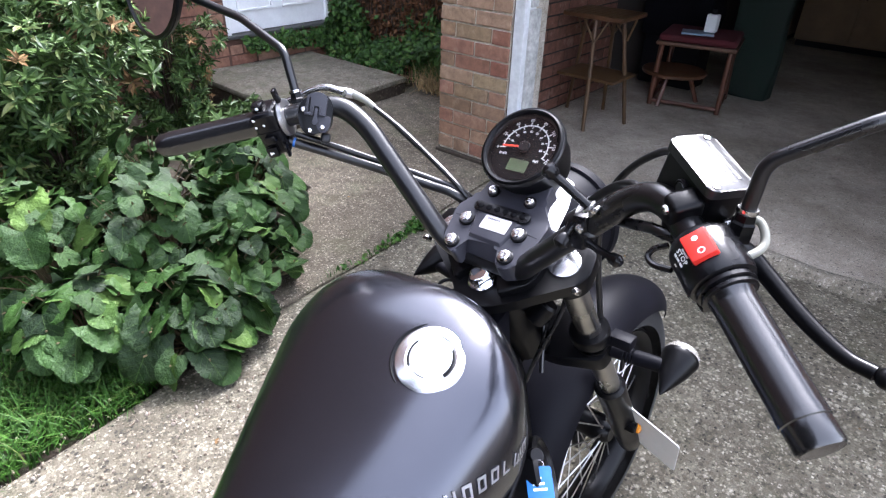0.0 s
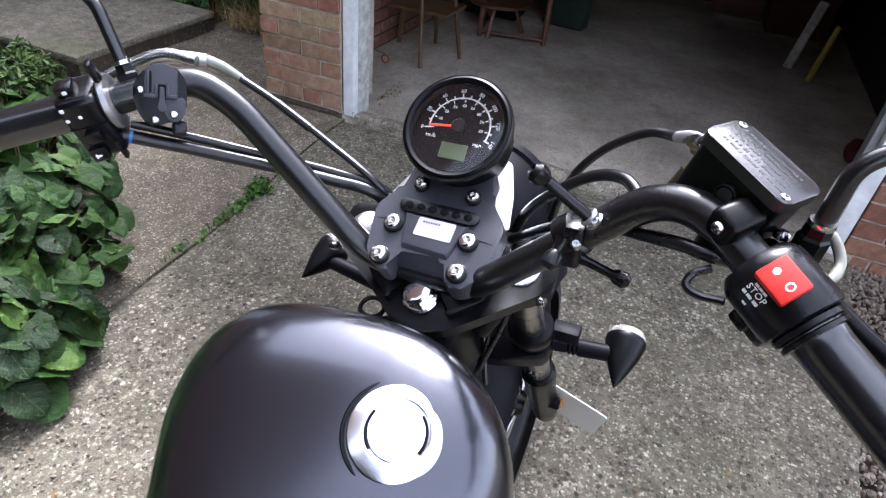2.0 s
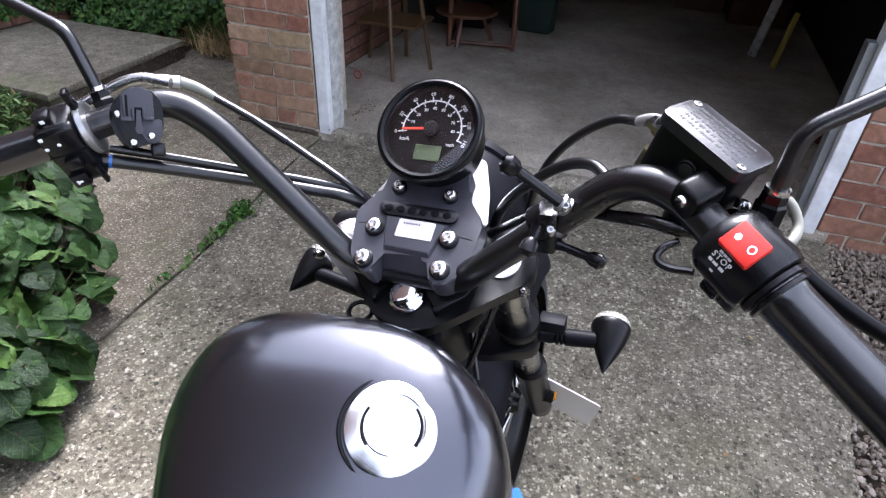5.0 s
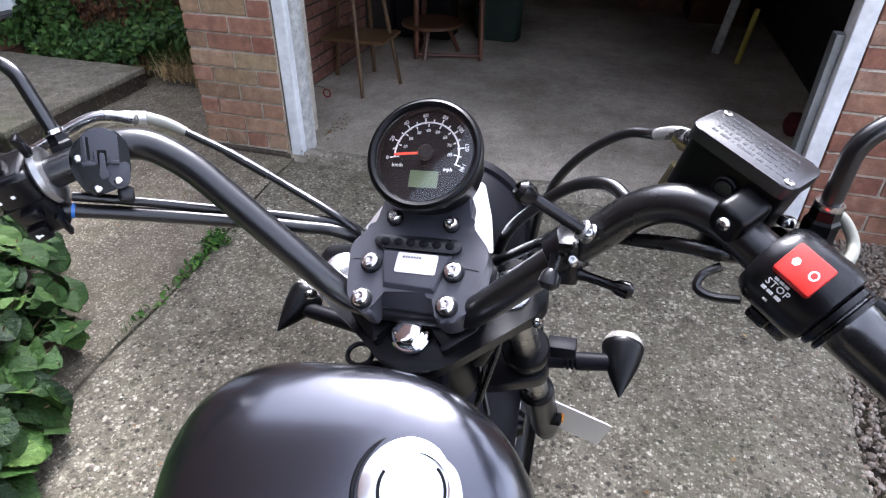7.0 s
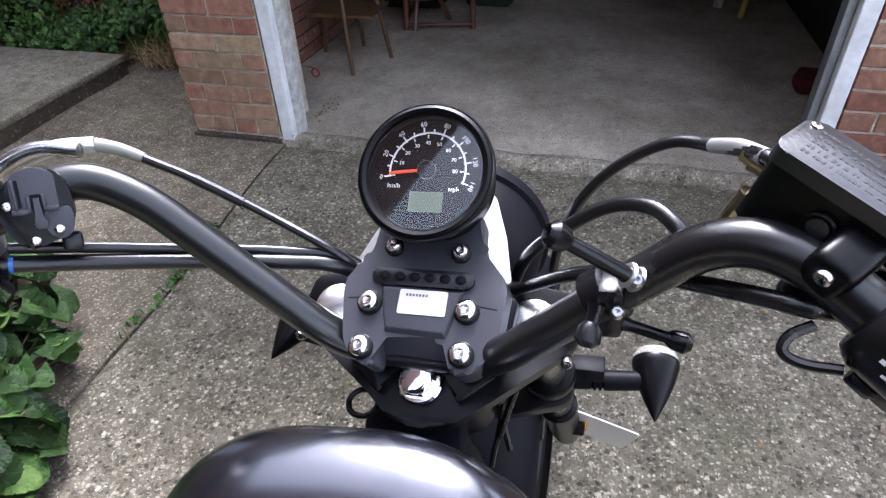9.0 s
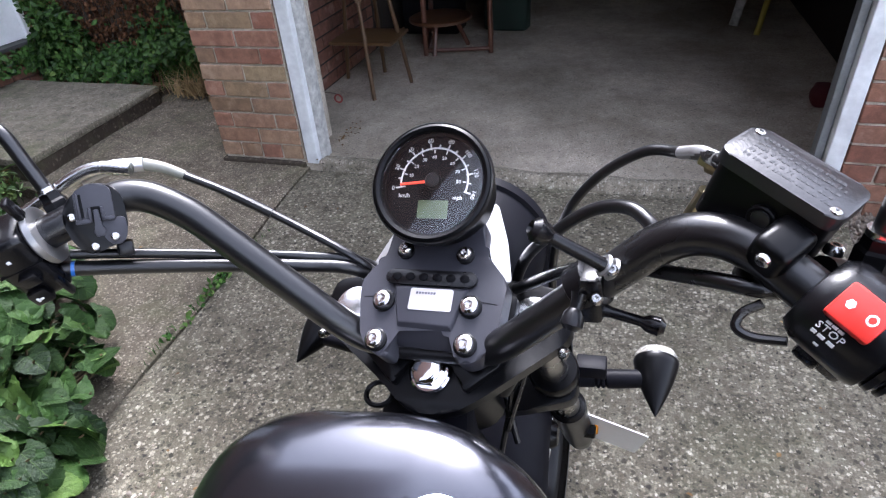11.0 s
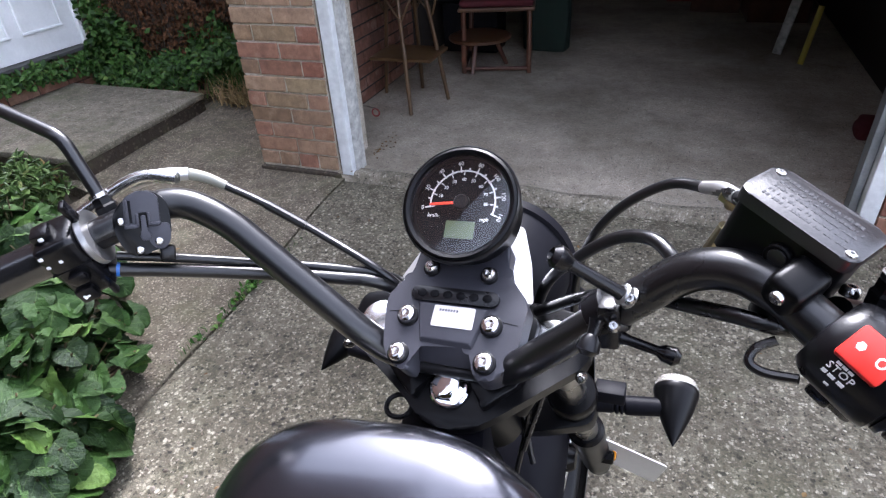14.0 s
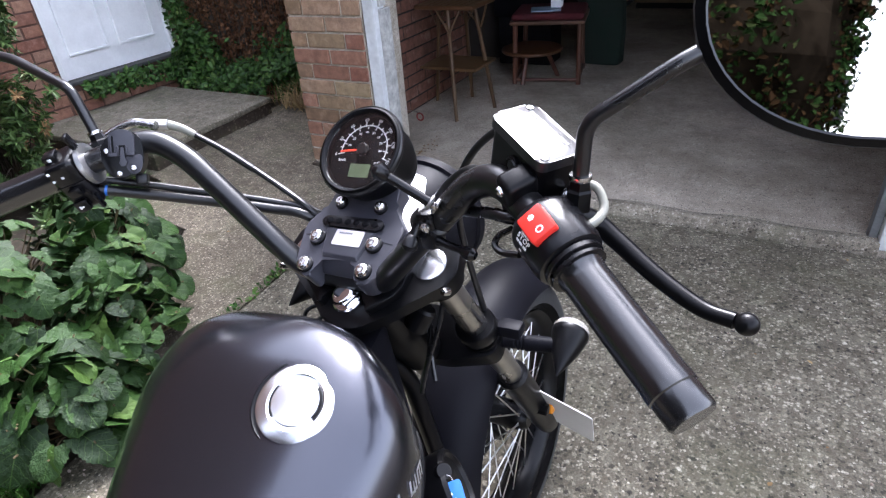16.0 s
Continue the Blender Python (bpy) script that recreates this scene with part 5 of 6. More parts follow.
# -- fork, wheel, fender --
D = Vector((0, 0.49, -0.872)).normalized()
AX = Vector((0, 0.345, 0.305))
for s in (-1, 1):
    top = Vector((s * 0.093, 0.018, 0.884))
    at = lambda d: top + D * d
    bpart("fork_cap", bm_lathe([(0.023, -0.012), (0.023, 0.0), (0.0215, 0.004), (0.0165, 0.0055), (0.0004, 0.006)], 32, along(at(0.006), at(-0.1))), M_CAP, STEER, "chrome fork cap")
    bpart("clamp_boss", bm_lathe([(0.030, 0.0), (0.031, 0.004), (0.031, 0.03), (0.027, 0.034)], 32, along(at(0.012), at(0.2))), M_BLACK, STEER)
    bpart("fork_tube", bm_tube([at(0.01), at(0.40)], 0.0185, 28), M_STANCHION, STEER, "worn bright fork tube")
    bpart("fork_collar", bm_lathe([(0.026, -0.012), (0.0275, -0.006), (0.0275, 0.008), (0.0255, 0.012)], 28, along(at(0.222), at(0.3))), M_BLACK, STEER, "black collar of the lower clamp")
    bpart("fork_leg", bm_lathe([(0.022, -0.006), (0.027, 0.0), (0.0275, 0.012), (0.0265, 0.03), (0.0255, 0.22), (0.023, 0.27), (0.014, 0.29)], 28, along(at(0.375), at(0.7))), M_BLACK, STEER, "black lower fork leg")
    bolt(STEER @ Matrix.Translation((s * 0.124, 0.0, 0.86)) @ pose(0, 0, 0, 60, 0, 0), 0, 0, 0, 0.0055, 0.012)
    # turn signal
    st, en = (Vector((0.112, 0.135, 0.684)), Vector((0.196, 0.143, 0.688))) if s > 0 else (Vector((-0.112, 0.135, 0.690)), Vector((-0.252, 0.143, 0.712)))
    sig = bpart("turn_signal", bm_lathe([(0.0062, 0.0), (0.0105, 0.004), (0.0105, 0.026), (0.0088, 0.028), (0.0118, 0.030), (0.0118, 0.032), (0.0088, 0.034), (0.0118, 0.036), (0.0118, 0.038), (0.0088, 0.040), (0.0118, 0.042), (0.0122, 0.046), (0.0112, (en - st).length)], 24, along(st, en)), M_FENDER, STEER, "bullet-shaped black turn signal")
    tip, nose = (Vector((0.211, 0.100, 0.671)), Vector((0.211, 0.182, 0.700))) if s > 0 else (Vector((-0.267, 0.100, 0.698)), Vector((-0.243, 0.180, 0.722)))
    bpart("bullet", bm_lathe([(0.0006, 0.0), (0.004, 0.006), (0.013, 0.025), (0.021, 0.045), (0.0262, 0.064), (0.0272, 0.07), (0.026, 0.0735)], 36, along(tip, nose)), M_BLACK, STEER, "", sig)
    bpart("lens", bm_lathe([(0.0258, 0.073), (0.0262, 0.077), (0.0225, 0.084), (0.012, 0.0885), (0.0004, 0.09)], 32, along(tip, nose)), M_LENS, STEER, "clear lens", sig)
    bpart("bracket", bm_box((0.0, -0.012, -0.008), (0.036, 0.012, 0.010), 0.002, m=pose(s * 0.118 if s > 0 else -0.154, 0.128, 0.715)), M_FENDER, STEER, "", sig)
    bpart("clip", bm_lathe([(0.0285, -0.012), (0.0305, -0.009), (0.0305, 0.009), (0.0285, 0.012)], 24, along(at(0.185), at(0.3))), M_BLACK, STEER, "", sig)
    bpart("reflector", bm_lathe([(0.0135, 0.0), (0.0135, 0.005), (0.011, 0.0065)], 24, pose(s * 0.124, 0.284, 0.418, 0, s * 90, 0)), M_ORANGE, STEER, "round amber side reflector")
    bpart("axle_nut", bm_lathe([(0.011, 0.0), (0.011, 0.018), (0.008, 0.02)], 6, pose(s * 0.108, 0.262, 0.43, 0, s * 90, 0)), M_BLACK, STEER)
ex_ = Vector((0.098, 0.0, -0.039)).normalized()
ey_ = Vector((-0.13, 0.46, -0.87)).normalized()
ez_ = ex_.cross(ey_).normalized()
PLT = STEER @ Matrix(((ex_.x, ey_.x, ez_.x, 0.151), (ex_.y, ey_.y, ez_.y, 0.291), (ex_.z, ey_.z, ez_.z, 0.395), (0, 0, 0, 1)))
bpart("side_plate", plate(rounded(rect(0.108, 0.155), 0.008), -0.001, 0.0012, 0.0005), M_PLATE, PLT, "plain white plate bolted to the fork leg")

WHEEL = STEER @ Matrix.Translation(AX) @ pose(0, 0, 0, 0, 90, 0)
wheel = bpart("front_wheel", bm_lathe([(0.0, -0.05), (0.02, -0.05), (0.026, -0.042), (0.03, -0.03), (0.03, 0.03), (0.026, 0.042), (0.02, 0.05), (0.0, 0.05)], 24, cap=False), M_BLACK, WHEEL, "spoked front wheel")
prof = []
for i in range(17):
    a = radians(-100 + 200 * i / 16)
    prof.append((0.252 + 0.050 * math.cos(a), 0.05 * math.sin(a)))
bpart("tyre", bm_lathe(prof, 72, cap=False), M_TYRE, WHEEL, "black road tyre", wheel)
bm = bmesh.new()
for i in range(44):
    a = 2 * math.pi * i / 44
    for s in (-1, 1):
        add_box(bm, (-0.004, -0.012, -0.0012), (0.004, 0.012, 0.0012), m=pose(0, 0, 0, 0, 0, math.degrees(a) + s * 1.5) @ pose(0.300, 0, s * 0.016, 0, s * -18, 0) @ pose(0, 0, 0, s * 30, 0, 0))
bpart("tread_block", bm, M_TYRE, WHEEL, "", wheel)
bpart("rim", bm_lathe([(0.218, -0.032), (0.226, -0.036), (0.228, -0.03), (0.214, -0.02), (0.208, 0.0), (0.214, 0.02), (0.228, 0.03), (0.226, 0.036), (0.218, 0.032), (0.206, 0.02), (0.2, 0.0), (0.206, -0.02), (0.218, -0.032)], 64, cap=False), M_BLACK, WHEEL, "black wheel rim", wheel)
for i in range(36):
    a0 = 2 * math.pi * i / 36
    s = 1 if i % 2 else -1
    a1 = a0 + (0.28 if i % 4 < 2 else -0.28)
    bpart("spoke", bm_tube([(0.026 * math.cos(a1), 0.026 * math.sin(a1), s * 0.036), (0.208 * math.cos(a0), 0.208 * math.sin(a0), s * 0.006)], 0.0016, 6), M_SPOKE, WHEEL, "", wheel)
disc = bpart("brake_disc", bm_lathe([(0.055, -0.002), (0.125, -0.002), (0.125, 0.002), (0.055, 0.002), (0.055, -0.002)], 56, pose(0, 0, -0.058), cap=False), M_STEEL, WHEEL, "steel brake disc", wheel)
bpart("caliper", bm_box((-0.035, -0.028, -0.02), (0.035, 0.028, 0.02), 0.008, m=pose(0.10, 0.05, -0.06, 0, 0, 25)), M_BLACK, WHEEL, "", wheel)
# fender: a curved shell over the tyre
bm = bmesh.new()
rings = []
NF = 40
for i in range(NF + 1):
    a = radians(38 + (205 - 38) * i / NF)
    taper = min(1, 0.55 + 0.45 * math.sin(math.pi * min(1, (i + 1.5) / 9) / 2)) * min(1, 0.7 + 0.3 * min(1, (NF - i + 1) / 6))
    ring = []
    for side in (1, 0.955):
        for j in range(15):
            b = radians(-82 + 164 * j / 14) * (1 if side == 1 else -1)
            rr = 0.275 + 0.062 * math.cos(b) * side
            x = 0.072 * taper * math.sin(b) * side
            ring.append(bm.verts.new((x, AX.y + rr * math.cos(a), AX.z + rr * math.sin(a))))
    rings.append(ring)
for a, b in zip(rings, rings[1:]):
    m_ = len(a)
    for j in range(m_):
        bm.faces.new((a[j], a[(j + 1) % m_], b[(j + 1) % m_], b[j]))
for r in (rings[0], rings[-1]):
    for j in range(14):
        bm.faces.new((r[j], r[j + 1], r[28 - j], r[29 - j]))
bpart("fender", bm, M_FENDER, STEER, "satin black front fender", crease=60)
# small looped strap by the neck
bpart("cable_guide", bm_tube([(-0.055 + 0.014 * math.cos(a), -0.042 + 0.012 * math.sin(a), 0.822 + 0.004 * math.sin(a)) for a in [i * math.pi / 8 for i in range(17)]], 0.0028, 8), M_BLACK, STEER)
# tangle of cables and bracket behind the clamp
for k, (a, b, c) in enumerate((((0.03, 0.06, 0.86), (0.055, 0.05, 0.76), (0.04, 0.02, 0.66)), ((-0.02, 0.06, 0.86), (0.03, 0.07, 0.78), (0.06, 0.03, 0.68)), ((0.05, 0.055, 0.87), (0.075, 0.06, 0.80), (0.05, 0.03, 0.70)))):
    bpart("cable", bm_tube(smooth_path([a, b, c], 6), 0.0035, 8), M_RUBBER, STEER)
bpart("ignition_lock", bm_lathe([(0.016, 0.0), (0.016, 0.03), (0.013, 0.034)], 24, pose(0.045, 0.03, 0.77, -20, 30, 0)), M_BLACK, STEER, "black lock barrel")
# rear, out of sight: seat, wheel and stand that carry the machine
bm = bmesh.new()
add_box(bm, (-0.15, -1.05, 0.66), (0.09, -0.56, 0.75), 0.035, 4)
bpart("seat", bm, M_RUBBER, BODY, "black saddle")
RW = BODY @ pose(-0.03, -1.12, 0.30, 0, 90, 0)
rear = bpart("rear_wheel", bm_lathe([(0.03, -0.06), (0.2, -0.02), (0.2, 0.02), (0.03, 0.06)], 40), M_BLACK, RW, "rear wheel")
bpart("tyre", bm_lathe([(0.2, -0.055), (0.27, -0.065), (0.298, -0.03), (0.302, 0), (0.298, 0.03), (0.27, 0.065), (0.2, 0.055)], 56, cap=False), M_TYRE, RW, "", rear)
for s in (-1, 1):
    bpart("swing_arm", bm_tube([(-0.03 + s * 0.09, -0.5, 0.3), (-0.03 + s * 0.09, -1.12, 0.3)], 0.02, 12), M_BLACK, BODY)
bpart("side_stand", bm_tube([(-0.12, -0.5, 0.26), (-0.25, -0.46, 0.03), (-0.27, -0.46, 0.025)], 0.011, 10), M_BLACK, BODY)

# ---- plants ----
def leaf_mesh(name, mat, length, width, lobes=0.12, cup=0.25, droop=0.3, seed=0, heart=True, nl=16, nw=13):
    """A heart-shaped blade with a folded midrib, toothed wavy edge, puckered veins and drooping tip; its stalk joins at the origin, y runs to the tip."""
    rnd = random.Random(seed)
    ph = rnd.uniform(0, 6)
    bm = bmesh.new()
    rows_ = []
    for i in range(nl + 1):
        t = i / nl
        w = width * 0.5 * max(0.0, 1 - abs((t - 0.42) / 0.58) ** 2.1) ** 0.5
        row = []
        for j in range(nw):
            q = j / (nw - 1) * 2 - 1
            y = length * t
            if heart and t < 0.3:
                y -= length * 0.26 * abs(q) ** 1.4 * (1 - t / 0.3) * 1.1
            tooth = (0.055 if (i + (q > 0)) % 2 else -0.03) * abs(q) ** 6
            edge = 1 + lobes * math.sin(9 * t + ph + (2 if q > 0 else 0)) * abs(q) + tooth
            x = q * w * edge
            edge_wave = noise.noise(Vector((q * 2.2 + ph, t * 5, seed)))
            x += 0.025 * width * noise.noise(Vector((q * 3, t * 11, seed + 5))) * abs(q)
            pucker = math.cos((t - 0.55 * abs(q)) * 22 + 0.6 * edge_wave) * (0.35 + 0.65 * abs(q)) * (1 - abs(q) ** 8 * 0.4)
            z = cup * abs(x) - droop * length * t * t + 0.04 * length * edge_wave * (0.3 + abs(q)) + 0.035 * length * math.sin(9 * t + ph + q * 2) * abs(q) + 0.016 * length * pucker
            row.append(bm.verts.new((x, y, z)))
        rows_.append(row)
    for a, b in zip(rows_, rows_[1:]):
        for j in range(nw - 1):
            bm.faces.new((a[j], a[j + 1], b[j + 1], b[j]))
    bmesh.ops.remove_doubles(bm, verts=bm.verts, dist=0.0004)
    me = bpy.data.meshes.new(name)
    bm.to_mesh(me)
    bm.free()
    me.materials.append(mat)
    me.polygons.foreach_set("use_smooth", [True] * len(me.polygons))
    return me


BROAD = [leaf_mesh("leaf", M_LEAF, L * 0.82, W * 0.87, 0.035, c, d, i) for i, (L, W, c, d) in enumerate(((0.122, 0.12, 0.25, 0.25), (0.106, 0.108, 0.35, 0.4), (0.135, 0.125, 0.12, 0.45), (0.09, 0.088, 0.4, 0.2), (0.115, 0.11, -0.12, 0.5), (0.073, 0.07, 0.3, 0.15)))]


def broad_plant(cx, cy, spread, height, count, seed):
    """A mound of broad leaves on stalks from one crown."""
    rnd = random.Random(seed)
    z0 = -0.05
    pl = empty("broad_leaved_plant", Matrix.Translation((cx, cy, z0)), "low mound of broad crinkled green leaves at the path", "plant", "plants along the path")
    stems = bmesh.new()
    for i in range(count):
        a = rnd.uniform(0, 2 * math.pi)
        q = math.sqrt(rnd.uniform(0.0, 1))
        r = spread * q
        h = height * (1 - 0.75 * q ** 2.2) * rnd.uniform(0.72, 1.12) + 0.02
        tip = Vector((r * math.cos(a), r * math.sin(a), h))
        add_tube(stems, [(rnd.uniform(-0.03, 0.03), rnd.uniform(-0.03, 0.03), 0.0), tip * 0.55 + Vector((0, 0, h * 0.22)), tip], 0.0028, 4, cap=False)
        ob = new("leaf", rnd.choice(BROAD))
        ob.parent = pl
        tilt = rnd.uniform(-34, 22) - 22 * q
        s = rnd.uniform(0.65, 1.25)
        ob.matrix_basis = Matrix.Translation(tip) @ pose(0, 0, 0, 0, 0, math.degrees(a) - 90 + rnd.uniform(-45, 45)) @ pose(0, 0, 0, tilt, rnd.uniform(-25, 25), 0) @ Matrix.Translation((0, -0.05 * s, 0)) @ Matrix.Scale(s, 4)
    part("stem", stems, M_STEM, pl)
    return pl


for i, (cx, cy, sp, h, n) in enumerate(((0.08, -1.78, 0.23, 0.27, 62), (-0.02, -1.55, 0.22, 0.28, 56), (-0.27, -1.37, 0.25, 0.33, 60), (-0.52, -1.18, 0.25, 0.32, 50), (-0.3, -1.72, 0.28, 0.42, 62), (-0.12, -2.02, 0.22, 0.27, 52), (-0.62, -1.52, 0.28, 0.45, 50), (-0.5, -1.98, 0.28, 0.4, 48), (-0.8, -1.05, 0.22, 0.3, 34))):
    broad_plant(cx, cy, sp, h, int(n * 1.45), 40 + i)


def scatter_leaves(bm, place, count, size, rnd, tilt=50, folded=True):
    """Many small pointed leaves in one mesh; place() gives a point and a way to face."""
    for i in range(count):
        p, out = place()
        s = size * rnd.uniform(0.6, 1.35)
        yaw = rnd.uniform(0, 360)
        m = Matrix.Translation(p) @ Vector(out).to_track_quat("Z", "Y").to_matrix().to_4x4() @ pose(0, 0, 0, rnd.uniform(-tilt, tilt), rnd.uniform(-tilt, tilt), yaw)
        pts = [(0, -0.1, 0), (0.32, 0.25, 0.08), (0.26, 0.62, 0.06), (0, 1.0, -0.1), (-0.26, 0.62, 0.06), (-0.32, 0.25, 0.08), (0, 0.4, -0.02)]
        vs = [bm.verts.new(m @ Vector((x * s, y * s, z * s))) for x, y, z in pts]
        for a, b in ((0, 1), (1, 2), (2, 3), (3, 4), (4, 5), (5, 0)):
            bm.faces.new((vs[a], vs[b], vs[6]))


def shrub(name, cx, cy, z0, rx, ry, h, leaves, size, seed, label, mat, dry=0.0):
    """A woody bush: stems, and an uneven crown of small leaves in clumps."""
    rnd = random.Random(seed)
    root = empty(name, Matrix.Translation((cx, cy, z0)), label, "shrub")
    wood, crown, brown = bmesh.new(), bmesh.new(), bmesh.new()
    tips = []
    for i in range(44):
        a, q, t = rnd.uniform(0, 2 * math.pi), rnd.uniform(0.15, 1) ** 0.6, rnd.uniform(0.06, 1)
        rr = (0.55 + 0.45 * math.sin(math.pi * min(1, t * 0.9)))
        tip = Vector((rx * q * rr * math.cos(a), ry * q * rr * math.sin(a), h * t))
        mid = tip * 0.5 + Vector((rnd.uniform(-0.05, 0.05), rnd.uniform(-0.05, 0.05), h * 0.1))
        line = smooth_path([(rnd.uniform(-0.06, 0.06), rnd.uniform(-0.06, 0.06), 0), mid, tip], 4)
        add_tube(wood, line, [0.005 * (1 - 0.75 * k / (len(line) - 1)) for k in range(len(line))], 5, cap=False)
        r = rnd.uniform(0.10, 0.19) * (rx + ry)
        for k in range(max(4, leaves // (44 * 13))):
            d = Vector((rnd.gauss(0, 1), rnd.gauss(0, 1), rnd.gauss(0, 1) + 0.25)).normalized()
            p = tip + d * r * rnd.uniform(0.25, 1) ** 0.5
            p.z = max(0.03, p.z)
            tips.append((p, (d + Vector((0, 0, 0.9))).normalized()))

    def whorl(bm, p, up):
        """One shoot: narrow pointed leaves set round its tip."""
        turn = up.to_track_quat("Z", "Y").to_matrix().to_4x4()
        big = rnd.uniform(0.7, 1.3)
        for k in range(13):
            s = size * big * rnd.uniform(0.75, 1.25)
            m = Matrix.Translation(p - up * s * 0.55 * k / 13) @ turn @ pose(0, 0, 0, 0, 0, k * 137.5 + rnd.uniform(-20, 20)) @ pose(0, 0, 0, rnd.uniform(5, 62) - 34 * k / 13, rnd.uniform(-25, 25), 0)
            pts = [(0, 0.02, 0), (0.17, 0.33, 0.05), (0.15, 0.68, 0.03), (0, 1.08, -0.12), (-0.15, 0.68, 0.03), (-0.17, 0.33, 0.05), (0, 0.5, -0.02)]
            vs = [bm.verts.new(m @ Vector((x * s, y * s, z * s))) for x, y, z in pts]
            for i, j in ((0, 1), (1, 2), (2, 3), (3, 4), (4, 5), (5, 0)):
                bm.faces.new((vs[i], vs[j], vs[6]))

    for p, up in tips:
        whorl(brown if rnd.random() < dry else crown, p, up)
    part("stem", wood, M_BARK, root)
    part("crown", crown, mat, root)
    if dry:
        part("dry_foliage", brown, M_DRY, root, "brown withered leaves")
    return root


for sx, sy, rx, ry, h, n, size, seed, dry, words in (
        (-1.25, -1.6, 0.4, 0.42, 0.85, 12000, 0.05, 1, 0.03, "dense green shrub with narrow pointed leaves in the border"),
        (-1.8, -1.35, 0.4, 0.38, 1.0, 10000, 0.05, 2, 0.05, "loose green shrub with withered shoots by the house"),
        (-1.1, -2.15, 0.45, 0.42, 0.95, 12000, 0.05, 3, 0.04, "green shrub with a few withered shoots in the border"),
        (-2.1, -1.9, 0.5, 0.5, 1.6, 9000, 0.055, 6, 0.05, "tall green shrub against the house wall"),
        (-0.9, -2.75, 0.5, 0.45, 0.8, 3500, 0.07, 7, 0.05, "rounded green shrub in the border"),
        (-1.86, -0.8, 0.36, 0.3, 1.05, 9000, 0.045, 9, 0.05, "upright leafy shrub beside the concrete step"),
        (-1.32, -0.66, 0.2, 0.16, 0.24, 1500, 0.04, 12, 0.04, "low leafy weeds at the edge of the concrete step"),
        (-1.05, -0.95, 0.22, 0.2, 0.3, 1900, 0.045, 13, 0.06, "low leafy growth between the shrubs and the path")):
    shrub("leafy_shrub", sx, sy, -0.05, rx, ry, h, n, size, seed, words, M_LEAF_DARK, dry)
shrub("leafy_shrub", 2.95, -0.35, -0.1, 0.3, 0.35, 0.75, 1500, 0.06, 8, "dark green bush against the red brick wall", M_IVY)

# ivy on the garden wall, with brown stems and dead leaves among it
rnd = random.Random(21)
ivy = empty("ivy", Matrix(), "dark ivy with brown stems covering the garden wall", "ivy", kind="stuff")
bm, bd, bw = bmesh.new(), bmesh.new(), bmesh.new()


def on_wall(lo=0.0, hi=1.7):
    x, z = rnd.uniform(-2.44, -0.9), rnd.uniform(lo, hi)
    k = noise.noise(Vector((x * 2.2, z * 2.2, 4)))
    return Vector((x, 1.12 - rnd.uniform(0, 0.1) - 0.08 * max(0, k), z)), (rnd.uniform(-0.4, 0.4), -1, 0.5)


def ivy_place():
    """Thick towards the pier, a few strands over the withered middle of the wall."""
    while True:
        p, d = on_wall()
        k = noise.noise(Vector((p.x * 4.5, p.z * 2.6, 9))) + 0.4 * noise.noise(Vector((p.x * 13, p.z * 9, 2)))
        if k > (0.34 if p.x < -1.66 else 0.06):
            return p - Vector((0, 0.03, 0)), d


def corner_place():
    """Up the house wall between door and garden wall, trailing over the door's edge."""
    while True:
        y, z = rnd.uniform(0.72, 1.12), rnd.uniform(0.1, 1.7)
        edge = 0.9 - 0.09 * min(1, max(0, z - 0.35) * 1.6) + 0.07 * noise.noise(Vector((z * 6, 3, 1)))
        if y > edge:
            return Vector((-2.44 + rnd.uniform(0.0, 0.07) + 0.1 * max(0, y - 0.95), y, z)), (1, -0.3, 0.4)


scatter_leaves(bm, ivy_place, 3600, 0.038, rnd, 45)
scatter_leaves(bm, corner_place, 2400, 0.04, rnd, 45)
scatter_leaves(bd, on_wall, 15000, 0.027, rnd, 65)
for i in range(150):
    x = rnd.uniform(-2.4, -0.9)
    add_tube(bw, smooth_path([(x, 1.1, -0.05), (x + rnd.uniform(-0.1, 0.1), 1.07, 0.5), (x + rnd.uniform(-0.25, 0.25), 1.09, rnd.uniform(0.9, 1.8))], 5), 0.005, 5, cap=False)
part("ivy_leaves", bm, M_IVY, ivy)
part("dead_leaves", bd, M_IVY_DEAD, ivy, "brown dead leaves")
part("ivy_stems", bw, M_BARK, ivy)

# ground ivy bank between step, garden wall and pier
bank = empty("ground_ivy", Matrix(), "bank of glossy ivy on the ground behind the step", "ivy", kind="stuff")
bm = bmesh.new()


def bank_place():
    x, y = rnd.uniform(-2.3, -0.6), rnd.uniform(0.69, 1.12)
    if x > -1.45:
        y = rnd.uniform(0.86, 1.12)
    rise = 0.12 + 0.2 * min(1, max(0, (x + 2.0) / 0.7)) + 0.06 * noise.noise(Vector((x * 7, y * 7, 0)))
    z = 0.03 + rise * ((y - 0.66) / 0.46) ** 0.8 + 0.07 * rnd.random()
    return Vector((x, y, z)), (rnd.uniform(-0.4, 0.4), -0.6, 0.9)


def mound_place():
    """The bushy heap in the corner at the end of the step."""
    a, e = rnd.uniform(0, 2 * math.pi), rnd.uniform(0.05, 1) * math.pi / 2
    d = Vector((math.cos(a) * math.cos(e), math.sin(a) * math.cos(e), math.sin(e)))
    r = 1 + 0.25 * noise.noise(d * 3)
    return Vector((-2.23 + 0.2 * r * d.x, 0.92 + 0.2 * r * d.y, 0.05 + 0.42 * r * d.z * rnd.uniform(0.7, 1))), (d.x, d.y, d.z + 0.5)


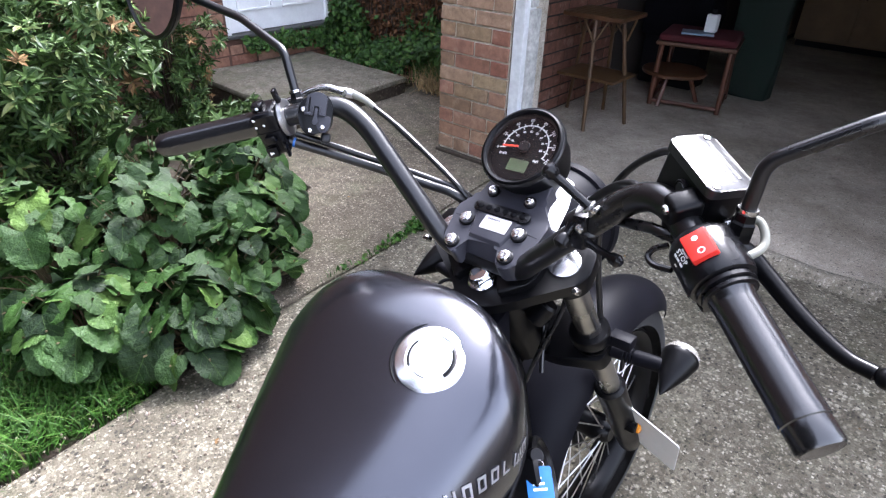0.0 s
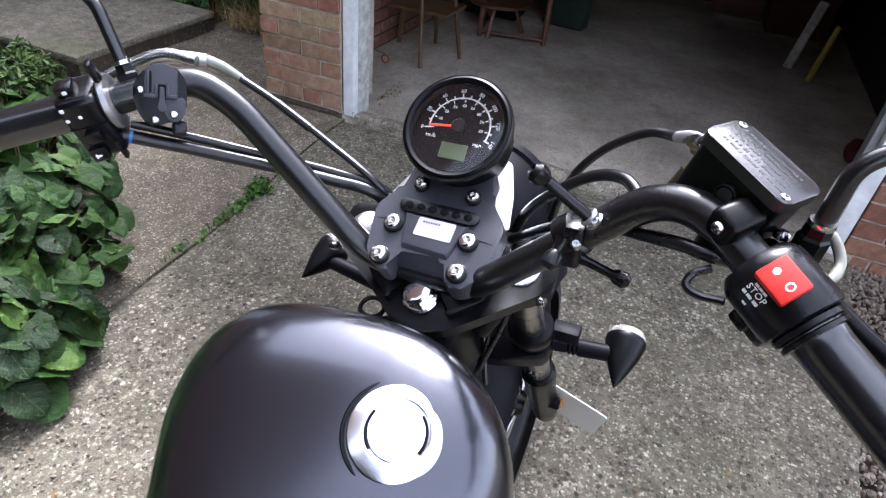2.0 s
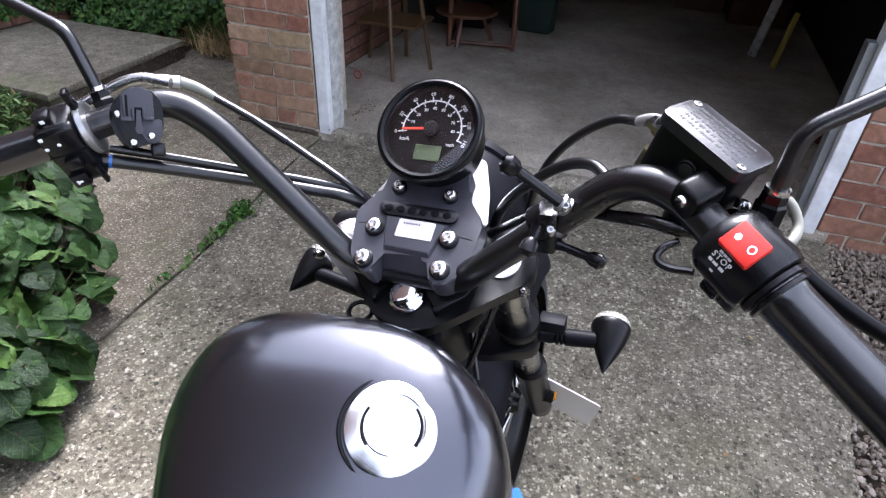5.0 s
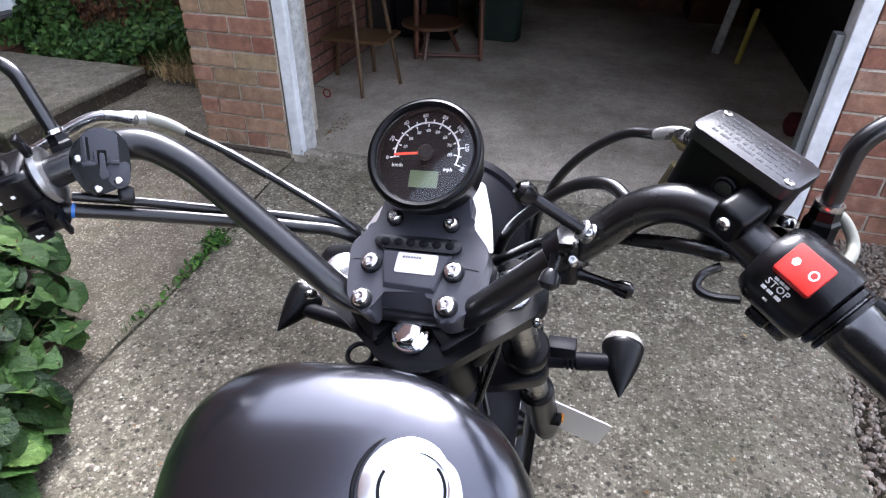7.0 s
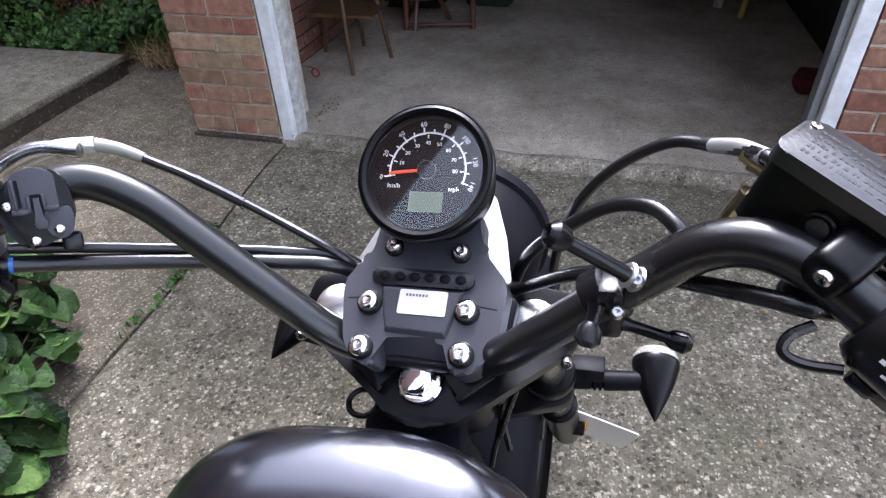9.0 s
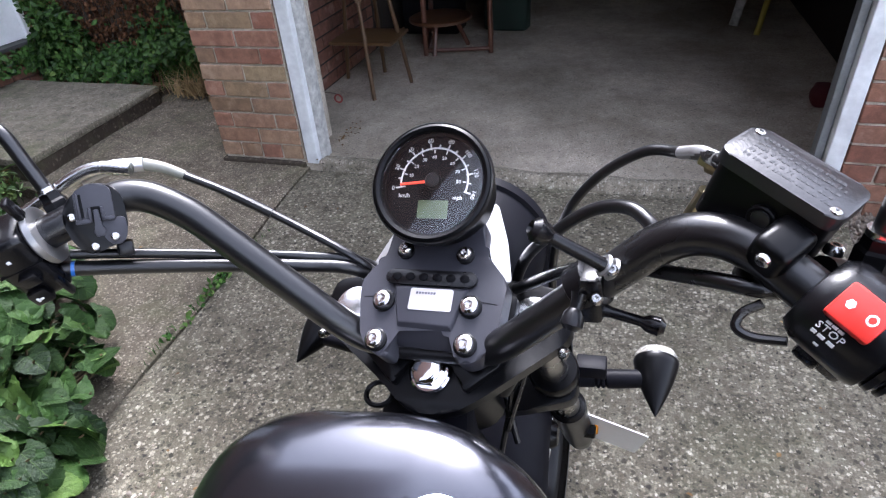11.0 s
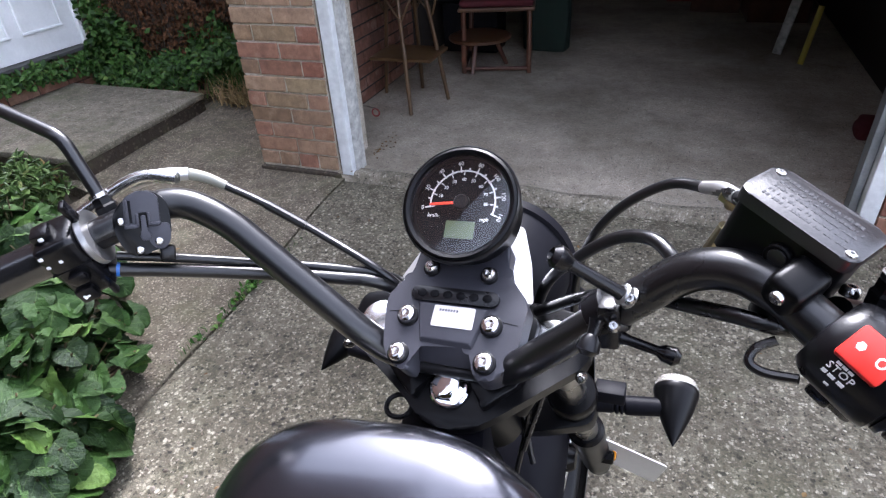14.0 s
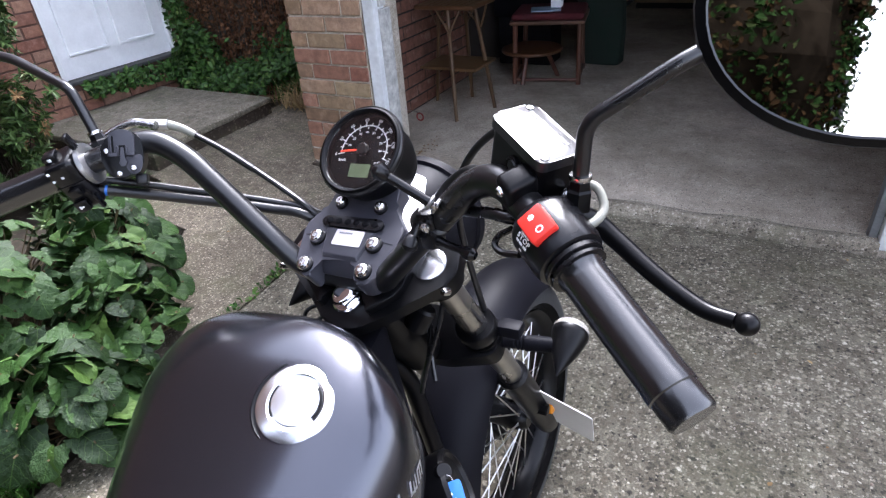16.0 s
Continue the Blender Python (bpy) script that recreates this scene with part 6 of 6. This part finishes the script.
scatter_leaves(bm, bank_place, 3600, 0.042, rnd, 50)
scatter_leaves(bm, mound_place, 1500, 0.042, rnd, 50)
part("ivy_leaves", bm, M_IVY, bank)
# ivy that runs along the sill wall
bm = bmesh.new()


def sill_place():
    y = rnd.uniform(0.06, 0.92)
    return Vector((-2.42 + rnd.uniform(0, 0.06), y, rnd.uniform(0.19 - 0.05 * y, 0.28 + 0.03 * noise.noise(Vector((y * 9, 0, 0))))), ), (1, 0, 0.5)


scatter_leaves(bm, sill_place, 560, 0.04, rnd, 45)
part("ivy_runner", bm, M_IVY, bank)


def blades(bm, place, count, length, width, rnd, lean=0.6):
    """Grass blades, bent over, three faces each."""
    for i in range(count):
        p = place()
        a = rnd.uniform(0, 2 * math.pi)
        d, s = Vector((math.cos(a), math.sin(a), 0)), Vector((-math.sin(a), math.cos(a), 0))
        L, w, k = length * rnd.uniform(0.5, 1.3), width * rnd.uniform(0.7, 1.3), lean * rnd.uniform(0.3, 1.3)
        prev = None
        for t in (0, 0.4, 0.75, 1.0):
            c = p + d * (L * k * t * t) + Vector((0, 0, L * (t - 0.35 * k * t * t)))
            ww = w * (1 - t) + 0.0003
            cur = (bm.verts.new(c - s * ww), bm.verts.new(c + s * ww))
            if prev:
                bm.faces.new((prev[0], prev[1], cur[1], cur[0]))
            prev = cur


# tuft with withered blades at the pier's foot
tuft = empty("grass_tuft", Matrix(), "grass tuft with withered straw blades at the pier", "grass", kind="stuff")
bm, bd = bmesh.new(), bmesh.new()
blades(bm, lambda: Vector((rnd.gauss(-1.22, 0.12), rnd.gauss(0.92, 0.05), 0.0)), 420, 0.25, 0.0036, rnd, 0.9)
blades(bd, lambda: Vector((rnd.gauss(-1.14, 0.1), rnd.gauss(0.81, 0.05), 0.0)), 340, 0.2, 0.0036, rnd, 1.5)
part("green_blades", bm, M_GRASS, tuft)
part("straw", bd, M_STRAW, tuft, "withered straw-coloured blades")
# lawn edge at the border's front
lawn = empty("lawn_edge", Matrix(), "rough green grass at the edge of the drive", "grass", kind="stuff")
bm = bmesh.new()


LAWN_X = 0.19


def lawn_place():
    while True:
        x, y = rnd.uniform(-1.0, 0.42), rnd.uniform(-3.0, -1.9)
        if x < LAWN_X + 0.06 * noise.noise(Vector((0, y * 6, 2))) - max(0, y + 2.05) * 0.6:
            return Vector((x, y, -0.08))


blades(bm, lawn_place, 14000, 0.10, 0.0032, rnd, 0.9)
part("blades", bm, M_GRASS, lawn)
# weeds in the joint
weeds = empty("joint_weeds", Matrix(), "small green weeds growing from the concrete joint", "weeds", kind="stuff")
bm = bmesh.new()


def weed_place():
    while True:
        y = rnd.choice((rnd.gauss(-0.74, 0.025), rnd.gauss(-0.76, 0.03), rnd.gauss(-0.90, 0.04), rnd.gauss(-0.75, 0.03), rnd.uniform(-1.2, -0.6)))
        if rnd.random() < 0.9:
            r = 0.022 if y > -0.78 else 0.013
            return Vector((joint_x(y) + rnd.gauss(0, r), y, drive_height(y) + rnd.uniform(0.002, 0.02))), (rnd.uniform(-1, 1), rnd.uniform(-1, 1), 1.2)


scatter_leaves(bm, weed_place, 260, 0.021, rnd, 50)
part("weed_leaves", bm, M_GRASS, weeds)
bm = bmesh.new()
blades(bm, lambda: Vector((joint_x(-0.95) + rnd.gauss(0, 0.006), rnd.uniform(-1.3, -0.5), -0.03)), 60, 0.035, 0.0016, rnd)
part("weed_blades", bm, M_GRASS, weeds)

# gravel bed on the right, and a timber edging beyond it
gravel = empty("gravel_bed", Matrix(), "loose mixed gravel beside the drive", "gravel", kind="stuff")
M_STONE, n_, l_, b_ = material("gravel stone", 0.85)
gi = n_.new("ShaderNodeNewGeometry")
c_ = ramp(n_, l_, gi.outputs["Random Per Island"], (0.0, (0.13, 0.105, 0.08)), (0.3, (0.24, 0.185, 0.138)), (0.55, (0.3, 0.255, 0.205)), (0.8, (0.21, 0.18, 0.15)), (1.0, (0.36, 0.31, 0.25)))
v_ = coords(n_, l_)
l_.new(blend(n_, l_, 0.6, c_, ramp(n_, l_, noise_node(n_, l_, v_, 90, 4), (0.3, (0.6, 0.6, 0.6)), (0.7, (1.1, 1.1, 1.1))), "MULTIPLY"), b_.inputs["Base Color"])


def stone_field(name, count, place, size, parent):
    verts, faces = [], []
    proto = bmesh.new()
    bmesh.ops.create_icosphere(proto, subdivisions=1, radius=1)
    pv, pf = [v.co.copy() for v in proto.verts], [[v.index for v in f.verts] for f in proto.faces]
    proto.free()
    for i in range(count):
        s = size * rnd.uniform(0.5, 1.6)
        m = Matrix.Translation(place()) @ pose(0, 0, 0, rnd.uniform(0, 360), rnd.uniform(0, 360), rnd.uniform(0, 360)) @ Matrix.Diagonal((s * rnd.uniform(0.7, 1.3), s * rnd.uniform(0.6, 1), s * rnd.uniform(0.4, 0.8), 1))
        base = len(verts)
        verts += [m @ (v * rnd.uniform(0.82, 1.12)) for v in pv]
        faces += [[k + base for k in f] for f in pf]
    me = bpy.data.meshes.new(name)
    me.from_pydata(verts, [], faces)
    me.materials.append(M_STONE)
    ob = new(name, me)
    ob.parent = parent
    return ob




def gravel_place():
    y = -0.005 - 2.6 * rnd.random() ** 1.3
    return Vector((rnd.uniform(drive_edge(y) + 0.004, 2.75), y, rnd.uniform(-0.07, -0.03) + 0.016 * max(y, -1.6)))


stone_field("stones", 14000, gravel_place, 0.0075, gravel)
stone_field("strays", 260, lambda: (lambda y: Vector((drive_edge(y) - abs(rnd.gauss(0, 0.05)), y, drive_height(y) + 0.002)))(-0.05 - 1.9 * rnd.random()), 0.005, gravel)
loose = empty("loose_grit", Matrix(), "loose pebbles and grit lying on the drive", "grit", kind="stuff")
stone_field("pebbles", 1500, lambda: (lambda x, y: Vector((x, y, drive_height(y) + 0.0015)))(rnd.uniform(0.2, 2.05), -0.05 - 2.8 * rnd.random()), 0.0028, loose)
stone_field("pebbles", 380, lambda: (lambda x, y: Vector((x, y, drive_height(y) + 0.002)))(rnd.gauss(0.4, 0.2), rnd.uniform(-2.5, -1.6)), 0.005, loose)
litter = empty("fallen_leaves", Matrix(), "few dry leaves and crumbs on the concrete", "leaf litter", kind="stuff")
bm = bmesh.new()


def litter_place():
    x, y = rnd.uniform(-1.2, 2.2), rnd.uniform(-2.4, -0.03)
    return Vector((x, y, drive_height(y) + 0.006)), (0, 0, 1)


scatter_leaves(bm, litter_place, 46, 0.016, rnd, 15)
part("dry_leaves", bm, M_DRY, litter)
edging = tagged(link("timber_edging", bm_box((2.76, -3.2, -0.12), (2.80, -0.12, -0.02), 0.005), M_WOOD), "dark timber edging board along the gravel", "edging", kind="structure")


# ---- behind the camera: things seen in the mirrors, and conifers added to block sky ----
def conifer(cx, cy, h, r, seed, label, count=7000):
    """A tall dense cypress: near-black inner mass for deep shade, upswept sprays, ragged outline."""
    rnd_ = random.Random(seed)
    root = empty("conifer", Matrix.Translation((cx, cy, -0.1)), label, "tree")
    part("trunk", bm_tube([(0, 0, 0), (0.05, 0.02, h * 0.5), (0, 0, h * 0.97)], [0.14, 0.09, 0.02], 10), M_BARK, root)

    def girth(t):
        return r * (0.72 + 0.28 * math.sin(math.pi * min(1, t * 1.6))) * (1 - t ** 3) + 0.05

    core, branch, crown, brown = bmesh.new(), bmesh.new(), bmesh.new(), bmesh.new()
    rings_ = []
    for i in range(26):
        t = i / 25
        rings_.append([core.verts.new(((girth(t) * 0.97 * (1 + 0.25 * noise.noise(Vector((math.cos(a) * 2, math.sin(a) * 2, t * h * 1.6 + seed)))) * math.cos(a)), girth(t) * 0.97 * (1 + 0.25 * noise.noise(Vector((math.cos(a) * 2, math.sin(a) * 2, t * h * 1.6 + seed)))) * math.sin(a), 0.1 + t * h * 0.97)) for a in [2 * math.pi * k / 24 for k in range(24)]])
    for a, b in zip(rings_, rings_[1:]):
        for k in range(24):
            core.faces.new((a[k], a[(k + 1) % 24], b[(k + 1) % 24], b[k]))
    for i in range(110):
        t, a = rnd_.uniform(0.03, 0.95), rnd_.uniform(0, 2 * math.pi)
        g = girth(t)
        add_tube(branch, [(0, 0, h * t * 0.9), (g * math.cos(a), g * math.sin(a), h * t * 0.9 + g * 0.8)], [0.018, 0.005], 5, cap=False)

    def place(k0=0.88, k1=1.06):
        t, a = rnd_.uniform(0.0, 1.0), rnd_.uniform(0, 2 * math.pi)
        q = rnd_.uniform(k0, k1) * (1 + 0.25 * noise.noise(Vector((math.cos(a) * 3, math.sin(a) * 3, t * h * 2.2 + seed))))
        g = girth(t) * q
        return Vector((g * math.cos(a), g * math.sin(a), 0.1 + t * h)), (math.cos(a), math.sin(a), 0.4)

    scatter_leaves(crown, place, count, 0.042, rnd_, 70)
    scatter_leaves(brown, lambda: place(0.9, 1.02), count // 2, 0.045, rnd_, 70)
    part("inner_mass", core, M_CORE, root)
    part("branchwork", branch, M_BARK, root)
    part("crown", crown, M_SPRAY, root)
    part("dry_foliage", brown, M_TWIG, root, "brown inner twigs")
    return root


conifer(1.5, -6.0, 6.0, 0.95, 31, "dense dark green conifer behind the parked motorcycle", 40000)
# the next three are additions that cut sky light from garage and tank
conifer(0.05, -6.3, 9.5, 1.1, 32, "added tall dark conifer with brown inner twigs, blocking the sky", 22000)
conifer(-1.5, -6.6, 5.6, 0.95, 33, "unseen tall dark conifer added at the drive's end to block sky", 12000)
conifer(-3.3, -6.9, 5.2, 1.0, 34, "unseen tall dark conifer added beside the house to block sky", 8000)

# white house across the road, a pale patch in the mirrors
far_house = empty("far_house", Matrix.Translation((7.5, -20.0, -0.1)), "white rendered house with a blue-grey slate roof across the road", "house")
part("wall", bm_box((-6.0, -4.0, 0.0), (6.0, 4.0, 5.0), 0.02), M_WHITE, far_house)
bm = bmesh.new()
add_prism(bm, [(-4.5, 5.0), (4.5, 5.0), (0.0, 8.2)], -6.4, 6.4, Matrix(((0, 0, 1, 0), (1, 0, 0, 0), (0, 1, 0, 0), (0, 0, 0, 1))))
part("roof", bm, plain("blue slate", (0.12, 0.15, 0.2), 0.6, grain=3, vary=0.3), far_house, "blue-grey slate roof")
for wx in (-3.6, 0.0, 3.6):
    for wz in (0.9, 3.3):
        win = part("window", bm_box((wx - 0.7, 4.0, wz), (wx + 0.7, 4.03, wz + 1.2), 0.01), M_WHITE_OLD, far_house)
        part("pane", bm_box((wx - 0.6, 4.03, wz + 0.1), (wx + 0.6, 4.036, wz + 1.1)), M_DARKBOX, win, "dark window pane")


# ---- things in the garage ----
def cane(parent, a, b, r, name="leg", mat=None):
    a, b = Vector(a), Vector(b)
    n_ = 14
    rad = [r * (1.18 if i in (3, 7, 11) else 1.0) for i in range(n_)]
    return soften(part(name, bm_tube([a.lerp(b, i / (n_ - 1)) for i in range(n_)], rad, 10), mat or M_BAMBOO, parent), 50)


table = empty("side_table", Matrix.Translation((-0.04, 1.0, 0.012)), "small bamboo side table with a lower shelf", "table")
top_z = 0.65
part("tabletop", bm_box((-0.19, -0.16, top_z - 0.022), (0.19, 0.16, top_z), 0.006), M_WOOD, table)
part("shelf", bm_box((-0.19, -0.15, 0.285), (0.19, 0.15, 0.303), 0.004), M_BAMBOO, table)
for foot, head_ in (((0.08, -0.22), (0.01, -0.12)), ((0.2, 0.09), (0.1, 0.05)), ((-0.24, 0.13), (-0.14, 0.06)), ((-0.04, 0.26), (0.0, 0.13))):
    cane(table, (*foot, 0.0), (*head_, top_z - 0.02), 0.012)
    cane(table, (foot[0] * 0.35 + head_[0] * 0.65, foot[1] * 0.35 + head_[1] * 0.65, 0.5), (head_[0] + 0.08, head_[1], top_z - 0.022), 0.006, "brace")
    cane(table, (foot[0] * 0.35 + head_[0] * 0.65, foot[1] * 0.35 + head_[1] * 0.65, 0.5), (head_[0] - 0.08, head_[1], top_z - 0.022), 0.006, "brace")
for k in range(9):
    part("slat", bm_box((-0.188 + k * 0.042, -0.158, top_z), (-0.149 + k * 0.042, 0.158, top_z + 0.004), 0.0015), M_BAMBOO, table)

chair = empty("wooden_chair", Matrix.Translation((0.26, 1.86, 0.012)) @ pose(0, 0, 0, 0, 0, 12), "red-brown wooden stool chair with a maroon seat pad", "chair")
for sx in (-1, 1):
    part("leg", bm_tube([(sx * 0.22, -0.2, 0), (sx * 0.215, -0.19, 0.42)], 0.017, 10), M_WOOD_RED, chair)
    part("leg", bm_tube([(sx * 0.22, 0.22, 0), (sx * 0.2, 0.2, 0.42)], 0.017, 10), M_WOOD_RED, chair)
    part("rail", bm_tube([(sx * 0.22, -0.19, 0.03), (sx * 0.22, 0.21, 0.03)], 0.013, 8), M_WOOD_RED, chair)
part("seat", bm_box((-0.25, -0.23, 0.40), (0.25, 0.23, 0.425), 0.008), M_WOOD, chair)
part("cushion", bm_box((-0.24, -0.22, 0.425), (0.24, 0.21, 0.47), 0.02, 3), M_RED_CLOTH, chair, "maroon seat pad")
part("stretcher", bm_tube([(-0.22, -0.2, 0.03), (0.22, -0.2, 0.03)], 0.013, 8), M_WOOD_RED, chair)
low = empty("round_table", Matrix.Translation((0.15, 1.79, 0.012)), "low round wooden table under the chair", "table")
part("tabletop", bm_lathe([(0.21, 0.195), (0.215, 0.2), (0.215, 0.212), (0.205, 0.218)], 40), M_WOOD, low)
for k in range(3):
    a = radians(30 + 120 * k)
    part("leg", bm_tube([(0.19 * math.cos(a), 0.19 * math.sin(a), 0), (0.1 * math.cos(a), 0.1 * math.sin(a), 0.2)], 0.016, 8), M_WOOD_RED, low)

book = tagged(link("magazine", bm_box((-0.1, -0.07, 0), (0.1, 0.07, 0.012), 0.003, m=pose(0.26, 1.76, 0.484, 0, 0, 18)), M_BLUEPAPER), "pale blue magazine lying on the maroon seat pad", "magazine")
jar = empty("white_bottle", Matrix.Translation((0.32, 1.81, 0.497)), "white plastic bottle with a dark cap", "bottle")
part("body", bm_box((-0.036, -0.03, 0), (0.036, 0.03, 0.11), 0.008, 3), M_PAPER, jar)
part("cap", bm_lathe([(0.017, 0.11), (0.017, 0.135), (0.014, 0.138)], 16), M_DARKBOX, jar, "dark screw cap")


def cloth(name, lo, hi, mat, label, seed):
    """A draped bundle with folds."""
    bm = bmesh.new()
    add_box(bm, lo, hi, 0.03, 3)
    bmesh.ops.subdivide_edges(bm, edges=bm.edges[:], cuts=4, use_grid_fill=True)
    for v in bm.verts:
        k = noise.noise(v.co * 7 + Vector((seed, 0, 0)))
        v.co += Vector((k, noise.noise(v.co * 9 + Vector((0, seed, 0))), 0.3 * k)) * 0.03
    return tagged(soften(link(name, bm, mat), 60), label, "cloth")


cloth("hanging_sheet", (0.34, 2.22, 0.012), (0.68, 2.36, 1.3), M_GREEN_CLOTH, "dark green sheet hanging in folds behind the chair", 3)
cloth("black_coat", (-0.28, 2.1, 0.36), (0.2, 2.4, 1.1), M_BLACK_CLOTH, "black coat heaped on a dark stool", 8)
stool = tagged(link("dark_stool", bm_box((-0.25, 2.12, 0.012), (0.18, 2.38, 0.375), 0.02), M_DARKBOX), "dark box stool under a black coat", "stool")


def carton(x, y, z, w, d, h, turn, mat, label, name="storage_box"):
    root = empty(name, Matrix.Translation((x, y, z)) @ pose(0, 0, 0, 0, 0, turn), label, "box")
    part("body", bm_box((-w / 2, -d / 2, 0), (w / 2, d / 2, h), 0.006), mat, root)
    part("lid", bm_box((-w / 2 - 0.006, -d / 2 - 0.006, h - 0.03), (w / 2 + 0.006, d / 2 + 0.006, h + 0.004), 0.004), mat, root)
    return root


def cabinet(x, y, w, d, h, mat, label):
    root = empty("cupboard", Matrix.Translation((x, y, 0.012)), label, "cupboard")
    part("body", bm_box((-w / 2, -d / 2, 0.06), (w / 2, d / 2, h), 0.006), mat, root)
    part("plinth", bm_box((-w / 2 + 0.02, -d / 2 + 0.03, 0), (w / 2 - 0.02, d / 2, 0.06)), M_DARKBOX, root)
    for s in (-1, 1):
        dr = part("door", bm_box((min(0, s * w / 2) + 0.006, -d / 2 - 0.016, 0.08), (max(0, s * w / 2) - 0.006, -d / 2, h - 0.02), 0.004), mat, root)
        part("handle", bm_box((s * 0.03 - 0.006, -d / 2 - 0.03, h * 0.55), (s * 0.03 + 0.006, -d / 2 - 0.014, h * 0.65), 0.003), M_STEEL, dr)
    return root


cabinet(0.75, 4.75, 0.95, 0.45, 0.85, M_CARD, "pale brown low cupboard at the back wall")
cabinet(-0.05, 4.8, 0.5, 0.4, 0.8, M_WOOD, "dark wooden cupboard at the back wall")
carton(1.45, 4.35, 0.012, 0.36, 0.4, 0.5, 4, M_REDPLASTIC, "dull red storage box on the garage floor")
carton(1.72, 3.9, 0.012, 0.4, 0.42, 0.38, -6, M_WOOD_RED, "reddish-brown crate on the garage floor")
carton(1.72, 3.9, 0.398, 0.32, 0.3, 0.22, 8, M_REDPLASTIC, "small dull red box on a crate")
carton(2.15, 3.6, 0.012, 0.45, 0.5, 0.42, 3, M_WOOD_RED, "reddish-brown chest by the side wall")
carton(2.15, 3.6, 0.436, 0.34, 0.36, 0.25, -9, M_DARKBOX, "dark box with a yellow sticker on a chest")
tagged(link("yellow_sticker", bm_box((2.1, 3.408, 0.52), (2.14, 3.412, 0.56)), plain("yellow", (0.7, 0.6, 0.05), 0.5)), "small yellow sticker on a dark box", "sticker")
tagged(link("red_can", bm_lathe([(0.07, 0), (0.075, 0.01), (0.075, 0.15), (0.06, 0.17), (0.02, 0.175)], 24, pose(1.5, 4.3, 0.518)), M_REDPLASTIC), "bright red can on a storage box", "can")
# boards and poles leaning at the right wall
tagged(link("white_board", bm_box((-0.03, -0.01, 0), (0.03, 0.01, 0.46), 0.004, m=pose(2.085, 2.42, 0.012, 4, 9, -30)), M_WHITE_OLD), "narrow white board leaning at the side wall", "board")
tagged(link("yellow_pole", bm_tube([(2.204, 2.19, 0.012), (2.25, 2.25, 0.36)], 0.018, 12), plain("yellow handle", (0.45, 0.36, 0.06), 0.5)), "yellow-handled pole leaning at the side wall", "pole")
cloth("dark_coat", (2.3, 2.7, 0.5), (2.54, 3.2, 1.7), M_BLACK_CLOTH, "dark coat hanging on the side wall", 5)
cloth("red_rag", (2.3, 0.9, 0.012), (2.5, 1.1, 0.09), M_RED_CLOTH, "dark red rag by the door post", 6)
ring = empty("red_ring", Matrix.Translation((-0.33, 0.40, 0.165)), "red plastic ring hanging on a hook by the door post", "ring")
part("loop", bm_tube([(0.342 + 0.02 * math.cos(a), 0.0, 0.02 * math.sin(a)) for a in [i * math.pi / 8 for i in range(17)]], 0.004, 8), M_REDPLASTIC, ring)
part("hook", bm_tube([(-0.004, 0.0, 0.03), (0.30, 0.0, 0.03), (0.342, 0.0, 0.022)], 0.0025, 8), M_STEEL, ring, "thin steel hook")
heap = empty("leaf_litter", Matrix(), "small heap of dry leaves and dirt behind the door post", "leaf litter", kind="stuff")
lr, bm = random.Random(77), bmesh.new()
scatter_leaves(bm, lambda: (Vector((0.07 + abs(lr.gauss(0, 0.03)), 0.3 + lr.gauss(0, 0.08), 0.016 + abs(lr.gauss(0, 0.01)))), (0, 0, 1)), 34, 0.015, lr, 35)
part("dry_leaf", bm, M_DRY, heap)
